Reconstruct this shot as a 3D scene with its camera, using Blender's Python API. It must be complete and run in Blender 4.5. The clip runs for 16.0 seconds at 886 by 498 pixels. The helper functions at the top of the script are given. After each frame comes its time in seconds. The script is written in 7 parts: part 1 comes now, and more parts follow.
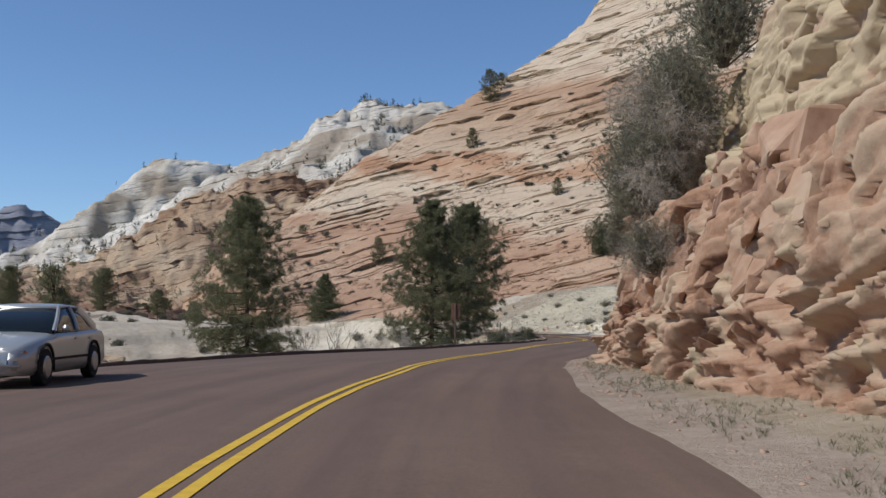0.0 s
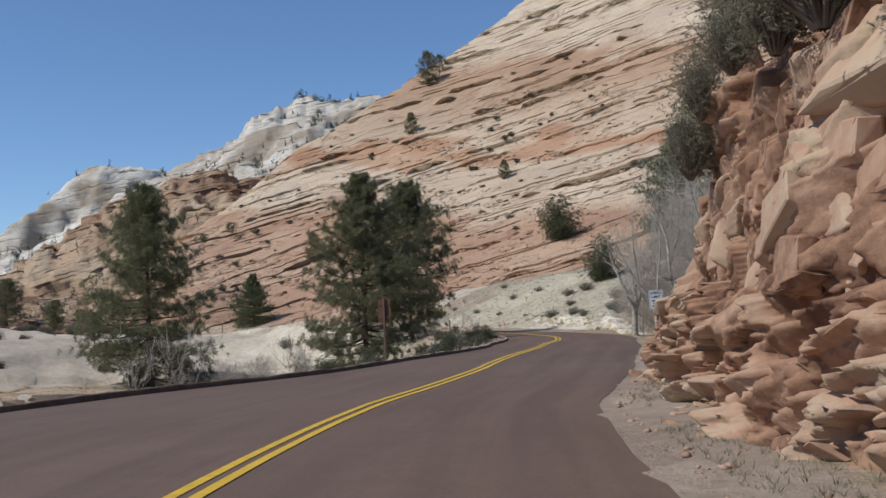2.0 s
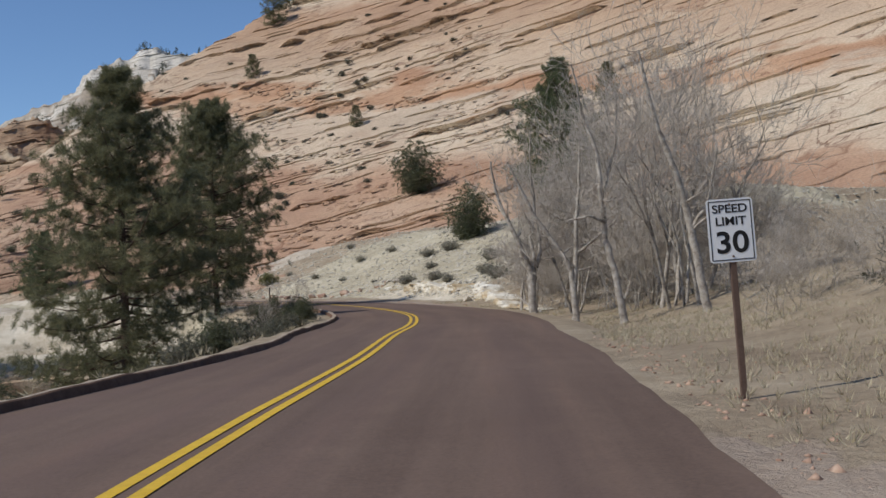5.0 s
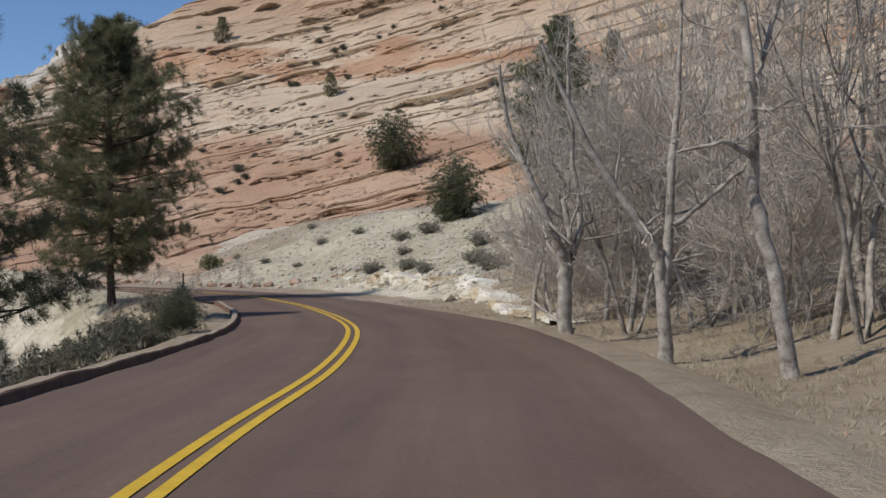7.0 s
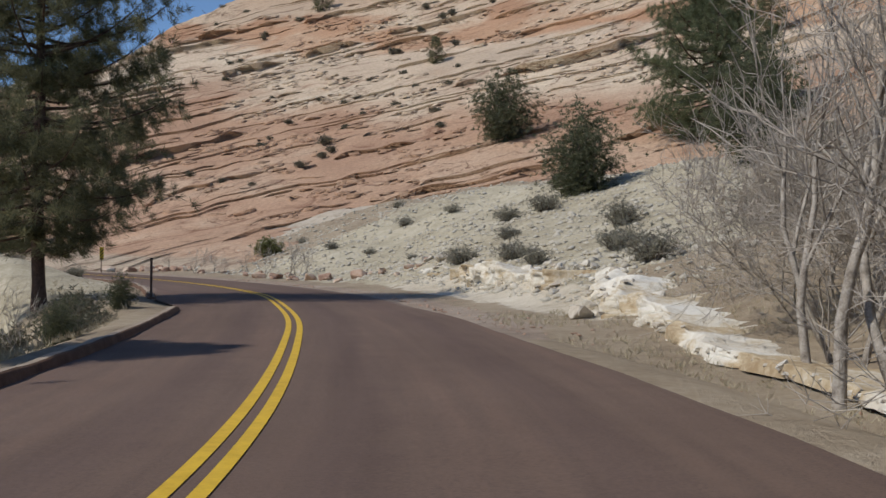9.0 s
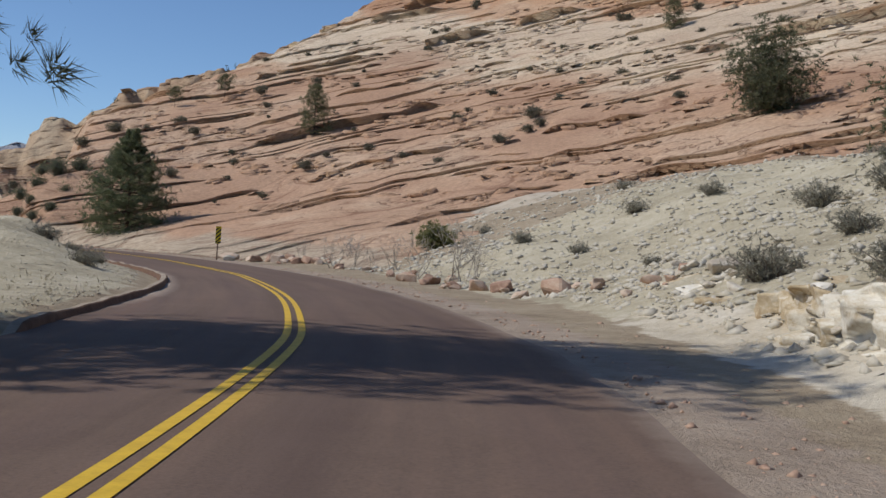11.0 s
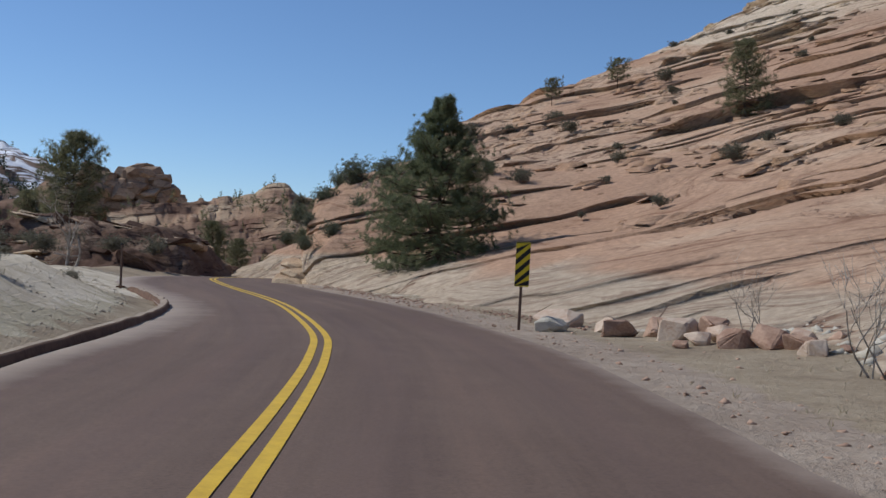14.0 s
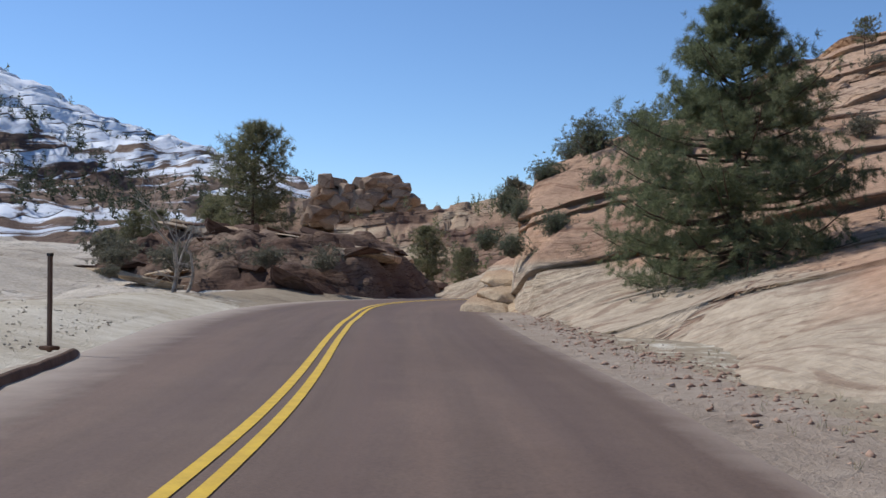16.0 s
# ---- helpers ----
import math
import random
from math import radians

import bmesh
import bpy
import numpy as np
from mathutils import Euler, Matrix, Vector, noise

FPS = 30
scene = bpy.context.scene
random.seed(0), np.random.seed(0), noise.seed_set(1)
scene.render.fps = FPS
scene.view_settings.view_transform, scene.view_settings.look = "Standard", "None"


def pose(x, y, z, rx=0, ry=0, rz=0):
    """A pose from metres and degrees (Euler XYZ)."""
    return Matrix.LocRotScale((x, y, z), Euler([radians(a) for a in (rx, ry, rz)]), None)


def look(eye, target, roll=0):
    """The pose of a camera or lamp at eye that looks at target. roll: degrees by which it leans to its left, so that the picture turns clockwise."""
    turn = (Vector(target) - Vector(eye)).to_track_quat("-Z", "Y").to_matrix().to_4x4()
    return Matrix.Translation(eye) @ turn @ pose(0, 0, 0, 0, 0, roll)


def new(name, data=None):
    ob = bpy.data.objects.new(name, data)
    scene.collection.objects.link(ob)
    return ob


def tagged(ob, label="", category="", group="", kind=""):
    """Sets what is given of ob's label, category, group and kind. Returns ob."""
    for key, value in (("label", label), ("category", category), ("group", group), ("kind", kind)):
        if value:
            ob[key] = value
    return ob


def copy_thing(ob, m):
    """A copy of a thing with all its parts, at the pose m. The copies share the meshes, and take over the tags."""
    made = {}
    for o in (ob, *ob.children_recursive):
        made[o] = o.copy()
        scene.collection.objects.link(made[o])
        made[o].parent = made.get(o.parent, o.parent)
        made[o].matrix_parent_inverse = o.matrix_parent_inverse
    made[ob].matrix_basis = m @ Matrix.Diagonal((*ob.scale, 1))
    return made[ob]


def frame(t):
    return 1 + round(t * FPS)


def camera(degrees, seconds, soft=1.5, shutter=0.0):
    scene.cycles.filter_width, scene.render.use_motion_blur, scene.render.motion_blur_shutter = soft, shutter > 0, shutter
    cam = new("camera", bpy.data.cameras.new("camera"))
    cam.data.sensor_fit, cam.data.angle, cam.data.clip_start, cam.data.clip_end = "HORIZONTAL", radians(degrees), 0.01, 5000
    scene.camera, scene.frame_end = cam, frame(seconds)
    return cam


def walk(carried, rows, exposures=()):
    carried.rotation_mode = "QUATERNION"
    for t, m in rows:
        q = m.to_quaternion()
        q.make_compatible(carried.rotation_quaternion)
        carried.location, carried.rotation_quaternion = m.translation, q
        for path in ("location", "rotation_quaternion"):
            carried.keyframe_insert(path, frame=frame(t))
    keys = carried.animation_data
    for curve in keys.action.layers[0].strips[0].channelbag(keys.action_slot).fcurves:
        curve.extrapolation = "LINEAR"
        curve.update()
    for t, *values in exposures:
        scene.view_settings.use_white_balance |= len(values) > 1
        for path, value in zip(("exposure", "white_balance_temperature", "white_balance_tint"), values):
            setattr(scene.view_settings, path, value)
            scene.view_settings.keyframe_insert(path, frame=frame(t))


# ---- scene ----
cam = camera(45.1, 16.0)
PATH = [
    (0, (1.825, 2.698, 1.686), (1.825, 4.694, 1.816), 0.3),
    (0.5, (2.064, 7.235, 1.781), (2.102, 9.229, 1.926), -0.6),
    (1, (2.309, 11.721, 1.857), (2.351, 13.716, 1.987), -1.9),
    (1.5, (2.526, 16.088, 1.834), (2.592, 18.083, 1.956), -2.5),
    (2, (2.777, 20.258, 1.831), (2.878, 22.251, 1.953), -2.4),
    (2.5, (3.072, 24.218, 1.86), (3.208, 26.211, 1.957), -2.2),
    (3, (3.623, 27.971, 1.876), (3.805, 29.961, 1.974), -2.7),
    (3.5, (4.138, 31.778, 1.786), (4.403, 33.758, 1.887), -2.9),
    (4, (4.901, 36.007, 1.746), (5.188, 37.986, 1.791), -2.1),
    (4.2, (5.259, 37.674, 1.709), (5.565, 39.649, 1.77), -2.1),
    (6.3, (8.783, 55.272, 1.719), (9.191, 57.229, 1.743), -1.8),
    (6.5, (9.159, 57.114, 1.703), (9.559, 59.073, 1.741), -1.0),
    (7, (10.208, 62.094, 1.64), (10.603, 64.054, 1.667), -0.6),
    (7.5, (11.39, 67.143, 1.61), (11.75, 69.11, 1.64), -0.3),
    (8, (12.475, 72.343, 1.541), (12.796, 74.317, 1.566), -1.4),
    (8.2, (12.872, 74.394, 1.500), (13.166, 76.372, 1.509), -1.5),
    (10.3, (14.960, 96.794, 1.379), (14.956, 98.794, 1.398), 4.1),
    (10.5, (14.982, 99.165, 1.395), (14.915, 101.163, 1.423), 3.4),
    (11, (14.805, 105.665, 1.348), (14.587, 107.653, 1.348), 3.2),
    (11.5, (14.124, 111.996, 1.319), (13.780, 113.966, 1.321), 2.9),
    (12, (13.06, 118.143, 1.346), (12.614, 120.092, 1.38), 3.2),
    (12.5, (11.615, 124.04, 1.33), (11.044, 125.956, 1.378), 2.8),
    (13, (9.945, 130.039, 1.335), (9.257, 131.916, 1.393), 2.7),
    (13.5, (7.917, 135.598, 1.338), (7.083, 137.415, 1.377), 3.1),
    (14, (5.641, 140.85, 1.295), (4.69, 142.609, 1.329), 2.7),
    (14.5, (3.295, 145.77, 1.343), (2.208, 147.449, 1.337), 1.9),
    (15, (0.546, 150.496, 1.371), (-0.612, 152.126, 1.432), 1.9),
    (15.5, (-2.099, 154.586, 1.382), (-3.341, 156.153, 1.425), 2.4),
    (16, (-5.151, 158.759, 1.45), (-6.498, 160.237, 1.486), 1.0),
]
walk(cam, [(t, look(eye, target, roll)) for t, eye, target, roll in PATH],
     [(0, -0.05, 6350, 10), (2, -0.05, 6350, 10), (4, -0.1, 6450, 10), (8, -0.12, 6500, 10), (10.5, -0.27, 6500, 10), (11.0, -0.12, 6500, 10), (11.5, 0.0, 6500, 10), (12.5, -0.12, 6400, 10), (14, -0.2, 6250, 10), (15, -0.05, 6200, 10), (16, 0.08, 6200, 10)])

# ---- light ----
SUN_AZ, SUN_EL = 256.0, 46.5          # compass bearing of the sun, y is north
world = bpy.data.worlds.new("sky")
scene.world = world
world.use_nodes = True
wn, wl = world.node_tree.nodes, world.node_tree.links
sky = wn.new("ShaderNodeTexSky")
sky.sky_type = "NISHITA"
sky.sun_disc = False
sky.sun_elevation, sky.sun_rotation = radians(SUN_EL), radians(SUN_AZ)
sky.altitude, sky.air_density, sky.dust_density, sky.ozone_density = 1700, 1.0, 0.0, 6.0
wn["Background"].inputs["Strength"].default_value = 0.12
wl.new(sky.outputs["Color"], wn["Background"].inputs["Color"])
sun = new("sun", bpy.data.lights.new("sun", "SUN"))
sun.data.energy, sun.data.angle, sun.data.color = 3.6, radians(0.53), (1.0, 0.968, 0.915)
sun.matrix_world = look((0, 0, 60), (math.sin(radians(SUN_AZ + 180)) * 60, math.cos(radians(SUN_AZ + 180)) * 60,
                                     60 - 60 * math.tan(radians(SUN_EL))))

# ---- arithmetic helpers ----
def rnd(ix, iy, seed):
    h = np.sin(ix * 127.1 + iy * 311.7 + seed * 74.7) * 43758.5453
    return h - np.floor(h)


def vnoise(x, y, seed=0):
    """Smooth value noise in -1..1."""
    ix, iy = np.floor(x), np.floor(y)
    fx, fy = x - ix, y - iy
    fx, fy = fx * fx * (3 - 2 * fx), fy * fy * (3 - 2 * fy)
    a, b = rnd(ix, iy, seed), rnd(ix + 1, iy, seed)
    c, d = rnd(ix, iy + 1, seed), rnd(ix + 1, iy + 1, seed)
    return 2 * ((a * (1 - fx) + b * fx) * (1 - fy) + (c * (1 - fx) + d * fx) * fy) - 1


def fbm(x, y, seed=0, octaves=4):
    out, amp, tot = 0, 1.0, 0.0
    for o in range(octaves):
        out = out + amp * vnoise(x * 2 ** o, y * 2 ** o, seed + 13 * o)
        tot, amp = tot + amp, amp * 0.5
    return out / tot


def step(a, b, x):
    t = np.clip((x - a) / (b - a), 0, 1)
    return t * t * (3 - 2 * t)


def soft_plus(x, k=1.0):
    return np.logaddexp(0, x / k) * k


def spline(pts, n=40):
    """Catmull-Rom through a few plan points."""
    p = np.array(pts, float)
    p = np.vstack([2 * p[0] - p[1], p, 2 * p[-1] - p[-2]])
    t = np.linspace(0, 1, n, endpoint=False)[:, None]
    out = []
    for i in range(1, len(p) - 2):
        a, b, c, d = p[i - 1:i + 3]
        out.append(0.5 * (2 * b + (c - a) * t + (2 * a - 5 * b + 4 * c - d) * t ** 2 + (3 * b - a - 3 * c + d) * t ** 3))
    return np.vstack(out + [p[-2:-1]])


def resample(p, gap):
    s = np.concatenate([[0], np.cumsum(np.hypot(*np.diff(p[:, :2], axis=0).T))])
    t = np.arange(0, s[-1], gap)
    return np.stack([np.interp(t, s, p[:, k]) for k in range(p.shape[1])], 1)


def sides(p):
    """Unit vectors to the right of a plan line."""
    d = np.gradient(p[:, :2], axis=0)
    d /= np.linalg.norm(d, axis=1)[:, None]
    return np.stack([d[:, 1], -d[:, 0]], 1)


# ---- mesh helpers ----
def raw_mesh(name, verts, faces, mat=None, smooth=False, cols=None):
    me = bpy.data.meshes.new(name)
    verts = np.asarray(verts, np.float32)
    if isinstance(faces, np.ndarray):
        k = faces.shape[1]
        me.vertices.add(len(verts))
        me.vertices.foreach_set("co", verts.ravel())
        me.loops.add(faces.size)
        me.loops.foreach_set("vertex_index", faces.astype(np.int32).ravel())
        me.polygons.add(len(faces))
        me.polygons.foreach_set("loop_start", np.arange(0, faces.size, k, dtype=np.int32))
        me.polygons.foreach_set("loop_total", np.full(len(faces), k, np.int32))
        me.update(calc_edges=True)
    else:
        me.from_pydata([tuple(v) for v in verts], [], faces)
    for key, val in (cols or {}).items():
        at = me.attributes.new(key, "FLOAT", "POINT")
        at.data.foreach_set("value", np.asarray(val, np.float32).ravel())
    if smooth:
        me.polygons.foreach_set("use_smooth", np.ones(len(me.polygons), bool))
    if mat:
        me.materials.append(mat)
    return me


def put(name, me, parent=None, m=None, label="", category="", group="", kind=""):
    ob = new(name, me)
    if parent:
        ob.parent = parent
    if m is not None:
        ob.matrix_basis = m
    return tagged(ob, label, category, group, kind)


def thing(name, m, label, category, group=""):
    return put(name, None, None, m, label, category, group)


def part(name, bm, material, parent, label="", smooth=False):
    """Links a bmesh as one mesh object under a thing or a part."""
    me = bpy.data.meshes.new(name)
    bm.to_mesh(me)
    bm.free()
    me.materials.append(material)
    if smooth:
        me.polygons.foreach_set("use_smooth", np.ones(len(me.polygons), bool))
    return put(name, me, parent, label=label)


def grid_faces(nu, nv):
    i = np.arange(nu * nv).reshape(nu, nv)
    return np.stack([i[:-1, :-1], i[1:, :-1], i[1:, 1:], i[:-1, 1:]], -1).reshape(-1, 4)


# ---- materials ----
def mat_new(name):
    m = bpy.data.materials.new(name)
    m.use_nodes = True
    return m, m.node_tree.nodes, m.node_tree.links, m.node_tree.nodes["Principled BSDF"]


def ramp_node(nodes, stops):
    r = nodes.new("ShaderNodeValToRGB")
    e = r.color_ramp.elements
    while len(e) < len(stops):
        e.new(0.5)
    for el, (p, c) in zip(e, stops):
        el.position, el.color = p, (*c, 1) if len(c) == 3 else c
    return r


def noise_node(nodes, links, vec, scale, detail=6, rough=0.6, distort=0.0):
    n = nodes.new("ShaderNodeTexNoise")
    n.inputs["Scale"].default_value, n.inputs["Detail"].default_value = scale, detail
    n.inputs["Roughness"].default_value, n.inputs["Distortion"].default_value = rough, distort
    if vec:
        links.new(vec, n.inputs["Vector"])
    return n


def mixer(nodes, links, fac, a, b, blend="MIX"):
    m = nodes.new("ShaderNodeMix")
    m.data_type, m.blend_type = "RGBA", blend
    for sock, v in ((m.inputs["Factor"], fac), (m.inputs["A"], a), (m.inputs["B"], b)):
        if hasattr(v, "is_output"):
            links.new(v, sock)
        else:
            sock.default_value = v if not isinstance(v, tuple) else (*v, 1)
    return m.outputs["Result"]


def math_node(nodes, links, op, a, b=0.0):
    m = nodes.new("ShaderNodeMath")
    m.operation = op
    for sock, v in ((m.inputs[0], a), (m.inputs[1], b)):
        if hasattr(v, "is_output"):
            links.new(v, sock)
        else:
            sock.default_value = v
    return m.outputs[0]


def bump_node(nodes, links, height, strength, dist, bsdf, base=None):
    b = nodes.new("ShaderNodeBump")
    b.inputs["Strength"].default_value, b.inputs["Distance"].default_value = strength, dist
    links.new(height, b.inputs["Height"])
    if base:
        links.new(base, b.inputs["Normal"])
    links.new(b.outputs["Normal"], bsdf.inputs["Normal"])
    return b.outputs["Normal"]


def simple(name, stops, scale=4.0, rough=0.85, bump=0.3, dist=0.02, metallic=0.0, detail=6, spec=0.3, per_object=0.0):
    """Noise-varied material: colour stops over a two-scale noise, with relief."""
    m, n, l, b = mat_new(name)
    tc = n.new("ShaderNodeTexCoord")
    n1 = noise_node(n, l, tc.outputs["Object"], scale, detail)
    n2 = noise_node(n, l, tc.outputs["Object"], scale * 7.3, 4)
    mixed = math_node(n, l, "ADD", math_node(n, l, "MULTIPLY", n1.outputs["Fac"], 0.7), math_node(n, l, "MULTIPLY", n2.outputs["Fac"], 0.3))
    if per_object:
        oi = n.new("ShaderNodeObjectInfo")
        sh = math_node(n, l, "MULTIPLY", math_node(n, l, "SUBTRACT", oi.outputs["Random"], 0.5), per_object)
        mixed = math_node(n, l, "ADD", mixed, sh)
    r = ramp_node(n, stops)
    l.new(mixed, r.inputs["Fac"])
    l.new(r.outputs["Color"], b.inputs["Base Color"])
    b.inputs["Roughness"].default_value, b.inputs["Metallic"].default_value = rough, metallic
    b.inputs["Specular IOR Level"].default_value = spec
    if bump:
        bump_node(n, l, mixed, bump, dist, b)
    return m


def leafy(name, dark, light, trans=0.25):
    """Foliage: every clump its own tone, some light passes through."""
    m, n, l, b = mat_new(name)
    g = n.new("ShaderNodeNewGeometry")
    tc = n.new("ShaderNodeTexCoord")
    big = noise_node(n, l, tc.outputs["Object"], 0.5, 3)
    f = math_node(n, l, "ADD", math_node(n, l, "MULTIPLY", g.outputs["Random Per Island"], 0.6), math_node(n, l, "MULTIPLY", big.outputs["Fac"], 0.5))
    r = ramp_node(n, [(0.2, dark), (0.85, light)])
    l.new(f, r.inputs["Fac"])
    l.new(r.outputs["Color"], b.inputs["Base Color"])
    b.inputs["Roughness"].default_value, b.inputs["Specular IOR Level"].default_value = 0.6, 0.25
    t = n.new("ShaderNodeBsdfTranslucent")
    l.new(r.outputs["Color"], t.inputs["Color"])
    mx = n.new("ShaderNodeMixShader")
    mx.inputs[0].default_value = trans
    l.new(b.outputs[0], mx.inputs[1])
    l.new(t.outputs[0], mx.inputs[2])
    l.new(mx.outputs[0], n["Material Output"].inputs["Surface"])
    return m


def slickrock_material(name, tones, tilt=0.25, spacing=1.0, dark=(0.16, 0.07, 0.04), snow=0.0, foot=False, rise=None, lined=0.82):
    """Cross-bedded sandstone: colour bands and thin bed lines that follow tilted beds, darkened partly to put small
    ledges' shade into colour, stains, fine relief.
    """
    m, n, l, b = mat_new(name)
    tc = n.new("ShaderNodeTexCoord")
    sep = n.new("ShaderNodeSeparateXYZ")
    l.new(tc.outputs["Object"], sep.inputs[0])
    warp = noise_node(n, l, tc.outputs["Object"], 0.035 / spacing, 3)
    bed = math_node(n, l, "SUBTRACT", sep.outputs["Z"], math_node(n, l, "MULTIPLY", sep.outputs["X"], tilt))
    bed = math_node(n, l, "ADD", bed, math_node(n, l, "MULTIPLY", warp.outputs["Fac"], 14.0 * spacing))
    cmb = n.new("ShaderNodeCombineXYZ")
    l.new(math_node(n, l, "MULTIPLY", sep.outputs["X"], 0.05), cmb.inputs[0])
    l.new(math_node(n, l, "MULTIPLY", sep.outputs["Y"], 0.05), cmb.inputs[1])
    l.new(bed, cmb.inputs[2])
    bands = noise_node(n, l, cmb.outputs[0], 0.11 / spacing, 3, 0.5)
    fine = noise_node(n, l, cmb.outputs[0], 2.2 / spacing, 8, 0.65, 0.3)
    blot = noise_node(n, l, tc.outputs["Object"], 0.06 / spacing, 5, 0.55)
    grain = noise_node(n, l, tc.outputs["Object"], 3.0 / spacing, 6, 0.7)
    f = math_node(n, l, "ADD", math_node(n, l, "MULTIPLY", bands.outputs["Fac"], 0.30), math_node(n, l, "MULTIPLY", blot.outputs["Fac"], 0.65))
    f = math_node(n, l, "ADD", math_node(n, l, "MULTIPLY", math_node(n, l, "SUBTRACT", f, 0.5), 1.45), 0.5)
    r = ramp_node(n, tones)
    l.new(f, r.inputs["Fac"])
    if foot:
        fa = n.new("ShaderNodeAttribute")
        fa.attribute_name = "foot"
        fk = math_node(n, l, "ADD", fa.outputs["Fac"], math_node(n, l, "MULTIPLY", math_node(n, l, "SUBTRACT", blot.outputs["Fac"], 0.5), 1.2))
        fr = ramp_node(n, [(0.4, (0, 0, 0)), (0.62, (1, 1, 1))])
        l.new(fk, fr.inputs["Fac"])
        # strata: pink below, a cream lens, a thin orange bed, paler rock above
        lev = math_node(n, l, "ADD", sep.outputs["Z"], math_node(n, l, "MULTIPLY", sep.outputs["X"], 0.12))
        lev = math_node(n, l, "ADD", lev, math_node(n, l, "MULTIPLY", math_node(n, l, "SUBTRACT", blot.outputs["Fac"], 0.5), 26.0))
        lev = math_node(n, l, "ADD", lev, math_node(n, l, "MULTIPLY", math_node(n, l, "SUBTRACT", fine.outputs["Fac"], 0.5), 5.0))
        sr_ = ramp_node(n, [(0.04, (0.475, 0.305, 0.205)), (0.20, (0.465, 0.295, 0.195)), (0.27, (0.66, 0.555, 0.415)), (0.35, (0.69, 0.59, 0.45)), (0.375, (0.50, 0.29, 0.17)), (0.41, (0.50, 0.30, 0.18)), (0.44, (0.64, 0.525, 0.385)), (0.62, (0.46, 0.32, 0.21)), (0.72, (0.46, 0.30, 0.195)), (0.80, (0.68, 0.58, 0.44))])
        l.new(math_node(n, l, "DIVIDE", lev, 100.0), sr_.inputs["Fac"])
        strat = mixer(n, l, 0.62, r.outputs["Color"], sr_.outputs["Color"])
        base_col = mixer(n, l, fr.outputs["Color"], strat, (0.47, 0.38, 0.28))
    else:
        base_col = r.outputs["Color"]
    # bed lines, with the shade of small ledges put into their dark colour
    lines = ramp_node(n, [(0.36, (1, 1, 1)), (0.44, (0, 0, 0))])
    l.new(fine.outputs["Fac"], lines.inputs["Fac"])
    col = mixer(n, l, math_node(n, l, "MULTIPLY", lines.outputs["Color"], lined), base_col, dark)
    if foot:
        # finer bed lines on the foot, toned dark for thin ledge shade
        thin = noise_node(n, l, cmb.outputs[0], 7.0 / spacing, 6, 0.6, 0.2)
        tl = ramp_node(n, [(0.40, (0.62, 0.62, 0.62)), (0.46, (0, 0, 0))])
        l.new(thin.outputs["Fac"], tl.inputs["Fac"])
        col = mixer(n, l, math_node(n, l, "MULTIPLY", tl.outputs["Color"], fr.outputs["Color"]), col, (0.25, 0.165, 0.115))
    # weathered cracks that cut across the beds
    cv = n.new("ShaderNodeCombineXYZ")
    l.new(math_node(n, l, "MULTIPLY", sep.outputs["X"], 0.16), cv.inputs[0])
    l.new(math_node(n, l, "MULTIPLY", sep.outputs["Y"], 0.16), cv.inputs[1])
    l.new(math_node(n, l, "ADD", math_node(n, l, "MULTIPLY", sep.outputs["Z"], 0.5), math_node(n, l, "MULTIPLY", sep.outputs["X"], -0.24)), cv.inputs[2])
    cn = noise_node(n, l, cv.outputs[0], 0.85 / spacing, 5, 0.6, 0.6)
    ck = ramp_node(n, [(0.0, (1, 1, 1)), (0.016, (0, 0, 0))])
    l.new(math_node(n, l, "ABSOLUTE", math_node(n, l, "SUBTRACT", cn.outputs["Fac"], 0.5)), ck.inputs["Fac"])
    cz = ramp_node(n, [(0.50, (0, 0, 0)), (0.58, (0.75, 0.75, 0.75))])
    l.new(blot.outputs["Fac"], cz.inputs["Fac"])
    crack = math_node(n, l, "MULTIPLY", ck.outputs["Color"], cz.outputs["Color"])
    col = mixer(n, l, crack, col, dark)
    gr = ramp_node(n, [(0.3, (0.70, 0.67, 0.64)), (0.7, (1.18, 1.17, 1.16))])
    l.new(grain.outputs["Fac"], gr.inputs["Fac"])
    col = mixer(n, l, 1.0, col, gr.outputs["Color"], "MULTIPLY")
    if snow:
        geo = n.new("ShaderNodeNewGeometry")
        nz = n.new("ShaderNodeSeparateXYZ")
        l.new(geo.outputs["Normal"], nz.inputs[0])
        sn = noise_node(n, l, cmb.outputs[0], 0.6 / spacing, 6, 0.7)
        sf = math_node(n, l, "ADD", math_node(n, l, "MULTIPLY", nz.outputs["Z"], 0.45), sn.outputs["Fac"])
        if rise:
            sf = math_node(n, l, "ADD", sf, math_node(n, l, "MULTIPLY", math_node(n, l, "SUBTRACT", sep.outputs["Z"], rise[0]), rise[1]))
        sr = ramp_node(n, [(snow, (0, 0, 0)), (snow + 0.05, (1, 1, 1))])
        l.new(sf, sr.inputs["Fac"])
        col = mixer(n, l, sr.outputs["Color"], col, (0.82, 0.84, 0.88))
    l.new(col, b.inputs["Base Color"])
    b.inputs["Roughness"].default_value, b.inputs["Specular IOR Level"].default_value = 0.92, 0.15
    h = math_node(n, l, "SUBTRACT", math_node(n, l, "ADD", fine.outputs["Fac"], math_node(n, l, "MULTIPLY", grain.outputs["Fac"], 0.35)), math_node(n, l, "MULTIPLY", crack, 0.5))
    bump_node(n, l, h, 0.8, 0.35 * spacing, b)
    return m


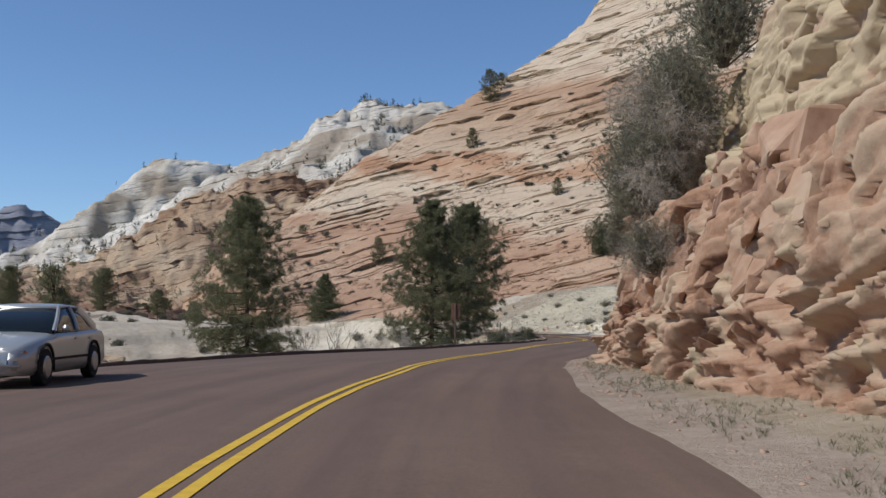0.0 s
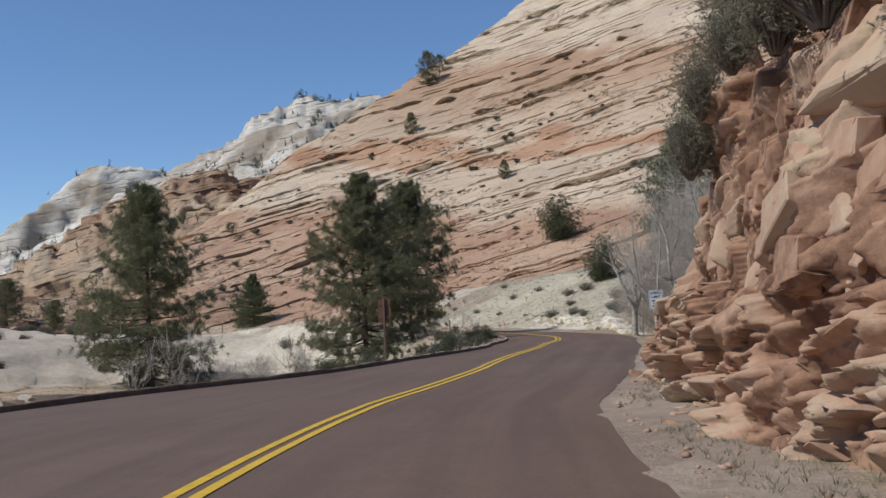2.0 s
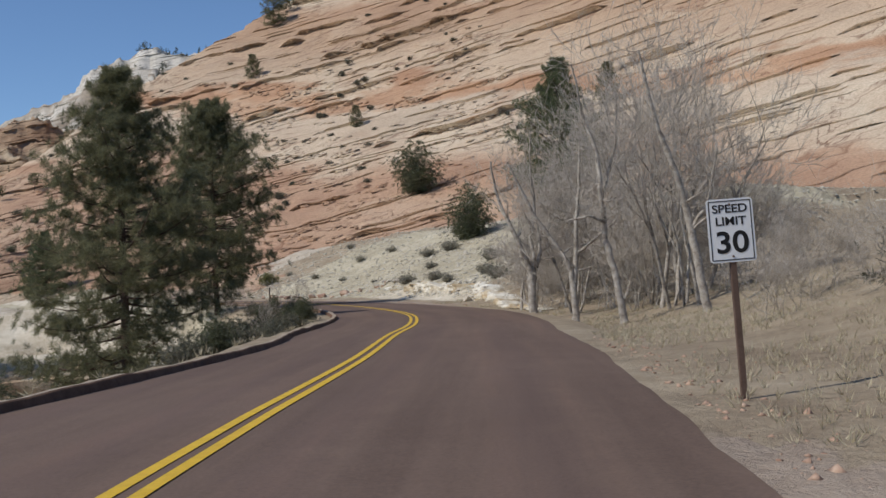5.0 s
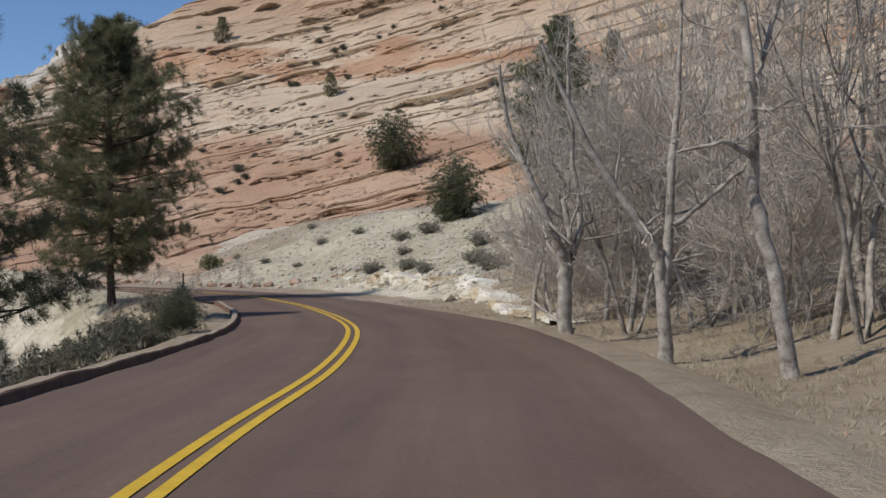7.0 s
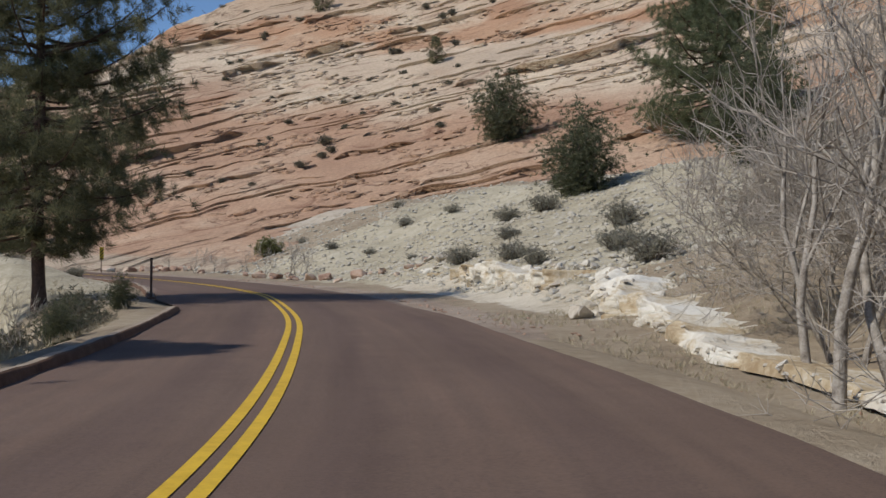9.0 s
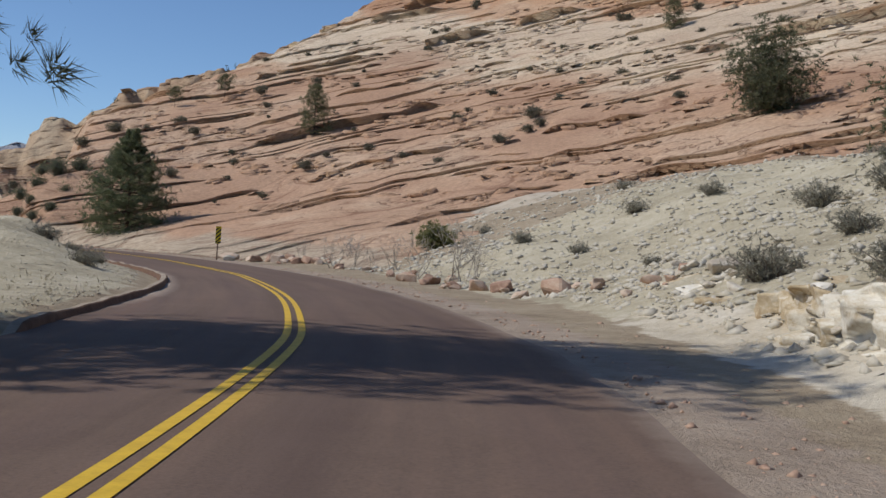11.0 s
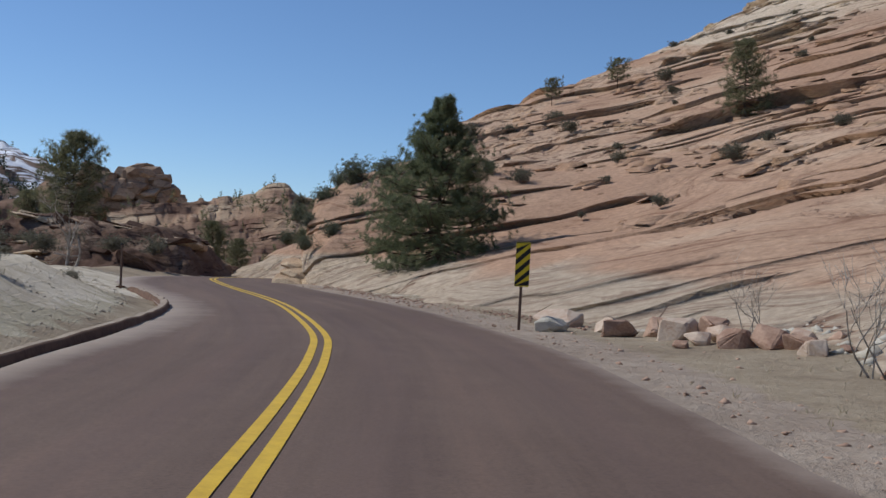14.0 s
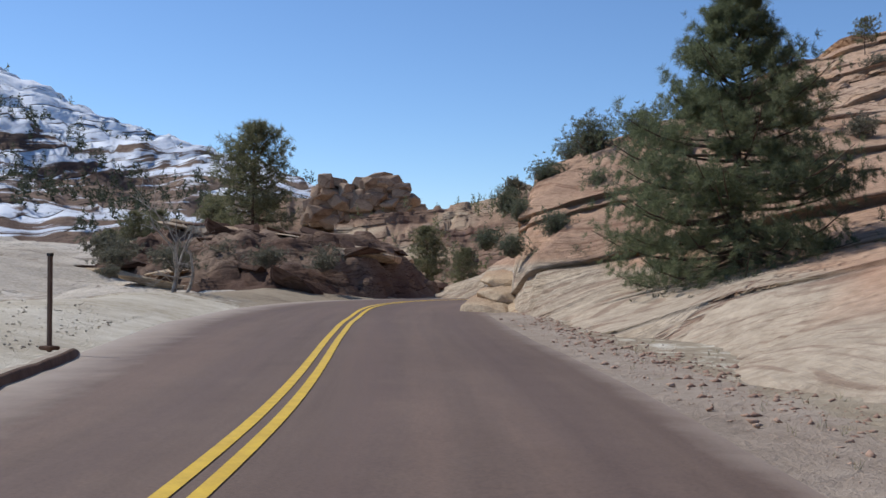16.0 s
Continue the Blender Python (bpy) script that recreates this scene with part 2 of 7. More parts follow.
SALMON = [(0.34, (0.30, 0.18, 0.115)), (0.43, (0.44, 0.285, 0.185)), (0.50, (0.51, 0.36, 0.24)), (0.57, (0.61, 0.49, 0.355)), (0.66, (0.46, 0.30, 0.195))]
CREAM = [(0.34, (0.36, 0.30, 0.23)), (0.47, (0.58, 0.535, 0.455)), (0.62, (0.74, 0.70, 0.62))]
TAN = [(0.3, (0.30, 0.19, 0.12)), (0.5, (0.45, 0.33, 0.22)), (0.7, (0.52, 0.43, 0.31))]
M_hill = slickrock_material("slickrock_salmon", SALMON, 0.28, foot=True, lined=0.55)
M_white = slickrock_material("slickrock_white", CREAM, 0.2, 3.0, (0.17, 0.155, 0.13))
M_mid = slickrock_material("slickrock_tan", TAN, 0.3, 1.3, (0.12, 0.07, 0.045))
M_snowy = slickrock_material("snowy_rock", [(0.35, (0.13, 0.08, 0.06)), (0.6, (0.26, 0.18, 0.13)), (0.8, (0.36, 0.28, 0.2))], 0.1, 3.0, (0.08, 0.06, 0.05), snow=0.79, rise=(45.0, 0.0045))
M_saddle = slickrock_material("tan_ledge_rock", [(0.32, (0.19, 0.11, 0.075)), (0.45, (0.33, 0.22, 0.145)), (0.6, (0.47, 0.37, 0.255))], 0.1, 0.8, (0.09, 0.05, 0.035), snow=1.16)
M_knob = slickrock_material("red_knob_rock", [(0.35, (0.15, 0.085, 0.06)), (0.5, (0.26, 0.165, 0.11)), (0.65, (0.40, 0.31, 0.215))], 0.15, 1.0, (0.08, 0.045, 0.03), snow=1.10)
M_slab = slickrock_material("pale_slab_rock", [(0.35, (0.44, 0.30, 0.19)), (0.5, (0.55, 0.43, 0.29)), (0.7, (0.60, 0.50, 0.37))], 0.25, 0.35, (0.22, 0.13, 0.08))
M_cliff = simple("orange_cliff_rock", [(0.28, (0.19, 0.105, 0.068)), (0.42, (0.34, 0.20, 0.125)), (0.56, (0.42, 0.27, 0.18)), (0.75, (0.47, 0.35, 0.24))], 0.9, 0.92, 0.5, 0.05, per_object=0.34)
M_talusrock = simple("pale_talus_stone", [(0.3, (0.34, 0.29, 0.22)), (0.55, (0.48, 0.43, 0.34)), (0.75, (0.58, 0.53, 0.44))], 3, 0.95, 0.6, 0.05, per_object=0.3)
M_pinkrock = simple("pink_boulder_stone", [(0.3, (0.29, 0.175, 0.12)), (0.5, (0.46, 0.305, 0.215)), (0.7, (0.57, 0.45, 0.34))], 2, 0.92, 0.6, 0.06, per_object=0.4)
M_bark = simple("pine_bark", [(0.35, (0.05, 0.035, 0.028)), (0.6, (0.14, 0.09, 0.065))], 6, 0.95, 0.9, 0.04)
M_grey = simple("grey_dead_wood", [(0.34, (0.13, 0.105, 0.08)), (0.5, (0.36, 0.315, 0.26)), (0.72, (0.60, 0.54, 0.46))], 5, 0.95, 0.9, 0.05)
M_twig = simple("grey_twigs", [(0.3, (0.36, 0.31, 0.255)), (0.7, (0.60, 0.53, 0.445))], 2, 0.95, 0)
M_stem = simple("brown_stems", [(0.3, (0.12, 0.095, 0.075)), (0.7, (0.24, 0.20, 0.165))], 2, 0.95, 0)
M_fardark = leafy("far_dark_foliage", (0.035, 0.045, 0.025), (0.11, 0.12, 0.07), 0.3)
M_needle = leafy("pine_needles", (0.085, 0.09, 0.048), (0.275, 0.265, 0.145), 0.5)
M_juniper = leafy("juniper_leaves", (0.065, 0.074, 0.040), (0.19, 0.195, 0.11), 0.4)
M_scrub = leafy("grey_green_scrub", (0.085, 0.083, 0.058), (0.235, 0.22, 0.155), 0.4)
M_sage = leafy("sage_scrub", (0.17, 0.16, 0.12), (0.37, 0.345, 0.265), 0.35)
M_grass = leafy("dry_grass", (0.33, 0.275, 0.175), (0.56, 0.485, 0.335), 0.2)
M_yellow = simple("yellow_road_paint", [(0.3, (0.52, 0.31, 0.02)), (0.6, (0.70, 0.45, 0.035))], 5, 0.6, 0.2, 0.005)
# shade of the road-facing side is put into this dark brown
M_kerb = simple("shade_toned_kerb", [(0.3, (0.075, 0.038, 0.022)), (0.6, (0.16, 0.09, 0.055))], 3, 0.9, 0.6, 0.03)
M_kerbtop = simple("sandy_kerb_top", [(0.3, (0.20, 0.15, 0.11)), (0.6, (0.40, 0.32, 0.24))], 2.2, 0.95, 0.5, 0.02)
M_post = simple("weathered_post", [(0.3, (0.09, 0.055, 0.04)), (0.7, (0.17, 0.11, 0.08))], 8, 0.85, 0.3, 0.01)
M_signwhite = simple("sign_white", [(0.3, (0.74, 0.74, 0.72)), (0.7, (0.82, 0.82, 0.80))], 3, 0.45, 0)
M_signblack = simple("sign_black", [(0.3, (0.012, 0.012, 0.012)), (0.7, (0.02, 0.02, 0.02))], 3, 0.5, 0)
M_signyellow = simple("sign_yellow", [(0.3, (0.66, 0.50, 0.02)), (0.7, (0.76, 0.58, 0.03))], 3, 0.45, 0)
M_signbrown = simple("sign_back_brown", [(0.3, (0.10, 0.045, 0.025)), (0.7, (0.15, 0.07, 0.04))], 3, 0.6, 0)


def road_material():
    m, n, l, b = mat_new("red_chip_seal")
    tc = n.new("ShaderNodeTexCoord")
    at = n.new("ShaderNodeAttribute")
    at.attribute_name = "across"
    big = noise_node(n, l, tc.outputs["Object"], 0.12, 5)
    grain = noise_node(n, l, tc.outputs["Object"], 28, 4, 0.8)
    mid = noise_node(n, l, tc.outputs["Object"], 1.1, 6, 0.7)
    base = ramp_node(n, [(0.3, (0.124, 0.082, 0.061)), (0.7, (0.166, 0.114, 0.086))])
    l.new(math_node(n, l, "ADD", math_node(n, l, "MULTIPLY", big.outputs["Fac"], 0.6), math_node(n, l, "MULTIPLY", mid.outputs["Fac"], 0.4)), base.inputs["Fac"])
    gr = ramp_node(n, [(0.3, (0.80, 0.80, 0.80)), (0.72, (1.25, 1.22, 1.2))])
    l.new(grain.outputs["Fac"], gr.inputs["Fac"])
    col = mixer(n, l, 1.0, base.outputs["Color"], gr.outputs["Color"], "MULTIPLY")
    # faint streaks along the way
    so = n.new("ShaderNodeSeparateXYZ")
    l.new(tc.outputs["Object"], so.inputs[0])
    sv = n.new("ShaderNodeCombineXYZ")
    l.new(at.outputs["Fac"], sv.inputs[0])
    l.new(math_node(n, l, "MULTIPLY", so.outputs["Y"], 0.045), sv.inputs[1])
    sk = noise_node(n, l, sv.outputs[0], 1.5, 5, 0.65)
    skr = ramp_node(n, [(0.34, (0.84, 0.83, 0.83)), (0.5, (1.0, 1.0, 1.0)), (0.68, (1.17, 1.13, 1.11))])
    l.new(sk.outputs["Fac"], skr.inputs["Fac"])
    col = mixer(n, l, 1.0, col, skr.outputs["Color"], "MULTIPLY")
    # wheel tracks polished by traffic, and grit washed over the edges
    wob = math_node(n, l, "ADD", at.outputs["Fac"], math_node(n, l, "MULTIPLY", math_node(n, l, "SUBTRACT", mid.outputs["Fac"], 0.5), 1.1))
    tr = math_node(n, l, "ABSOLUTE", math_node(n, l, "SINE", math_node(n, l, "MULTIPLY", wob, 1.75)))
    trr = ramp_node(n, [(0.75, (0, 0, 0)), (1.0, (0.22, 0.22, 0.22))])
    l.new(tr, trr.inputs["Fac"])
    col = mixer(n, l, trr.outputs["Color"], col, (0.10, 0.064, 0.058))
    ed = n.new("ShaderNodeAttribute")
    ed.attribute_name = "grit"
    ef = math_node(n, l, "ADD", ed.outputs["Fac"], math_node(n, l, "MULTIPLY", math_node(n, l, "SUBTRACT", mid.outputs["Fac"], 0.5), 0.5))
    er = ramp_node(n, [(0.35, (0, 0, 0)), (1.0, (0.8, 0.8, 0.8))])
    l.new(ef, er.inputs["Fac"])
    col = mixer(n, l, er.outputs["Color"], col, (0.44, 0.36, 0.285))
    l.new(col, b.inputs["Base Color"])
    b.inputs["Roughness"].default_value, b.inputs["Specular IOR Level"].default_value = 0.85, 0.25
    bump_node(n, l, grain.outputs["Fac"], 0.35, 0.012, b)
    return m


def ground_material():
    """Dry soil, pale talus, bare rock pavement and grit, by zone weights with ragged borders."""
    m, n, l, b = mat_new("desert_ground")
    tc = n.new("ShaderNodeTexCoord")
    big = noise_node(n, l, tc.outputs["Object"], 0.25, 6)
    mid = noise_node(n, l, tc.outputs["Object"], 1.7, 6, 0.7)
    fine = noise_node(n, l, tc.outputs["Object"], 9.0, 5, 0.75)
    sum_ = math_node(n, l, "ADD", math_node(n, l, "MULTIPLY", big.outputs["Fac"], 0.4), math_node(n, l, "ADD", math_node(n, l, "MULTIPLY", mid.outputs["Fac"], 0.35), math_node(n, l, "MULTIPLY", fine.outputs["Fac"], 0.25)))

    def zone(name, under, stops):
        a = n.new("ShaderNodeAttribute")
        a.attribute_name = name
        r = ramp_node(n, stops)
        l.new(sum_, r.inputs["Fac"])
        f = math_node(n, l, "ADD", a.outputs["Fac"], math_node(n, l, "MULTIPLY", math_node(n, l, "SUBTRACT", mid.outputs["Fac"], 0.5), 1.0))
        k = ramp_node(n, [(0.42, (0, 0, 0)), (0.58, (1, 1, 1))])
        l.new(f, k.inputs["Fac"])
        return mixer(n, l, k.outputs["Color"], under, r.outputs["Color"])
    soil = ramp_node(n, [(0.36, (0.21, 0.155, 0.105)), (0.5, (0.34, 0.27, 0.185)), (0.64, (0.44, 0.36, 0.26))])
    l.new(sum_, soil.inputs["Fac"])
    col = zone("rock", soil.outputs["Color"], [(0.36, (0.33, 0.265, 0.195)), (0.5, (0.49, 0.415, 0.32)), (0.64, (0.58, 0.51, 0.41))])
    col = zone("talus", col, [(0.36, (0.28, 0.24, 0.165)), (0.5, (0.45, 0.39, 0.275)), (0.64, (0.60, 0.54, 0.41))])
    col = zone("chalk", col, [(0.36, (0.40, 0.325, 0.225)), (0.5, (0.58, 0.505, 0.385)), (0.64, (0.72, 0.655, 0.54))])
    col = zone("grit", col, [(0.36, (0.25, 0.19, 0.14)), (0.5, (0.35, 0.275, 0.21)), (0.64, (0.44, 0.36, 0.28))])
    l.new(col, b.inputs["Base Color"])
    b.inputs["Roughness"].default_value, b.inputs["Specular IOR Level"].default_value = 0.95, 0.15
    bump_node(n, l, sum_, 0.9, 0.25, b)
    return m


M_road, M_ground = road_material(), ground_material()

# ---- the road's line and the lie of the land ----
CENTRE = resample(spline([(-0.4, -60), (-0.2, -20), (0.0, 11), (0.25, 19.2), (0.8, 25), (1.45, 31.5), (2.25, 36.8), (3.42, 41.2), (4.75, 46.5), (5.75, 51.2), (8.25, 61.98), (10.0, 70.58), (11.5, 77.2),
                          (12.75, 85), (13.25, 91), (13.2, 99), (12.8, 107), (11.6, 117.4), (10.35, 123.3), (7.9, 131.5), (4.1, 141.2), (1.6, 145.8), (-2.2, 152), (-5.45, 156.5), (-12.1, 164.13),
                          (-20.2, 172.22), (-24.7, 176.8), (-31.2, 184), (-36, 192), (-38.5, 202), (-42, 214), (-50, 232), (-64, 250)], 12), 0.5)
CSIDE = sides(CENTRE)
LEFT_EDGE = lambda y: np.interp(y, [-20, 19.5, 31.4, 38.8, 43.2, 47.5, 50.5, 57.8, 68, 74, 86, 99, 112.7, 118.6, 124.4, 133, 141, 151.7, 160, 168, 176, 185],
                              [-7.5, -7.9, -8.85, -8.3, -7.2, -5.1, -4.05, -3.25, -2.6, -3.05, -3.0, -2.7, -2.65, -3.5, -3.4, -2.8, -2.75, -3.2, -2.75, -3.4, -4.2, -4.0]) - 0.06
RIGHT_EDGE = lambda y: np.interp(y, [0, 14, 24, 37, 48, 62, 75, 88, 95, 104, 112, 135, 160, 180], [4.2, 4.0, 3.65, 3.6, 3.9, 4.15, 4.35, 4.4, 4.2, 3.8, 3.7, 3.8, 3.9, 3.8])
ROAD_Z = lambda y: np.interp(y, [-60, 0, 11, 28, 36, 55, 62, 72, 80, 88, 97, 106, 112, 124, 141, 152, 162, 185, 200, 230], [0.3, 0.40, 0.55, 0.56, 0.45, 0.42, 0.34, 0.24, 0.15, 0.08, 0.06, 0.03, 0.01, 0.02, 0.01, 0.08, 0.15, 0.15, 0.0, -1.5])


def road_coords(x, y):
    """For plan points: signed distance right of the yellow line, and the line's own y there."""
    x, y = np.asarray(x, float), np.asarray(y, float)
    d, yc = np.empty(x.shape), np.empty(x.shape)
    xf, yf, df, cf = x.ravel(), y.ravel(), d.ravel(), yc.ravel()
    c = CENTRE[::3]
    cs = CSIDE[::3]
    for i in range(0, len(xf), 20000):
        dx, dy = xf[i:i + 20000, None] - c[None, :, 0], yf[i:i + 20000, None] - c[None, :, 1]
        k = np.argmin(dx * dx + dy * dy, axis=1)
        r = np.arange(len(k))
        side = dx[r, k] * cs[k, 0] + dy[r, k] * cs[k, 1]
        dist = np.hypot(dx[r, k], dy[r, k])
        df[i:i + 20000] = np.where(side >= 0, dist, -dist)
        cf[i:i + 20000] = c[k, 1]
    return df.reshape(x.shape), cf.reshape(x.shape)


def hill_face(x, y):
    """The big slickrock slope: a low-order bowl of a face, steepening upward, cut off along its western ridge."""
    X, Y = x / 50.0, (y - 200.0) / 50.0
    X = np.clip(X, -2.5, 2.2)
    z = 10.3 + 9.19 * X + 16.3 * Y + 3.65 * X * X + 2.1 * X * Y + 2.75 * Y * Y
    z = z - 2.2 * np.exp(-((x + 20) ** 2 + (y - 181) ** 2) / 150.0)
    z = z + 2.9 * np.exp(-((x + 26.5) ** 2 / 40.0 + (y - 193.0) ** 2 / 60.0))
    ridge = np.interp(y, [150, 185, 200, 236, 296, 325, 348, 420], [-30, -38, -48, -46, -21, 12, 48, 150])
    z = z - 0.9 * soft_plus(ridge - x, 2.5)
    return z


def land(x, y):
    """Height of the ground sheet and its zone weights."""
    d, yc = road_coords(x, y)
    zr = ROAD_Z(yc)
    le, re = -LEFT_EDGE(yc), RIGHT_EDGE(yc)
    right, left = np.maximum(d - re, 0), np.maximum(-d - le, 0)
    # right: shoulder, then talus and brushy slope
    slope = np.interp(yc, [0, 48, 60, 100, 112, 150, 165, 190], [0.30, 0.30, 0.22, 0.22, 0.34, 0.34, 0.16, 0.12])
    flat = np.interp(yc, [0, 45, 60, 80, 100, 115, 125, 150, 165], [1.2, 1.3, 3.0, 3.0, 3.0, 2.9, 3.2, 3.6, 2.0])
    # below the hill's southern flank the bank soon levels off and bare rock takes over
    reach = right - soft_plus(right - 11.0 - 12.0 * step(100, 114, yc), 1.5)
    zr_right = slope * soft_plus(reach - flat - 0.6, 0.6) + 0.02 * reach
    zr_right = zr_right - 0.28 * step(0.0, 0.8, right) * step(64, 74, yc) * (1 - step(96, 104, yc))
    far = np.clip(right - 55, 0, None)
    zr_right = zr_right - 0.25 * far
    # left: a low verge, then the gully inside the bend
    deep = np.interp(yc, [0, 40, 60, 80, 120, 140, 152, 164, 185], [2.0, 3.2, 4.2, 4.4, 4.2, 3.6, 1.6, -0.75, -0.95])
    verge = np.interp(yc, [0, 60, 80, 110, 125, 150, 170], [1.5, 1.0, 0.8, 0.9, 4.0, 5.0, 6.0])
    z_left = 0.13 * step(0.3, 0.9, left) - 0.022 * le - deep * step(verge, verge + np.interp(yc, [90, 110, 125, 140, 152], [12, 8, 7, 8, 12]), left)
    z_left = z_left - 0.55 * step(0.35, 2.6, left) * (1 - step(104, 116, yc))
    zr_right = zr_right + 0.22 * step(100, 108, yc) * (1 - step(124, 134, yc)) * step(flat - 0.3, flat + 1.3, right) * (1 - 0.6 * step(3.5, 8, right))
    z_left = z_left + 0.3 * step(125, 140, yc) * step(0.5, 3.0, left) * (1 - step(3, 7, left))
    z_left = z_left + (5.5 * step(60, 200, left) + 6.0 * step(22, 130, left) + 2.0 * fbm(x / 13, y / 13, 15, 4) * step(10, 24, left)) * (1 - step(148, 172, yc)) + 5.5 * step(60, 200, left) * step(148, 172, yc) + 0.4 * fbm(x / 9, y / 9, 5) * step(2, 8, left)
    z_left = z_left + 1.05 * step(132, 142, yc) * (1 - step(150, 160, yc)) * np.exp(-((left - 5.2) / 2.3) ** 2) * (1 + 0.5 * fbm(x / 3, y / 3, 17, 3))
    z_left = z_left + 0.6 * step(146, 151, yc) * (1 - step(161, 167, yc)) * np.exp(-((left - 3.4) / 1.5) ** 2) * (1 + 0.6 * fbm(x / 2, y / 2, 19, 3))
    rough = (0.34 * fbm(x / 2.6, y / 2.6, 9, 4) + 0.5 * fbm(x / 11, y / 11, 3)) * step(1.5, 6, np.maximum(left, right))
    z_left = np.where(d < 0, z_left, 0)
    z = zr + zr_right + z_left + rough - 0.05
    z = np.where((left + right) <= 0, zr - 0.14 - 0.022 * np.maximum(-d, 0), z)
    talus = step(106, 112, yc) * (1 - step(145, 151, yc)) * step(flat - 0.8, flat + 0.2, right) * (1 - step(24, 30, right + 0.35 * (yc - 130)))
    bankw = step(60, 75, yc) * (1 - step(135, 150, yc)) * step(2, 5, left) * (1 - step(16, 24, left)) * (0.2 + 0.5 * step(108, 120, yc))
    mound_w = step(114, 122, yc) * (1 - step(170, 178, yc)) * step(0.4, 1.2, left) * (1 - step(7, 10, left))
    talus = np.maximum(np.maximum(talus, bankw), mound_w)
    rock = np.maximum(step(6, 10, left) * step(120, 150, yc), step(8, 14, left) * (1 - step(60, 75, yc)))
    rock = np.maximum(rock, step(30, 40, left) * 0.9)
    rock = np.maximum(rock, step(152, 158, yc) * step(2, 4, right))
    grit = (1 - step(0.4, 2.2, right + 2.4 * step(50, 56, yc) * (1 - step(97, 104, yc)))) * (right > 0) + (1 - step(2.0, 4.5, left)) * (left > 0) * step(110, 125, yc) * (1 - step(146, 156, yc)) * 0.35
    chalk = step(102, 106, yc) * (1 - step(123, 129, yc)) * step(flat - 1.0, flat - 0.2, right) * (1 - step(flat + 0.6, flat + 1.8, right))
    chalk = np.maximum(chalk, 0.85 * step(150, 158, yc) * (1 - step(180, 188, yc)) * step(-0.2, 0.2, left - 1.2 * (1 - step(162, 167, yc))) * (1 - step(3.5, 6.0, left)))
    chalk = np.maximum(chalk, 0.72 * step(112, 120, yc) * (1 - step(152, 162, yc)) * step(4.5, 6.5, left) * (1 - step(14, 19, left)))
    return z, talus, rock, grit, chalk


def ground_z(x, y):
    return float(land(np.array([x]), np.array([y]))[0][0])


def hill_z(x, y):
    return float(hill_face(np.array([x]), np.array([y]))[0])

# ---- ground sheet ----
def stretched(a, b, gap, far, growth=1.35):
    core = np.arange(a, b, gap)
    lo, hi, g = [a], [core[-1]], gap
    while hi[-1] < far:
        g *= growth
        lo.append(lo[-1] - g)
        hi.append(hi[-1] + g)
    return np.concatenate([lo[:0:-1], core, hi[1:]])


gx, gy = np.meshgrid(stretched(-75, 60, 0.7, 3800), stretched(-30, 215, 0.7, 3800), indexing="ij")
gz, w_talus, w_rock, w_grit, w_chalk = land(gx, gy)
put("ground", raw_mesh("ground", np.stack([gx, gy, gz], -1).reshape(-1, 3), grid_faces(*gx.shape), M_ground, True,
                       {"talus": w_talus, "rock": w_rock, "grit": w_grit, "chalk": w_chalk}), label="dry sandy desert ground with pale talus and gully", category="ground", kind="structure")

# ---- road ----
def strip(line, side, offs, zs, name, mat, cols=None, **tags):
    """A ribbon along a plan line: offs and zs give its cross-section, right positive."""
    offs = np.broadcast_to(np.asarray(offs, float), (len(line), np.shape(offs)[-1]))
    zs = np.broadcast_to(np.asarray(zs, float), offs.shape)
    v = np.stack([line[:, None, 0] + side[:, None, 0] * offs, line[:, None, 1] + side[:, None, 1] * offs, zs], -1)
    f = grid_faces(*offs.shape)[:, ::-1]
    return put(name, raw_mesh(name, v.reshape(-1, 3), f, mat, True, cols(offs) if cols else None), **tags)


yc = CENTRE[:, 1]
across = np.linspace(0, 1, 25)
ragged = 0.09 * fbm(yc / 2.5, yc * 0 + 3.3, 21, 4) + 0.12 * fbm(yc / 9, yc * 0 + 1.3, 25, 2)
offs = LEFT_EDGE(yc)[:, None] * (1 - across) + (RIGHT_EDGE(yc) + ragged)[:, None] * across
crown = -0.022 * np.abs(offs) * (offs < 0) - 0.012 * offs * (offs > 0)
grit_in = np.where(offs < 0, 1.0 - (offs - LEFT_EDGE(yc)[:, None]) / (0.85 + 1.1 * step(150, 162, yc)[:, None]), 0.62 - ((RIGHT_EDGE(yc) + ragged)[:, None] - offs) / 1.2)
grit_in = grit_in * np.where(offs < 0, step(118, 132, yc)[:, None], 0.3 + 0.7 * step(100, 118, yc)[:, None])
strip(CENTRE, CSIDE, offs, ROAD_Z(yc)[:, None] + crown, "road", M_road, lambda o: {"across": o, "grit": np.clip(grit_in, 0, 1)},
      label="dark reddish chip-seal mountain road with worn wheel tracks", category="road", kind="structure")
for k in (-0.04, 0.17):
    strip(CENTRE, CSIDE, [k - 0.055, k + 0.055], (ROAD_Z(yc) + 0.006)[:, None], "centre_line", M_yellow,
          label="solid yellow line of the double centre marking", category="road marking", group="double yellow line", kind="structure")
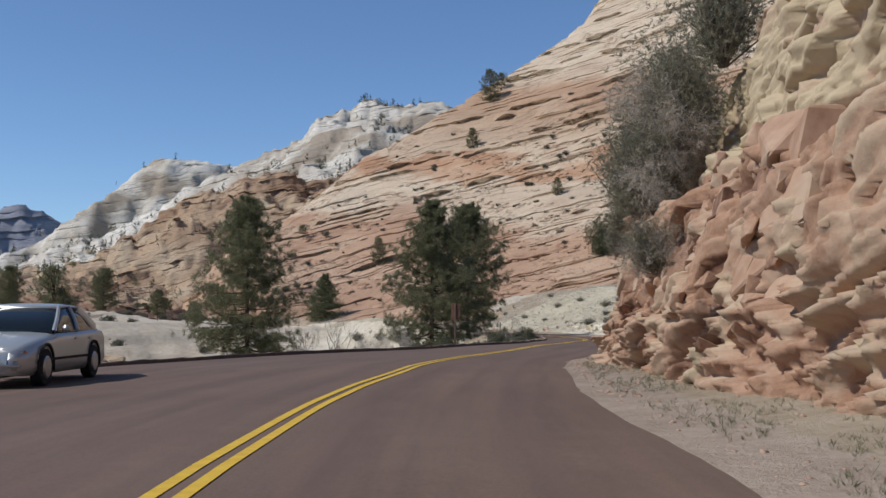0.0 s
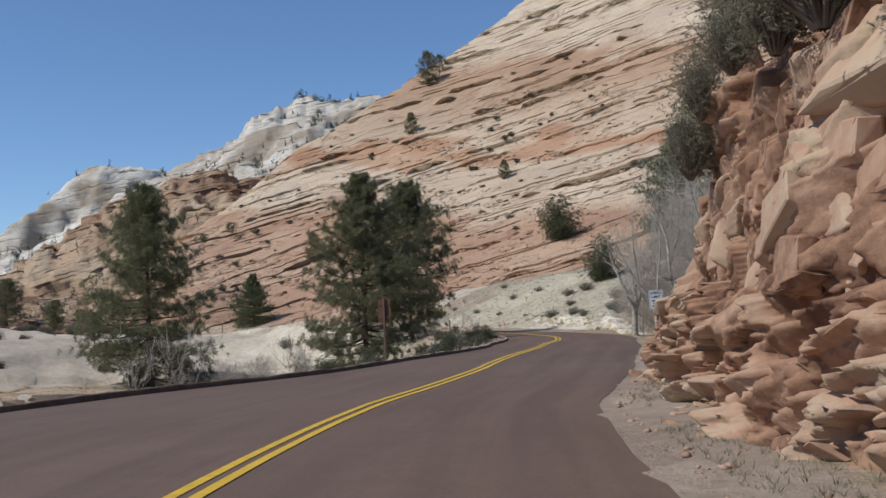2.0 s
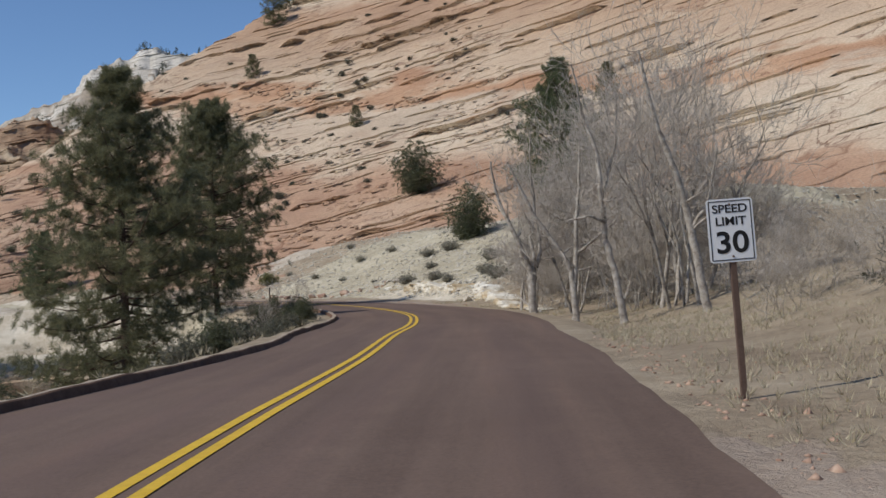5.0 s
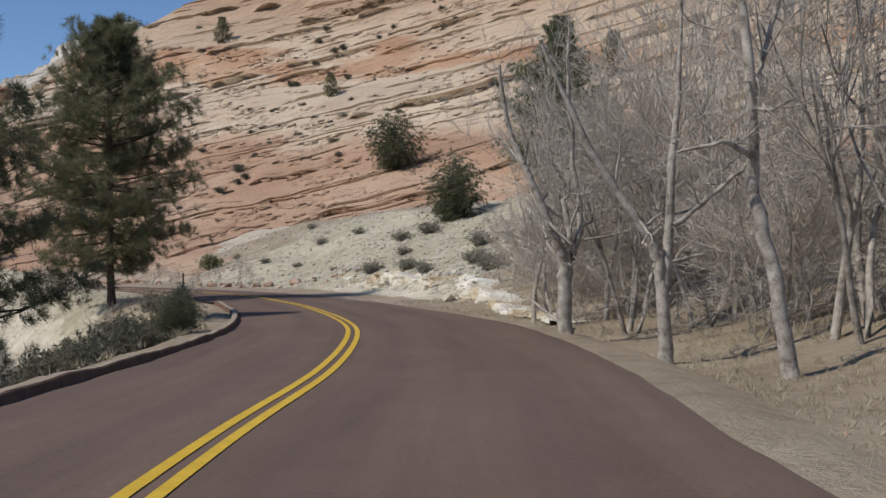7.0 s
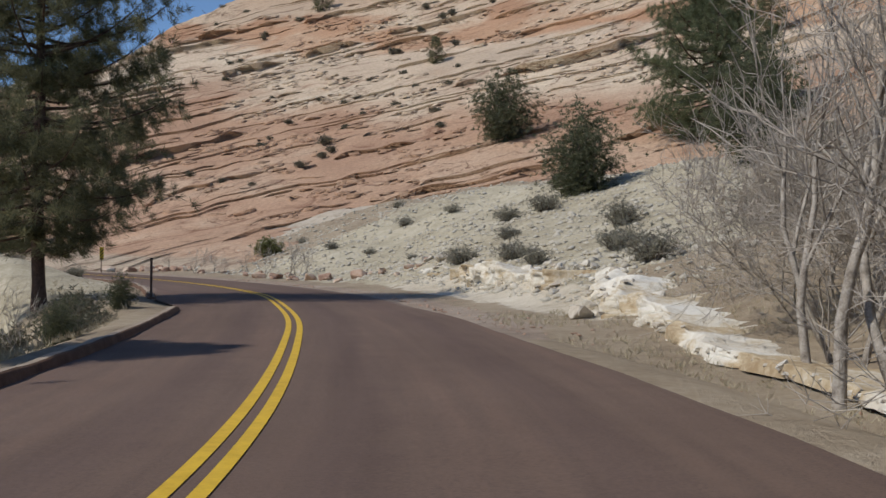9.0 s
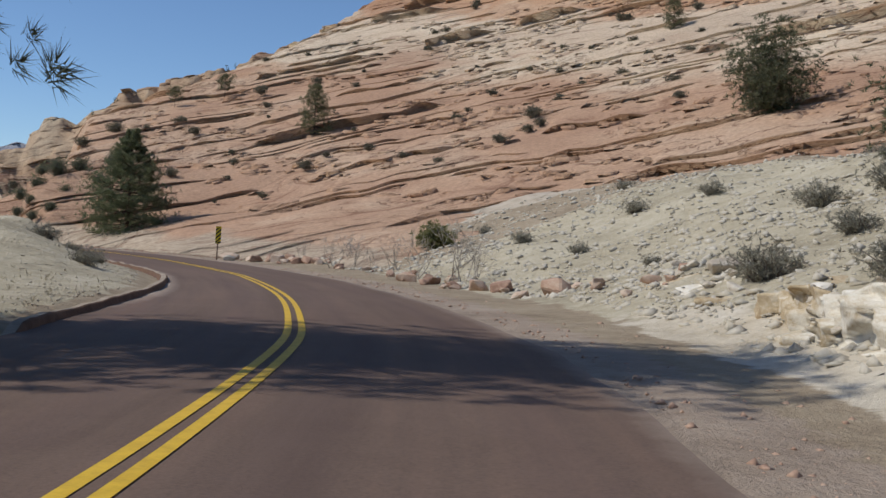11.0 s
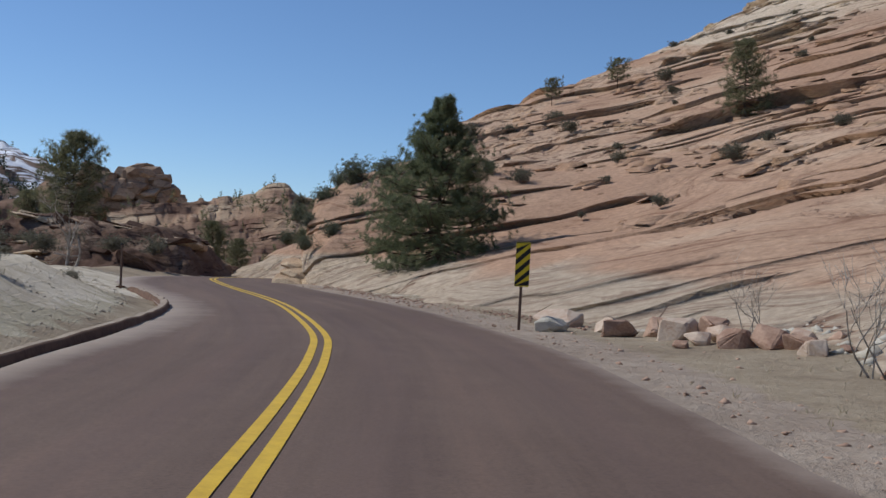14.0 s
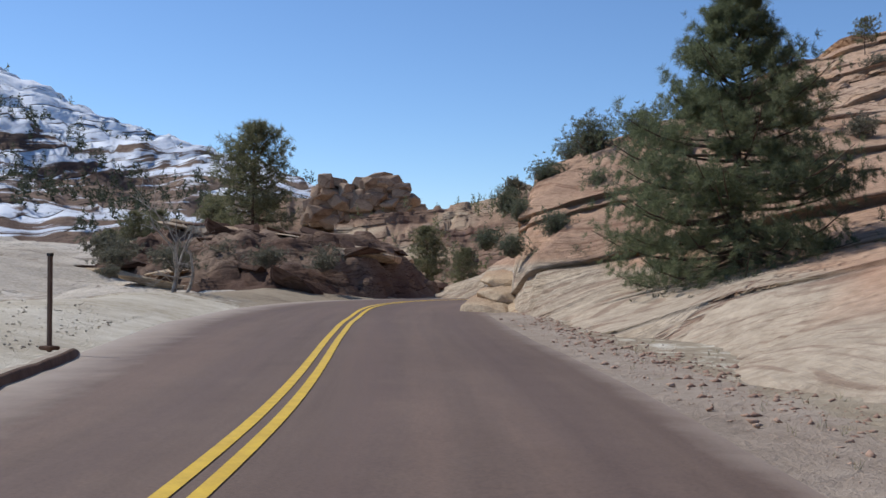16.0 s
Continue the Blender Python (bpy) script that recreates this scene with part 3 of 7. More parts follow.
# gravel skirt where the seal frays out on the hill side
strip(CENTRE, CSIDE, (RIGHT_EDGE(yc) + ragged)[:, None] + np.array([-0.02, 0.5, 1.2]), np.stack([ROAD_Z(yc) - 0.008 - 0.012 * RIGHT_EDGE(yc), ROAD_Z(yc) - 0.06, ROAD_Z(yc) - 0.2], -1), "shoulder", M_ground,
      lambda o: {"talus": o * 0, "rock": o * 0, "grit": o * 0 + 1 - (step(50, 56, yc) * (1 - step(97, 104, yc)))[:, None], "chalk": o * 0}, label="narrow strip of loose grit beside the road", category="shoulder", kind="structure")


def kerb(pts, name, label):
    line = resample(spline(pts), 0.4)
    d, c = road_coords(line[:, 0], line[:, 1])
    zb = ROAD_Z(c) - 0.022 * np.abs(d)
    wob = 0.05 * fbm(line[:, 1] * 1.3, line[:, 0] * 1.3, 8)
    end = np.minimum(np.arange(len(line)), np.arange(len(line))[::-1]) * 0.4
    sink = 0.22 * (1 - step(0.0, 1.0, end))
    zb = zb - sink
    z = np.stack([zb - 0.1, zb + 0.10 + wob, zb + 0.12 + wob, zb + 0.11 + wob, zb - 0.15], -1)
    o = np.stack([0.03 + wob, -0.02 + wob, -0.05 + wob, -0.20 + wob * 0, -0.24 + wob * 0], -1)
    root = strip(line, sides(line), o, z, name, M_kerb, label=label, category="kerb", kind="structure")
    # pale sandy strip over the face that is toned dark for shade
    strip(line, sides(line), o[:, 2:4] + np.array([-0.01, 0.0]), z[:, 2:4] + 0.005, "sandy_top", M_kerbtop, parent=root)


kerb([(-7.7, -20), (-7.6, 20), (-7.3, 33), (-5.4, 40.5), (-3, 45.3), (0, 48.7), (1.7, 51.6), (4, 58), (6.9, 68.0), (7.9, 75), (9.0, 80.8), (9.85, 86), (10.4, 91.5), (10.5, 99), (10.1, 107), (9.7, 112)],
     "kerb", "low stone kerb with a face toned dark for shade and a sandy top")
kerb([(7.9, 118.6), (7.2, 121.5), (6.7, 124), (4.6, 132.5), (1.5, 140.15), (-4.42, 149.4), (-10.55, 158.4), (-17.6, 165.1), (-20.8, 167.6)], "kerb", "low brown stone kerb with a shade-toned face half buried in pale sand")

# ---- slickrock hill ----
def bedded(cx, cy, cz, ox, oy, lateral, seed, scale, tilt, lo, hi, thick, push, wave, jitter, min_len=7.0, fade=None):
    """Builds a slope bed by bed. Columns of points run up the slope; along each one the beds' lips are found, each lip juts out over a
    shallow cave above the bed below it and dies out sideways. Returns the points as (columns, rows, 3)."""
    rg = np.random.default_rng(seed)
    w = scale
    bed = cz - tilt * lateral + wave * fbm(cx / (42 * w), cy / (42 * w), seed + 2, 2) + jitter * fbm(lateral / (7 * w), cz / (9 * w), seed + 6, 2) + 0.45 * jitter * fbm(lateral / (1.9 * w), cz / (5 * w), seed + 8, 1)
    bed = np.maximum.accumulate(bed, axis=1) + 1e-5 * w * np.arange(cx.shape[1])
    lips, b = [], lo
    while b < hi:
        lips.append(b)
        b += rg.choice(thick) * rg.uniform(0.75, 1.3) * w
    strength = np.minimum(2.3, 0.12 + rg.exponential(0.7, len(lips))) * push * w
    rows, frac, num, cave = [], [], [], []
    for k in range(len(lips) - 1):
        T = lips[k + 1] - lips[k]
        c = min(0.40, 0.20 * min(strength[k + 1], 1.2 * w) / T)
        for f, v in ((0.0, 0), (0.06, 0), (0.28, 0), (1 - c, 0), (1 - c * 0.8, 1), (0.999, 1)):
            rows.append(lips[k] + f * T)
            frac.append(f), num.append(k), cave.append(v)
    rows, frac, num, cave = np.array(rows), np.array(frac), np.array(num), np.array(cave, float)
    n, j = len(cx), np.arange(cx.shape[1])
    J = np.stack([np.interp(rows, bed[i], j) for i in range(n)])
    take = lambda a: np.stack([np.interp(J[i], j, a[i]) for i in range(n)])
    X, Y, Z, OX, OY, LA = take(cx), take(cy), take(cz), take(ox), take(oy), take(lateral)

    def length(k):
        return step(-0.02, 0.2, fbm(LA / (min_len * w) + k * 5.3, LA * 0 + k * 2.7, seed + 20, 3)) * (0.8 + 0.4 * fbm(LA / (2.5 * w) + k, LA * 0 + k, seed + 22, 1))
    inside = np.stack([(rows < bed[i, -1] - 0.3 * w) & (rows > bed[i, 0] + 0.05 * w) for i in range(n)])
    f = inside * (strength[num] * length(num) * 0.75 * (1 - frac) ** 1.8 - 0.75 * strength[num + 1] * length(num + 1) * cave)
    if fade:
        f = f * np.interp(Z, *fade)
    return np.stack([X + OX * f, Y + OY * f, Z + 0.12 * f], -1)


def solid_faces(P):
    """Quads of a grid of points, without those that have shrunk to nothing."""
    f, v = grid_faces(*P.shape[:2]), P.reshape(-1, 3)
    area = np.linalg.norm(np.cross(v[f[:, 2]] - v[f[:, 0]], v[f[:, 3]] - v[f[:, 1]]), axis=1)
    return f[area > 2e-4]


def hill():
    xs = np.concatenate([np.arange(-130, -62, 2.0), np.arange(-62, -34, 0.7), np.arange(-34, 12, 0.42), np.arange(12, 66, 0.66), np.arange(66, 190, 1.8)])
    ys = np.concatenate([np.arange(112, 158, 1.0), np.arange(158, 470, 0.5)])
    x, y = np.meshgrid(xs, ys, indexing="ij")
    z = hill_face(x, y) + 0.9 * fbm(x / 34, y / 34, 31, 3) + 0.45 * fbm(x / 8, y / 8, 37, 3)
    d, c = road_coords(x, y)
    # bare slab that dips down to the shoulder
    apron = ROAD_Z(c) - 0.12 + 0.34 * (d - np.interp(c, [146, 158, 165, 172, 188], [7.4, 6.4, 5.1, 5.1, 5.4])) + 0.25 * fbm(x / 7, y / 7, 47, 3) - 0.16 * soft_plus(d - 12, 2.0) - 3.0 * (1 - step(144, 152, c))
    near = (d > 0) & (d < 24) & (c < 188)
    z = np.where(near, np.maximum(z, apron), z)
    z = z - 5.0 * (1 - step(4.0, 5.2, d)) * (c > 140)
    # ledges round the western nose, where the beds crop out along the slope
    nose = 1 - step(2.0, 12.0, x - np.interp(y, [150, 185, 200, 236, 296], [-30, -38, -46, -42, -17]))
    nose = np.maximum(nose, 0.9 * (1 - step(-26, -18, x)) * (y < 215)) * (y < 300)
    b = (z - 0.16 * x + 0.7 * fbm(x / 6, y / 6, 49, 3)) / 0.85
    fr = b - np.floor(b)
    z = z + 0.80 * nose * (step(0.0, 0.30, fr) - fr)
    e = 0.6
    gx_, gy_ = hill_face(x + e, y) - hill_face(x - e, y), hill_face(x, y + e) - hill_face(x, y - e)
    g = np.hypot(gx_, gy_) + 1e-6
    P = bedded(x, y, z, -gx_ / g, -gy_ / g, x, 41, 1.0, 0.28, -40.0, 145.0, [0.35, 0.6, 1.0, 1.6, 2.4], 1.35, 1.5, 0.45, 7.5, ([0, 1.5, 3, 6, 12, 22], [0.12, 0.22, 0.42, 0.7, 0.9, 1.0]))
    pale = (1 - step(7.0, 14.0, road_coords(P[..., 0], P[..., 1])[0])) * (1 - step(0.9, 2.6, P[..., 2]))
    put("slickrock_hill", raw_mesh("slickrock_hill", P.reshape(-1, 3), solid_faces(P), M_hill, False, {"foot": pale}),
        label="great salmon and cream sandstone hill with broken tilted beds", category="hill", kind="structure")


hill()


def ridge(name, eye, azel, near, far, mat, label, seed, relief=0.05, power=0.8, foot=-6.0, n_az=260, beds=34, push=1.0, tilt=0.15, cliff=0.0, crag=0.012, ledge=0.05):
    """A distant mountain: its crest follows a few bearings and heights seen from the valley, its flank runs down towards it in beds."""
    az = np.linspace(azel[0][0], azel[-1][0], n_az)
    el = np.interp(az, [a for a, _ in azel], [b for _, b in azel])
    s = far - near
    top = np.tan(np.radians(el)) * far + eye[2]
    top = top + crag * s * fbm(az * 1.6, az * 0 + seed, seed, 3)
    wide = np.arange(-40, 41)
    ker = np.exp(-(wide / 12.0) ** 2)
    soft = np.convolve(np.pad(top, 40, mode="edge"), ker / ker.sum(), "valid")
    u = np.linspace(0, 1, 150)
    A, U = np.meshgrid(np.radians(az), u, indexing="ij")
    R = near + s * U
    x, y = eye[0] + np.sin(A) * R, eye[1] + np.cos(A) * R
    lat = (A - A.mean()) * far
    keep = step(0.55, 1.0, U)
    keep[:, -1] = 1
    crown = soft[:, None] * (1 - keep) + top[:, None] * keep
    prof = (1 - cliff) * U ** power + cliff * step(0.80, 0.97, U + 0.10 * fbm(x / (0.12 * s), y / (0.12 * s), seed + 5, 3))
    prof[:, -1] = 1
    z = foot + (crown - foot) * prof
    lump = relief * fbm(x / (0.17 * s), y / (0.17 * s), seed, 5) + 0.3 * relief * fbm(x / (0.04 * s), y / (0.04 * s), seed + 1, 3)
    z = z + s * lump * np.clip(U * 3, 0, 1) * np.clip((1 - U) * 5, 0, 1)
    # ledges that follow the beds right round every spur
    led = ledge * (top.max() - foot)
    b = (z - tilt * lat * 0.5 + 0.8 * led * fbm(x / (6 * led), y / (6 * led), seed + 7, 3)) / led
    fr = b - np.floor(b)
    z = z + 0.85 * led * (step(0.0, 0.28, fr) - fr) * np.clip(U * 4, 0, 1) * (U < 0.999) * step(-0.25, 0.1, fbm(x / (0.1 * s), y / (0.1 * s), seed + 8, 3))
    ox, oy = -np.sin(A), -np.cos(A)
    sc = (top.max() - foot) / (beds * 1.15)
    P = bedded(x, y, z, ox, oy, lat, seed + 3, sc, tilt, foot - 0.2 * np.abs(lat).max() * tilt * 5 - 5 * sc, top.max() + np.abs(lat).max() * tilt + 4 * sc, [0.5, 0.8, 1.2, 1.8, 2.6], push * 0.42, 1.2 * sc, 0.6 * sc, 4.0)
    crest = np.stack([eye[0] + np.sin(np.radians(az)) * far, eye[1] + np.cos(np.radians(az)) * far, top], -1)
    back = np.stack([eye[0] + np.sin(np.radians(az)) * far * 1.15, eye[1] + np.cos(np.radians(az)) * far * 1.15, top * 0 + foot], -1)
    P = np.concatenate([P, crest[:, None], back[:, None]], 1)
    put(name, raw_mesh(name, P.reshape(-1, 3), solid_faces(P), mat, False), label=label, category="mountain", kind="structure")
    return np.stack([x, y, z], -1), U


E0, E1 = (2, 3, 1.7), (0, 150, 1.4)
# distance haze is put into the mesa's blue-grey tones
ridge("far_mesa", E0, [(-36, 0.2), (-30, 3.0), (-24, 5.0), (-21.5, 5.5), (-20.3, 5.0), (-19.3, 4.5), (-17, 3.0), (-14, 1)], 2600, 3600, slickrock_material("hazed_far_rock", [(0.35, (0.24, 0.25, 0.29)), (0.7, (0.42, 0.42, 0.45))], 0.05, 8.0, (0.15, 0.16, 0.2)), "flat-topped mesa on the far horizon, greyed for distance haze", 51, n_az=110, beds=14, cliff=0.5)
R_white_cliff = ridge("white_cliff", E0, [(-32, 1.0), (-24, 2.4), (-21.0, 3.6), (-18.6, 5.4), (-17.2, 6.4), (-15.9, 7.7), (-15.2, 8.1), (-11.5, 8.0), (-9, 7.9), (-5, 7.0)], 950, 1500, M_white, "pale grey sandstone cliff with a dark wooded rim", 53, 0.035, 0.6, n_az=220, beds=40, push=0.6, cliff=0.55, crag=0.005, ledge=0.03)
R_white_dome = ridge("white_dome", E0, [(-24, 1.2), (-17, 4.6), (-12, 7.5), (-10.5, 8.3), (-8.2, 9.1), (-7.6, 9.5), (-6.8, 10.4), (-5, 11.1), (-3.8, 11.55), (-2.6, 11.2), (-1.6, 11.1), (-0.6, 11.45), (0.1, 11.4), (1.0, 10.8), (3, 10), (8, 8)], 430, 860, M_white, "white weathered sandstone dome dotted with dark shrubs", 57, 0.06, 0.75, n_az=280, beds=40, push=1.0, ledge=0.035)
R_tan_slope = ridge("tan_slope", E0, [(-34, -1.0), (-26, 0.3), (-22, 1.4), (-18.9, 2.5), (-16.5, 4.0), (-14.6, 5.3), (-13.2, 6.4), (-12.4, 6.7), (-11.8, 6.6), (-11, 7.2), (-9.6, 7.6), (-7.5, 7.2), (-5, 7.4), (-3, 7.2), (0, 6)], 262, 420, M_mid, "broken tan and brown slickrock slope with scattered pines", 61, 0.085, 0.75, n_az=300, beds=44, push=1.6, crag=0.012, ledge=0.06)
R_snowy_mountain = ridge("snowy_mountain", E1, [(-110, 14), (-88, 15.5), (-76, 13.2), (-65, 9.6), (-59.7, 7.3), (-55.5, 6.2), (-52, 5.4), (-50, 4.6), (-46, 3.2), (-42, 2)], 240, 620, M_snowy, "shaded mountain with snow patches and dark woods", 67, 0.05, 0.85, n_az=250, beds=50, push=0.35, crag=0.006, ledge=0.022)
R_red_knobs = ridge("red_knobs", E1, [(-56, 1.5), (-51.6, 2.5), (-50.4, 3.0), (-49.6, 3.6), (-48.6, 3.3), (-47.4, 3.7), (-46.2, 3.7), (-45.3, 3.4), (-44.4, 3.2), (-42, 2.8), (-40, 2.4)], 120, 215, M_knob, "blocky red sandstone knobs with a little snow", 71, 0.05, 1.0, n_az=320, beds=24, push=1.0, cliff=0.5, crag=0.010, ledge=0.045)
R_red_saddle = ridge("red_saddle", E1, [(-47, 1.8), (-44, 2.6), (-41.5, 3.1), (-39.0, 3.6), (-38.2, 4.2), (-37.1, 4.2), (-36.5, 3.6), (-34, 3.2), (-28, 3)], 85, 165, M_saddle, "low tan ledgy ridge across the gap", 73, 0.05, 0.9, n_az=250, beds=26, push=1.1, cliff=0.0, crag=0.006, ledge=0.035)


# ---- plants ----
def frames_for(axes):
    a = axes / (np.linalg.norm(axes, axis=1)[:, None] + 1e-9)
    ref = np.where(np.abs(a[:, 2:3]) > 0.9, np.array([[1.0, 0, 0]]), np.array([[0, 0, 1.0]]))
    u = np.cross(a, ref)
    u /= np.linalg.norm(u, axis=1)[:, None]
    return a, u, np.cross(a, u)


def blades(rng, centres, axes, size, count, width=0.16, spread=1.0):
    """Tufts of thin leaves: each blade a slim diamond that leaves its tuft's centre."""
    n = len(centres)
    a, u, v = frames_for(axes)
    th = rng.uniform(0, 2 * np.pi, (n, count))
    ph = spread * np.sqrt(rng.uniform(0.02, 1, (n, count))) * 1.5
    dr = a[:, None] * np.cos(ph)[..., None] + (u[:, None] * np.cos(th)[..., None] + v[:, None] * np.sin(th)[..., None]) * np.sin(ph)[..., None]
    ln = size[:, None] * rng.uniform(0.6, 1.15, (n, count))
    ax = np.cross(dr, rng.normal(size=(n, count, 3)))
    ax /= np.linalg.norm(ax, axis=2)[..., None] + 1e-9
    w = (ln * width)[..., None]
    c = centres[:, None] + rng.normal(size=(n, count, 3)) * (size[:, None, None] * 0.12)
    tip = c + dr * ln[..., None]
    low = c + dr * (ln * 0.18)[..., None]
    verts = np.stack([low - ax * w * 0.55, low + ax * w * 0.55, tip], 2).reshape(-1, 3)
    return verts, np.arange(len(verts)).reshape(-1, 3)


def tubes(paths, radii, sides_n):
    """Tapered round limbs along point lists."""
    V, F, base = [], [], 0
    ang = np.linspace(0, 2 * np.pi, sides_n, endpoint=False)
    for p, r in zip(paths, radii):
        p = np.asarray(p, float)
        t = np.gradient(p, axis=0)
        _, u, v = frames_for(t)
        ring = p[:, None] + (u[:, None] * np.cos(ang)[None, :, None] + v[:, None] * np.sin(ang)[None, :, None]) * np.asarray(r)[:, None, None]
        V.append(ring.reshape(-1, 3))
        k = len(p)
        i = base + np.arange(k * sides_n).reshape(k, sides_n)
        j = np.roll(i, -1, axis=1)
        F.append(np.stack([i[:-1], j[:-1], j[1:], i[1:]], -1).reshape(-1, 4))
        base += k * sides_n
    return np.vstack(V), np.vstack(F)


def pine_meshes(seed, H, R, clear=0.15, limbs=70, tufts=16, size=0.5, count=16, ragged=0.35, width=0.15, open_=0.25, top=0.5, mat=None, skirt=0.62, clump=0.0):
    """A pine: tapered trunk with rising and drooping limbs, needles in tufts round their outer ends."""
    rng = np.random.default_rng(seed)
    k = 14
    hz = np.linspace(0, H, k)
    bend = np.cumsum(rng.normal(0, 0.012 * H / k * 3, (k, 2)), axis=0)
    trunk = np.column_stack([bend[:, 0] * 0.5, bend[:, 1] * 0.5, hz])
    rad = np.interp(hz / H, [0, 0.04, 0.5, 1], [0.028 * H * 0.75, 0.02 * H * 0.75, 0.011 * H, 0.0025 * H])
    P, Q = [trunk], [rad]
    C, A, S = [], [], []
    for i in range(limbs):
        f = clear + (1 - clear) * ((i + rng.uniform(0, 1)) / limbs) ** 0.9
        f = min(f, 0.985)
        prof = np.interp((f - clear) / (1 - clear), [0, 0.12, 0.35, 0.7, 1.0], [skirt, max(skirt, 0.95), 1.0, top + 0.12, 0.10])
        L = R * prof * rng.uniform(1 - ragged, 1 + ragged * 0.4)
        if rng.uniform() < open_ * 0.4:
            L *= 0.45
        az = i * 2.399 + rng.normal(0, 0.35)
        rise = np.interp(f, [0, 0.4, 1], [-0.22, 0.0, 0.75]) + rng.normal(0, 0.1)
        t = np.linspace(0, 1, 6)
        base = np.array([np.interp(f * H, hz, trunk[:, j]) for j in range(3)])
        out = np.array([math.cos(az), math.sin(az)])
        z = base[2] + L * (rise * t - 0.22 * t * (1 - t) + 0.16 * t ** 3)
        path = np.column_stack([base[0] + out[0] * L * t, base[1] + out[1] * L * t, z])
        P.append(path)
        Q.append(np.interp(t, [0, 1], [0.012 * L + 0.02, 0.006]))
        m = max(4, int(tufts * (0.35 + 0.75 * L / R)))
        s = rng.uniform(0.22, 1.0, m) ** 0.75
        if clump:
            knots = rng.uniform(0.35, 1.0, max(2, int(2 + 4 * L / R)))
            s = np.clip((1 - clump) * s + clump * (rng.choice(knots, m) + rng.normal(0, 0.05, m)), 0.15, 1.04)
        lat = rng.normal(0, 1, m) * 0.27 * L * (0.35 + 0.65 * s)
        cx = np.column_stack([np.interp(s, t, path[:, j]) for j in range(3)])
        cx[:, 0] += -out[1] * lat
        cx[:, 1] += out[0] * lat
        cx[:, 2] += rng.normal(0.06, 0.10, m) * L * 0.5 + 0.05 * size
        ax = np.column_stack([out[0] - out[1] * np.sign(lat) * 0.6, out[1] + out[0] * np.sign(lat) * 0.6, np.full(m, 0.55)]) + rng.normal(0, 0.25, (m, 3))
        C.append(cx)
        A.append(ax)
        S.append(size * rng.uniform(0.7, 1.25, m))
    C, A, S = np.vstack(C), np.vstack(A), np.concatenate(S)
    v, f = blades(rng, C, A, S, count, width)
    tv, tf = tubes(P, Q, 6)
    return raw_mesh("trunk", tv, tf, M_bark, True), raw_mesh("crown", v, f, mat or M_needle)


def plant(name, meshes, m, label, category, group="", parts=("trunk", "crown")):
    root = thing(name, m, label, category, group)
    for nm, me in zip(parts, meshes):
        if me:
            put(nm, me, root, kind="stuff" if nm in ("foliage", "brushwood") else "")
    return root


def up(x, y, dz=0.0, rz=0.0, s=1.0, on=None, lean=(0, 0)):
    """A pose on the ground or on the hill."""
    z = (on or ground_z)(x, y) + dz
    return Matrix.LocRotScale((x, y, z), Euler((radians(lean[0]), radians(lean[1]), rz)), (s, s, s))


def solid_z(x, y):
    return max(ground_z(x, y), hill_z(x, y))


def copy_at(ob, m, label=""):
    c = copy_thing(ob, m)
    c.matrix_basis = m
    return tagged(c, label)



# ---- trees ----
plant("pine_tree", pine_meshes(3, 18.5, 5.9, 0.06, 125, 36, 0.58, 34, open_=0.4, width=0.065, skirt=1.05), up(-19.8, 121, -0.2), "tall dark ponderosa pine in the gully below the road", "tree")
plant("pine_tree", pine_meshes(5, 16.6, 4.9, 0.03, 130, 44, 0.38, 58, top=0.42, width=0.05, ragged=0.4, skirt=1.1), up(0.9, 96.0, -0.2), "tall pointed ponderosa pine beside the road bend", "tree")
plant("pine_tree", pine_meshes(8, 14.4, 4.2, 0.15, 130, 46, 0.36, 50, top=0.66, width=0.05, ragged=0.42), up(4.6, 117.0, -0.5), "round-topped ponderosa pine with a bare lower trunk", "tree")
PINE_D = plant("pine_tree", pine_meshes(12, 8.4, 3.9, 0.02, 165, 62, 0.20, 46, top=0.30, width=0.06, open_=0.25, ragged=0.38, clump=0.4, mat=leafy("young_pine_needles", (0.09, 0.11, 0.056), (0.24, 0.262, 0.142), 0.5)), up(-18.2, 184.4, -0.5, on=solid_z), "dense green pine on the pale sandstone slab", "tree")
SMALL_PINE = pine_meshes(15, 5.0, 1.9, 0.02, 75, 16, 0.30, 18, width=0.09, open_=0.1)
ROUND_PINE = pine_meshes(17, 6.0, 2.3, 0.35, 40, 12, 0.42, 18, top=0.85, width=0.13)
small = plant("pine_tree", SMALL_PINE, up(-10.8, 212.5, -0.3, on=hill_z), "small dark pine growing on bare slickrock", "tree", "pines on the hill")
flat = plant("pine_tree", ROUND_PINE, up(-34.2, 235.0, -0.3, 0, 0.42, on=hill_z), "little round-topped pine on the hill ridge", "tree", "pines on the ridge")
for x, y, s, r in ((26.5, 232.0, 0.8, 1.0), (9.5, 281, 1.1, 0.5), (15.5, 312, 1.9, 1.2), (62, 200, 1.2, 3.0)):
    copy_at(small, up(x, y, -0.3, r, s, on=hill_z))
for x, y, s, r in ((-29.3, 239.5, 0.5, 1.0), (19, 318, 0.9, 2.3)):
    copy_at(flat, up(x, y, -0.6, r, s, on=hill_z))
copy_at(PINE_D, up(45.0, 170, -0.4, 1.0, 1.9, on=hill_z), "tall pointed dark pine on the slope above the bare trees")
FARPINE = plant("pine_tree", pine_meshes(21, 10.0, 2.9, 0.24, 85, 26, 0.40, 20, top=0.7, width=0.09, open_=0.4), up(-61.5, 202, -0.3), "tall open-crowned pine standing beyond the bend", "tree")
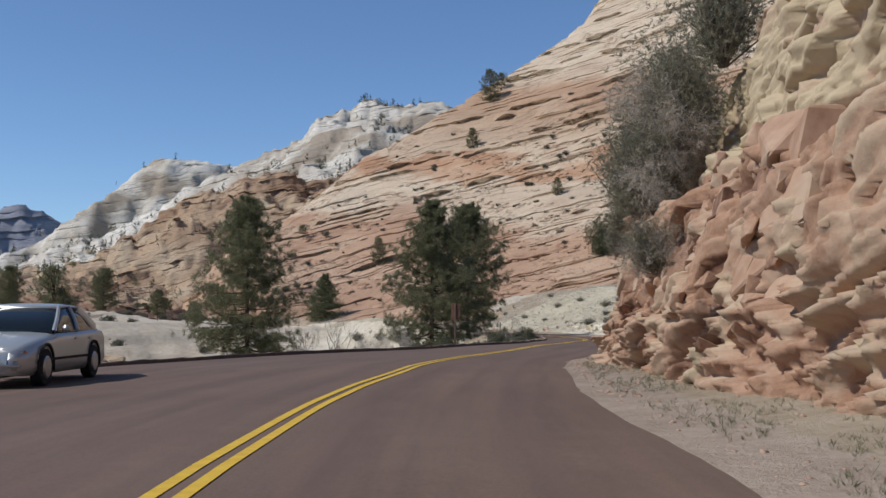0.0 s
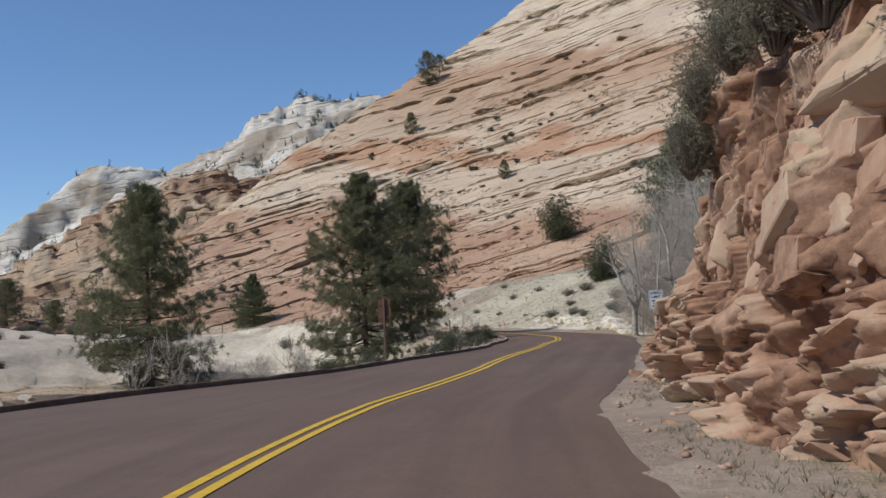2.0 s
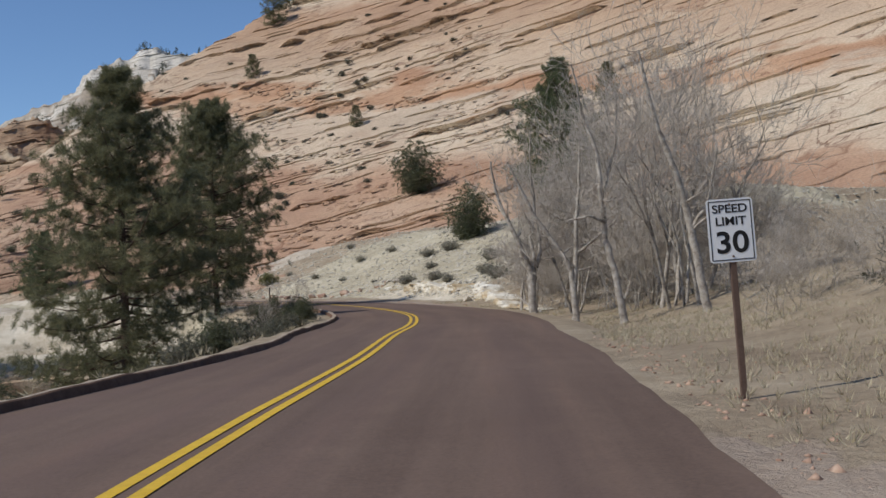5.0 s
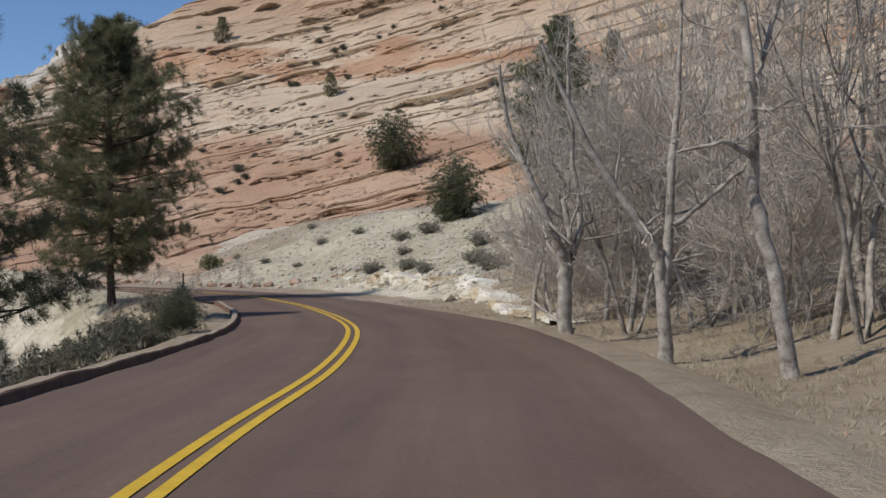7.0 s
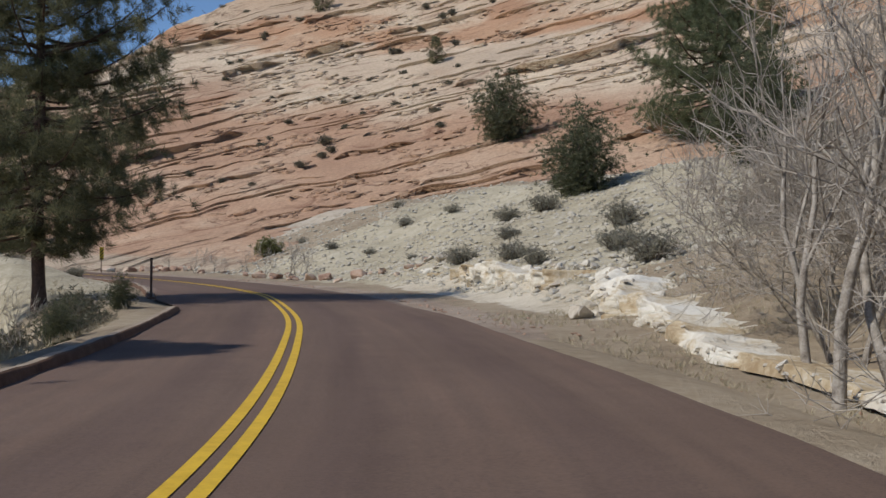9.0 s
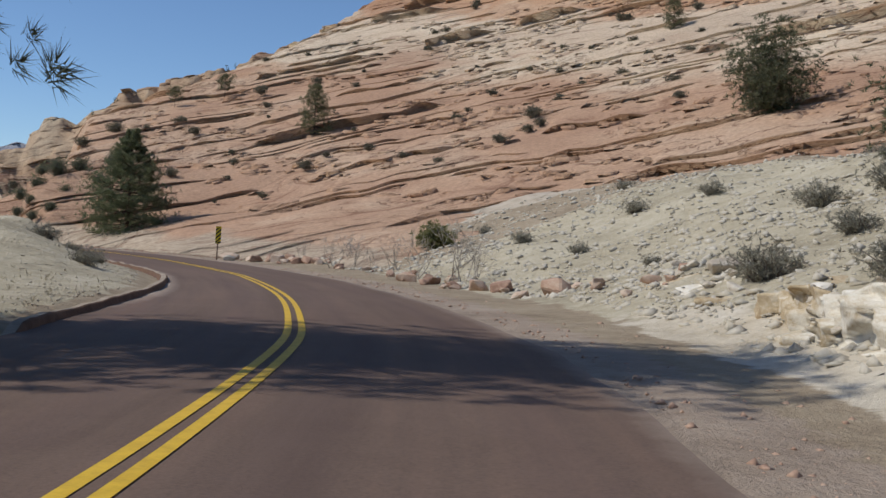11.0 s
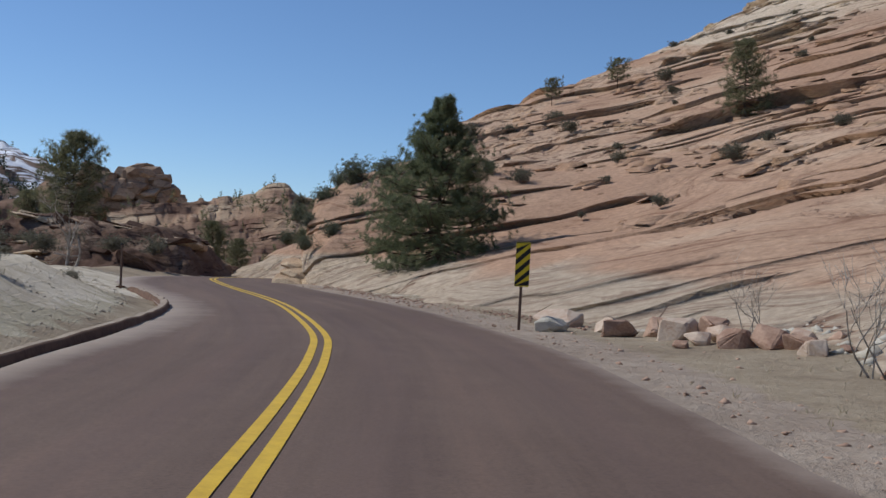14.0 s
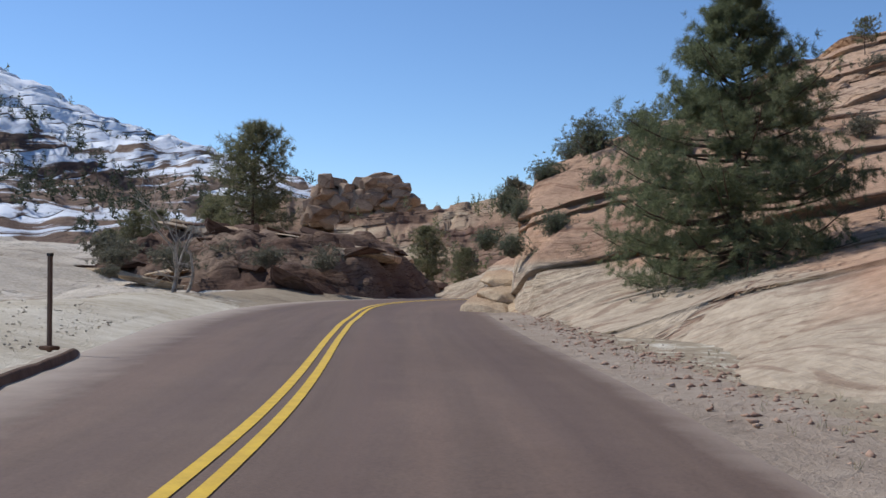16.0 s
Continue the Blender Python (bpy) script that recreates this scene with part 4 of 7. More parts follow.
for x, y, s, r in ((-66, 196, 0.4, 1.4), (-70, 205, 0.6, 2.4), (-57, 214, 0.5, 3.4), (-58, 233, 0.7, 4.0), (-66, 240, 0.6, 5.0), (-76, 200, 0.36, 0.4), (-64, 226, 0.45, 0.7), (-82, 208, 0.6, 2.0)):
    copy_at(FARPINE, up(x, y, -0.2, r, s), "pine standing in the shaded hollow beyond the road")
plant("pine_tree", pine_meshes(25, 3.4, 0.75, 0.42, 34, 12, 0.22, 16, top=0.7, width=0.09, open_=0.5), up(-9.6, 34.0, -0.1), "slender young pine with a bare stem behind the kerb", "tree")
# pines and scrub along the gully edge and lower slopes to the west
for x, y, s, r in ((-58, 150, 0.75, 1), (-66, 170, 0.55, 2), (-75, 150, 0.6, 5), (-38, 152, 0.45, 0.3), (-30, 140, 0.4, 2.6)):
    copy_at(FARPINE, up(x, y, -0.2, r, s), "scattered pine on the sandy flat across the gully")


def shrub_meshes(seed, r, h, leaf, mat, tufts=190, size=0.14, count=13, width=0.20, stems=14, flat_=0.7, low=0.45, thick=1.0):
    """A desert shrub: stems that fan out, leaf tufts in uneven clumps over them."""
    rng = np.random.default_rng(seed)
    P, Q, tips = [], [], []
    for i in range(stems):
        az, tilt = rng.uniform(0, 6.28), rng.uniform(0.1, 1.15)
        L = rng.uniform(0.6, 1.0)
        tip = np.array([math.cos(az) * math.sin(tilt) * r * L, math.sin(az) * math.sin(tilt) * r * L, math.cos(tilt * flat_) * h * L])
        mid = tip * 0.5 + rng.normal(0, 0.06 * r, 3)
        P.append(np.array([[tip[0] * 0.06, tip[1] * 0.06, -0.1], mid, tip]))
        Q.append([(0.022 * h + 0.008) * thick, (0.012 * h + 0.004) * thick, 0.004])
        tips.append(tip)
    tips = np.array(tips)
    k = rng.integers(0, stems, tufts)
    t = rng.uniform(low, 1.08, (tufts, 1))
    c = tips[k] * t + rng.normal(0, 0.16 * r, (tufts, 3)) * np.array([1, 1, 0.8])
    c[:, 2] = np.abs(c[:, 2]) + 0.02
    v, f = blades(rng, c, c / r + np.array([0, 0, 0.5]) + rng.normal(0, 0.4, (tufts, 3)), size * rng.uniform(0.7, 1.3, tufts), count, width)
    tv, tf = tubes(P, Q, 4)
    return raw_mesh("stems", tv, tf, M_stem, True), raw_mesh("foliage", v, f, mat)


PARTS = ("stem", "foliage")
DARK_BUSH = plant("shrub", shrub_meshes(31, 0.9, 0.62, 0.1, M_scrub, 300, 0.12, 11, 0.2, 24, 0.9, 0.25), up(13.7, 222.3, -0.1, on=hill_z), "low dark shrub rooted in a crack of the slickrock", "shrub", "shrubs on the hill", PARTS)
SAGE_BUSH = plant("shrub", shrub_meshes(33, 0.85, 0.75, 0.1, M_sage, 520, 0.10, 11, 0.16, 30, 0.9, 0.2), up(17.9, 152, -0.1), "pale grey-green sagebrush on the talus slope", "shrub", "sagebrush on the talus", PARTS)
rng = random.Random(4)
for x, y, s in ((4, 208.8, 1.0), (1, 195.5, 0.8), (9.2, 196, 1.0), (11.5, 204.5, 1.5), (13.9, 209.6, 1.0), (-9.2, 189.3, 0.7), (-29.4, 224.4, 1.3), (-7.6, 196.7, 1.1),
                (-15.4, 201.3, 0.9), (-19.8, 196.8, 1.1), (6.9, 218, 1.0), (-3, 201, 0.9), (20, 215, 1.2), (16, 214, 1.0), (23, 222, 1.0), (27, 219, 1.1), (-24, 238, 1.5), (-36, 222, 1.7), (-37, 216, 1.4), (30, 240, 1.2)):
    copy_at(DARK_BUSH, up(x, y, -0.15, rng.uniform(0, 6), s * 1.05, on=hill_z))
LOW_BUSH = plant("shrub", shrub_meshes(35, 0.95, 0.6, 0.1, M_scrub, 170, 0.17, 8, 0.24, 12, 0.9, 0.25), up(22, 231, -0.2, on=hill_z), "small dark shrub on the high slickrock", "shrub", "shrubs on the hill", PARTS)
for i in range(80):
    x, y = rng.uniform(-34, 60), rng.uniform(190, 300)
    if hill_z(x, y) > ground_z(x, y) + 0.5:
        copy_at(LOW_BUSH, up(x, y, -0.2, rng.uniform(0, 6), rng.uniform(0.4, 1.1) * (1 + (y - 190) / 160), on=hill_z))
for x, y, s in ((20.8, 150, 0.9), (23, 141, 1.3), (24.5, 138, 1.5), (19, 128, 1.2), (21.5, 131, 0.9), (15.5, 146, 0.7), (27, 147, 1.1), (13.2, 151, 0.8), (17.5, 137, 0.6), (21, 121, 1.0), (23, 117, 1.3), (20.8, 125, 1.2), (25, 124, 1.5), (30, 160, 1.4), (18, 163, 0.9), (11, 159, 0.7), (26, 112, 1.5), (22.3, 110.5, 1.4)):
    copy_at(SAGE_BUSH, up(x, y, -0.1, rng.uniform(0, 6), s, on=solid_z))

NOSE_BUSH = plant("shrub", shrub_meshes(37, 1.5, 1.5, 0.1, leafy("dusty_green_scrub", (0.085, 0.095, 0.06), (0.22, 0.235, 0.15), 0.4), 900, 0.15, 12, 0.16, 40, 0.9, 0.2), up(-27.6, 191.6, -0.2, on=hill_z), "dense dusty grey-green shrub on the rocky nose", "shrub", "shrubs on the nose", PARTS)
for x, y, s, r in ((-26.2, 192.6, 0.9, 1.0), (-28.6, 190.0, 0.75, 2.0), (-29.3, 188.6, 0.7, 3.0), (-27.8, 187.6, 0.6, 4.0), (-29.8, 193.4, 0.7, 5.0), (-25.6, 189.0, 0.6, 0.4), (-28.2, 186.2, 0.55, 2.4), (-24.6, 195.5, 0.8, 1.6), (-22.5, 198.0, 0.6, 2.9)):
    copy_at(NOSE_BUSH, up(x, y, -0.25, r, s * 0.9, on=hill_z))
# scrub added to darken the slab like the pine's cast shadow and lowest boughs
for x, y, s, r in ((-18.6, 181.6, 0.75, 1.0), (-17.0, 180.4, 0.6, 2.0), (-15.6, 179.6, 0.6, 3.0), (-14.4, 179.8, 0.7, 4.0), (-16.4, 181.6, 0.8, 5.0), (-13.2, 180.2, 0.55, 0.5)):
    copy_at(DARK_BUSH, up(x, y, -0.1, r, s * 1.5, on=solid_z), "dark scrub standing in for shadow and low boughs of the young pine")
for x, y, s, r in ((-26.6, 185.6, 0.5, 1.0), (-25.2, 185.3, 0.35, 2.0), (-23.9, 185.6, 0.4, 3.0), (-25.6, 186.6, 0.6, 4.0), (-22.7, 185.9, 0.35, 5.0)):
    copy_at(NOSE_BUSH, up(x, y, -0.15, r, s, on=solid_z), "grey-green shrub along the ledge of the nose")
JUNIPER = plant("juniper_tree", shrub_meshes(41, 3.7, 6.2, 0.3, M_juniper, 2100, 0.30, 15, 0.16, 60, 0.9, 0.10, 0.2), up(29.5, 187, -0.6, 0, 1.2, on=solid_z), "rounded dark green juniper at the top of the talus", "tree", "junipers", ("trunk", "foliage"))
copy_at(JUNIPER, up(27.0, 141, -0.5, 2.0, 0.85, on=solid_z), "dark juniper leaning over the pale talus bank")
copy_at(JUNIPER, up(33.5, 131, -0.5, 4.0, 0.95, on=solid_z), "dark juniper among bare brush on the slope")
for x, y, s, r in ((0.4, 58.2, 0.17, 1.0), (-1.6, 60.5, 0.2, 2.0), (-3.4, 57.5, 0.16, 3.0), (-2.4, 64.0, 0.22, 4.0)):
    copy_at(JUNIPER, up(x, y, -0.1, r, s), "low green juniper bush below the kerb")
copy_at(JUNIPER, up(46, 152, -0.5, 1.0, 0.7, on=solid_z), "dark juniper on the brushy slope")


def bare_meshes(seed, H, spread=0.55, trunks=1, depth=5, r0=0.16, lean=(0.0, 0.0), sides_n=6, mat=None, kids=(2, 4), first=0.35, wig=0.14, limbs=(), twig=0.006):
    """A leafless tree: forking tapered limbs down to fine twigs; the stems in one mesh, the twigs in another."""
    rng = np.random.default_rng(seed)
    big, bigr, fine, finer = [], [], [], []

    def grow(p, d, L, r, k):
        n = (8, 6, 5, 4, 3, 2)[min(k, 5)]
        pts, q = [p], p.copy()
        dd = d.copy()
        for i in range(n - 1):
            dd = dd + rng.normal(0, wig, 3) + np.array([0, 0, 0.06])
            dd /= np.linalg.norm(dd)
            q = q + dd * L / (n - 1)
            pts.append(q)
        end = r * (0.4 if k == 0 else 0.55 if k < depth - 1 else 0.3)
        (big if k < 3 else fine).append(np.array(pts))
        (bigr if k < 3 else finer).append(np.linspace(r, end, n))
        if k >= depth:
            return
        for j in range(rng.integers(kids[0], kids[1] + 1)):
            s = rng.uniform(first if k == 0 else 0.3, 1.0)
            b = np.array([np.interp(s, np.linspace(0, 1, n), np.array(pts)[:, a]) for a in range(3)])
            nd = dd + rng.normal(0, spread, 3) + np.array([0, 0, 0.12])
            nd /= np.linalg.norm(nd)
            grow(b, nd, L * rng.uniform(0.5, 0.8), max(twig, (r + (end - r) * s) * rng.uniform(0.5, 0.72)), k + 1)
    # trunk and main limbs of a known shape: (sideways, height, girth) along each
    for limb in limbs:
        pts = np.array([(a, rng.normal(0, 0.12) * (b > 2.2), b) for a, b, _ in limb])
        s = np.linspace(0, len(pts) - 1, 4 * len(pts))
        pts = np.stack([np.interp(s, np.arange(len(limb)), pts[:, k]) for k in range(3)], 1) + rng.normal(0, 0.012, (len(s), 3))
        girth = np.interp(s, np.arange(len(limb)), [c for _, _, c in limb]) * rng.uniform(0.97, 1.04, len(s))
        big.append(pts)
        bigr.append(girth)
        for j in range(7):
            i = int(rng.integers(len(s) // 3, len(s)))
            if pts[i, 2] > 1.7:
                nd = rng.normal(0, 0.6, 3) + np.array([0, 0, 0.6])
                grow(pts[i], nd / np.linalg.norm(nd), rng.uniform(0.6, 1.3), girth[i] * 0.38, 2)
    for t in range(trunks):
        d = np.array([lean[0], lean[1], 1.0]) + (rng.normal(0, 0.35, 3) * np.array([1, 1, 0]) if trunks > 1 else 0)
        b = rng.normal(0, 0.35, 3) * np.array([1, 1, 0]) if trunks > 1 else np.zeros(3)
        grow(b + np.array([0, 0, -0.15]), d / np.linalg.norm(d), H * (0.42 if depth > 3 else 0.6) * rng.uniform(0.8, 1.1), r0 * rng.uniform(0.75, 1.1), 0)
    tv, tf = tubes(big, bigr, sides_n)
    fv, ff = tubes(fine, finer, 3)
    return raw_mesh("trunk", tv, tf, M_grey, True), raw_mesh("brushwood", fv, ff, mat or M_twig)


TP = ("trunk", "brushwood")
plant("bare_tree", bare_meshes(51, 9, 0.55, 0, 5, 0.2, sides_n=9, wig=0.26, kids=(2, 3), limbs=[[(0.05, -0.2, 0.215), (0.0, 0.2, 0.175), (-0.01, 1.2, 0.155), (-0.02, 1.7, 0.14), (-0.12, 2.05, 0.12), (-0.34, 2.5, 0.10), (-0.75, 3.5, 0.08), (-1.2, 4.7, 0.06), (-1.5, 6.2, 0.03)], [(0.02, 1.35, 0.11), (0.06, 1.9, 0.09), (0.1, 2.4, 0.075), (-0.02, 3.2, 0.06)], [(0.02, 1.2, 0.12), (0.1, 1.7, 0.105), (0.27, 2.15, 0.085), (0.38, 2.6, 0.072), (0.3, 4.0, 0.06), (0.1, 5.8, 0.04), (0.2, 7.4, 0.02)]]), up(17.7, 85.3), "bare grey cottonwood with a thick dark forked trunk", "tree", "bare trees by the road", TP)
plant("bare_tree", bare_meshes(53, 9, 0.55, 0, 5, 0.16, sides_n=9, wig=0.26, kids=(2, 3), limbs=[[(0.05, -0.2, 0.17), (0.03, 0.3, 0.125), (-0.01, 1.3, 0.108), (-0.06, 1.75, 0.098), (-0.24, 2.2, 0.085), (-0.7, 2.85, 0.075), (-1.35, 3.9, 0.06), (-2.1, 5.6, 0.03)], [(0.0, 1.0, 0.10), (0.04, 1.5, 0.095), (0.17, 2.4, 0.08), (0.15, 3.4, 0.07), (0.4, 4.8, 0.05), (0.5, 6.6, 0.02)], [(0.17, 2.4, 0.05), (0.9, 2.9, 0.045), (1.7, 3.5, 0.03)]]), up(17.6, 79.5), "bare pale-barked cottonwood with a split trunk", "tree", "bare trees by the road", TP)
plant("bare_tree", bare_meshes(55, 9.0, 0.55, 0, 5, 0.13, sides_n=8, wig=0.2, kids=(2, 4), limbs=[[(0.12, -0.2, 0.17), (0.06, 0.25, 0.13), (-0.12, 1.4, 0.112), (-0.36, 2.8, 0.098), (-0.52, 4.2, 0.085), (-0.56, 5.4, 0.07), (-0.9, 6.6, 0.05), (-1.3, 8.2, 0.02)], [(-0.50, 4.0, 0.05), (-0.2, 4.6, 0.045), (0.1, 5.6, 0.035), (0.2, 7.4, 0.02)], [(-0.40, 3.2, 0.05), (-0.95, 3.45, 0.035), (-1.6, 3.3, 0.02)]]), up(18.15, 76.4), "tall slim bare tree leaning over dry grass", "tree", "bare trees by the road", TP)
plant("bare_tree", bare_meshes(57, 9.0, 0.55, 0, 5, 0.13, sides_n=8, wig=0.2, kids=(2, 4), limbs=[[(0.3, -0.2, 0.19), (0.22, 0.3, 0.15), (0.0, 1.6, 0.13), (-0.16, 3.0, 0.12), (-0.5, 4.2, 0.10), (-1.1, 5.8, 0.07), (-1.6, 8.0, 0.03)], [(-0.1, 2.6, 0.06), (0.4, 3.4, 0.05), (0.7, 5.0, 0.03)]]), up(20.0, 74.6), "bare tree with a crooked dark trunk in dry grass", "tree", "bare trees by the road", TP)
SLIM = plant("bare_tree", bare_meshes(58, 10.0, 0.5, 3, 5, 0.085, (-0.02, 0.0), 6, first=0.3, wig=0.12, kids=(3, 4), twig=0.0075), up(20.4, 87.5), "slim bare grey tree with a fine twiggy crown", "tree", "bare trees by the road", TP)
for x, y, s, r in ((21.6, 91.5, 1.1, 1.0), (20.8, 97, 0.85, 2.0), (23.4, 88, 1.15, 3.0), (21.8, 83, 0.95, 4.0), (24.5, 95, 1.1, 5.0), (19.9, 93.5, 0.95, 1.2), (21.8, 86.2, 1.1, 4.9), (20.9, 78.5, 1.1, 0.3), (21.9, 79.8, 1.2, 2.2), (20.6, 77.2, 0.95, 3.7)):
    copy_at(SLIM, up(x, y, 0, r, s))
v, f = tubes([np.array([(18.3, 90.6, 0.70), (18.3, 89.6, 0.52), (18.4, 88.8, 0.28), (18.55, 88.2, 0.06), (18.7, 87.7, -0.04)])], [[0.025, 0.035, 0.045, 0.055, 0.045]], 7)
put("fallen_branch", raw_mesh("fallen_branch", v, f, M_grey, True), label="bleached broken branch lying by the tree trunk", category="branch")
THICKET = [plant("bare_shrub", bare_meshes(61 + k, 5.2, 0.5, 7, 4, 0.021, sides_n=4, kids=(3, 5), wig=0.22), up(x, y), "dense grey leafless thicket bush behind the road trees", "shrub", "leafless thicket", TP)
           for k, (x, y) in enumerate(((20.5, 92), (21.5, 83), (22.0, 99)))]
for i in range(15):
    y = rng.uniform(77, 104)
    x = 20.3 + rng.uniform(0, 1) * min(9.0, 2.0 + (y - 76) * 0.45)
    copy_at(THICKET[i % 3], up(x, y, 0, rng.uniform(0, 6), rng.uniform(0.75, 1.25)))
for k, (x, y, s) in enumerate(((22.4, 88.0, 1.5), (23.2, 92.5, 1.6), (24.0, 96.0, 1.4))):
    copy_at(THICKET[k % 3], up(x, y, 0, 1.7 * k, s), "tall grey leafless thicket bush behind the road trees")
for x, y, s in ((20, 58, 2.2), (22.5, 60, 2.8), (24, 63, 3.0), (19, 62, 1.6), (26, 58, 3.2), (21, 55, 2.0), (28, 66, 3.4), (17.5, 56, 1.5)):
    copy_at(DARK_BUSH, up(x, y, -0.1, x, s), "olive-grey shrub on the slope past the road cut")
for x, y, s in ((16.6, 63, 0.45), (18.0, 61, 0.6), (19.5, 58, 0.8), (22, 60, 1.0), (25, 56, 1.1), (19, 66, 0.6)):
    copy_at(THICKET[1], up(x, y, 0, x, s), "leafless grey bush on the dry grass verge")
for x, y, k in ((-0.7, 49.6, 0.24), (-1.6, 48.7, 0.22), (0.2, 50.7, 0.2), (-1.4, 50.2, 0.26), (-2.6, 47.6, 0.18)):
    copy_at(THICKET[0], up(x, y, -0.1, 7 * x, k), "dense grey leafless bush just behind the kerb")
# scorched and leafless stems at the foot of the talus and beside the gully
TWIGGY = plant("dead_shrub", bare_meshes(71, 2.2, 0.5, 5, 3, 0.022, sides_n=4, kids=(2, 3)), up(9.3, 147.8), "thin leafless stems of a dead bush", "shrub", "dead bushes", TP)
for x, y, s in ((8.0, 150.5, 0.8), (10.9, 144.6, 1.25), (11.8, 143.2, 0.9), (6.0, 155.0, 0.6), (4.2, 158.5, 0.7), (1.5, 160.8, 0.6), (3.9, 155.6, 0.85), (5.4, 153.8, 0.7), (-2.7, 47.6, 0.9), (-1.2, 50.4, 0.5), (0.2, 52.4, 0.45), (-4.0, 49.5, 1.0), (-0.2, 54.5, 0.9), (5.8, 84, 0.7), (7.3, 92.0, 0.8), (8.8, 98, 0.8), (7.8, 104, 0.8)):
    copy_at(TWIGGY, up(x, y, 0, x, s, on=solid_z))
plant("dead_tree", bare_meshes(75, 5.0, 0.7, 2, 4, 0.10, (0.1, 0.1), 6, wig=0.2), up(-38.5, 180.5, -0.1), "small gnarled dead tree on bare rock", "tree", "", TP)
plant("shrub", shrub_meshes(81, 1.0, 0.9, 0.1, leafy("yellow_green_scrub", (0.12, 0.13, 0.05), (0.28, 0.27, 0.115), 0.4), 380, 0.17, 14), up(8.6, 157.5, -0.05, 0, 1.3, on=solid_z), "low yellow-green bush by the boulders", "shrub", "", PARTS)
for x, y, s in ((8.2, 86.5, 0.9), (7.4, 84.0, 0.7), (8.9, 90.5, 0.75), (-2.2, 53.0, 1.2), (7.9, 108.5, 0.9), (6.8, 112, 1.0)):
    copy_at(DARK_BUSH, up(x, y, -0.05, x, s * 1.2), "dark low bush behind the kerb")
rk = random.Random(37)
for i in range(34):
    y = rk.uniform(58, 112)
    j = int(np.searchsorted(CENTRE[:, 1], y))
    p = CENTRE[j] + CSIDE[j] * (LEFT_EDGE(y) - rk.uniform(1.2, 5.5))
    if i % 3:
        copy_at(DARK_BUSH, up(p[0], p[1], -0.08, i, rk.uniform(0.7, 1.5)), "dark low bush behind the kerb")
    else:
        copy_at(JUNIPER, up(p[0], p[1], -0.1, i, rk.uniform(0.14, 0.24)), "low green juniper bush below the kerb")
for i in range(40):
    y = rk.uniform(84, 114)
    j = int(np.searchsorted(CENTRE[:, 1], y))
    p = CENTRE[j] + CSIDE[j] * (LEFT_EDGE(y) - rk.uniform(2.5, 13))
    if i % 2:
        copy_at(DARK_BUSH, up(p[0], p[1], -0.08, i, rk.uniform(1.0, 1.9)), "dark brush in the shade of the pines")
    else:
        copy_at(THICKET[i % 3], up(p[0], p[1], -0.1, i, rk.uniform(0.16, 0.3)), "grey leafless brush in the shade of the pines")
for x, y, s in ((0.4, 137.8, 0.5), (-3.4, 144.0, 0.6), (1.2, 135.2, 0.8), (-7.6, 150.8, 0.5), (-14.6, 159.4, 0.4), (-10.4, 153.4, 0.7), (-4.0, 143.0, 0.9), (-9.0, 139.0, 1.5), (-6.0, 136.5, 1.2)):
    copy_at(SAGE_BUSH, up(x, y, -0.08, x, s, on=solid_z), "small grey bush on the sandy mound")
for x, y, s in ((-46, 186, 1.6), (-43.5, 189, 1.3), (-52, 186, 1.8), (-49, 184.5, 1.4), (-44, 181.5, 0.7), (-55, 192, 1.6), (-42.5, 191.5, 1.2), (-47, 189.5, 1.8), (-51, 189, 1.5), (-44.5, 193.5, 1.7), (-46, 197, 1.6), (-54, 188, 1.5)):
    copy_at(DARK_BUSH, up(x, y, 1.0, x, s), "dark shrub on the shaded red knoll")
for i in range(110):
    x, y = rng.uniform(-75, -14), rng.uniform(62, 160)
    if road_coords([x], [y])[0][0] < -17:
        copy_at(LOW_BUSH, up(x, y, -0.1, x, rng.uniform(0.6, 2.0)), "dark desert shrub on the bare rock across the gully")


# ---- dry grass ----
def grass(name, region, n, seed, size, label, mat):
    rg = np.random.default_rng(seed)
    x, y = rg.uniform(region[0], region[1], n), rg.uniform(region[2], region[3], n)
    d, c = road_coords(x, y)
    ok = (d > RIGHT_EDGE(c) + 0.5) | (d < LEFT_EDGE(c) - 0.9)
    ok &= fbm(x / 3, y / 3, seed) > -0.15
    x, y = x[ok], y[ok]
    z = land(x, y)[0]
    v, f = blades(rg, np.stack([x, y, z], 1), np.tile([[0, 0, 1.0]], (len(x), 1)) + rg.normal(0, 0.15, (len(x), 3)), size * rg.uniform(0.6, 1.4, len(x)), 9, 0.07, 0.55)
    put(name, raw_mesh(name, v, f, mat), label=label, category="grass", kind="stuff")


grass("dry_grass", (9, 24, 46, 108), 17000, 91, 0.125, "tufts of straw-coloured dry grass along the verge", M_grass)
grass("dry_grass", (4, 9.5, 8, 49), 9000, 95, 0.075, "thin dry grass on the narrow verge below the cliff", leafy("olive_dry_grass", (0.12, 0.115, 0.065), (0.30, 0.27, 0.165), 0.2))
grass("dry_grass", (-26, 9, 118, 176), 2600, 97, 0.10, "short straw tufts on the sandy mound", M_grass)
grass("dry_grass", (-14, 11, 42, 130), 3500, 93, 0.2, "sparse dry grass on the gully side of the kerb", M_grass)


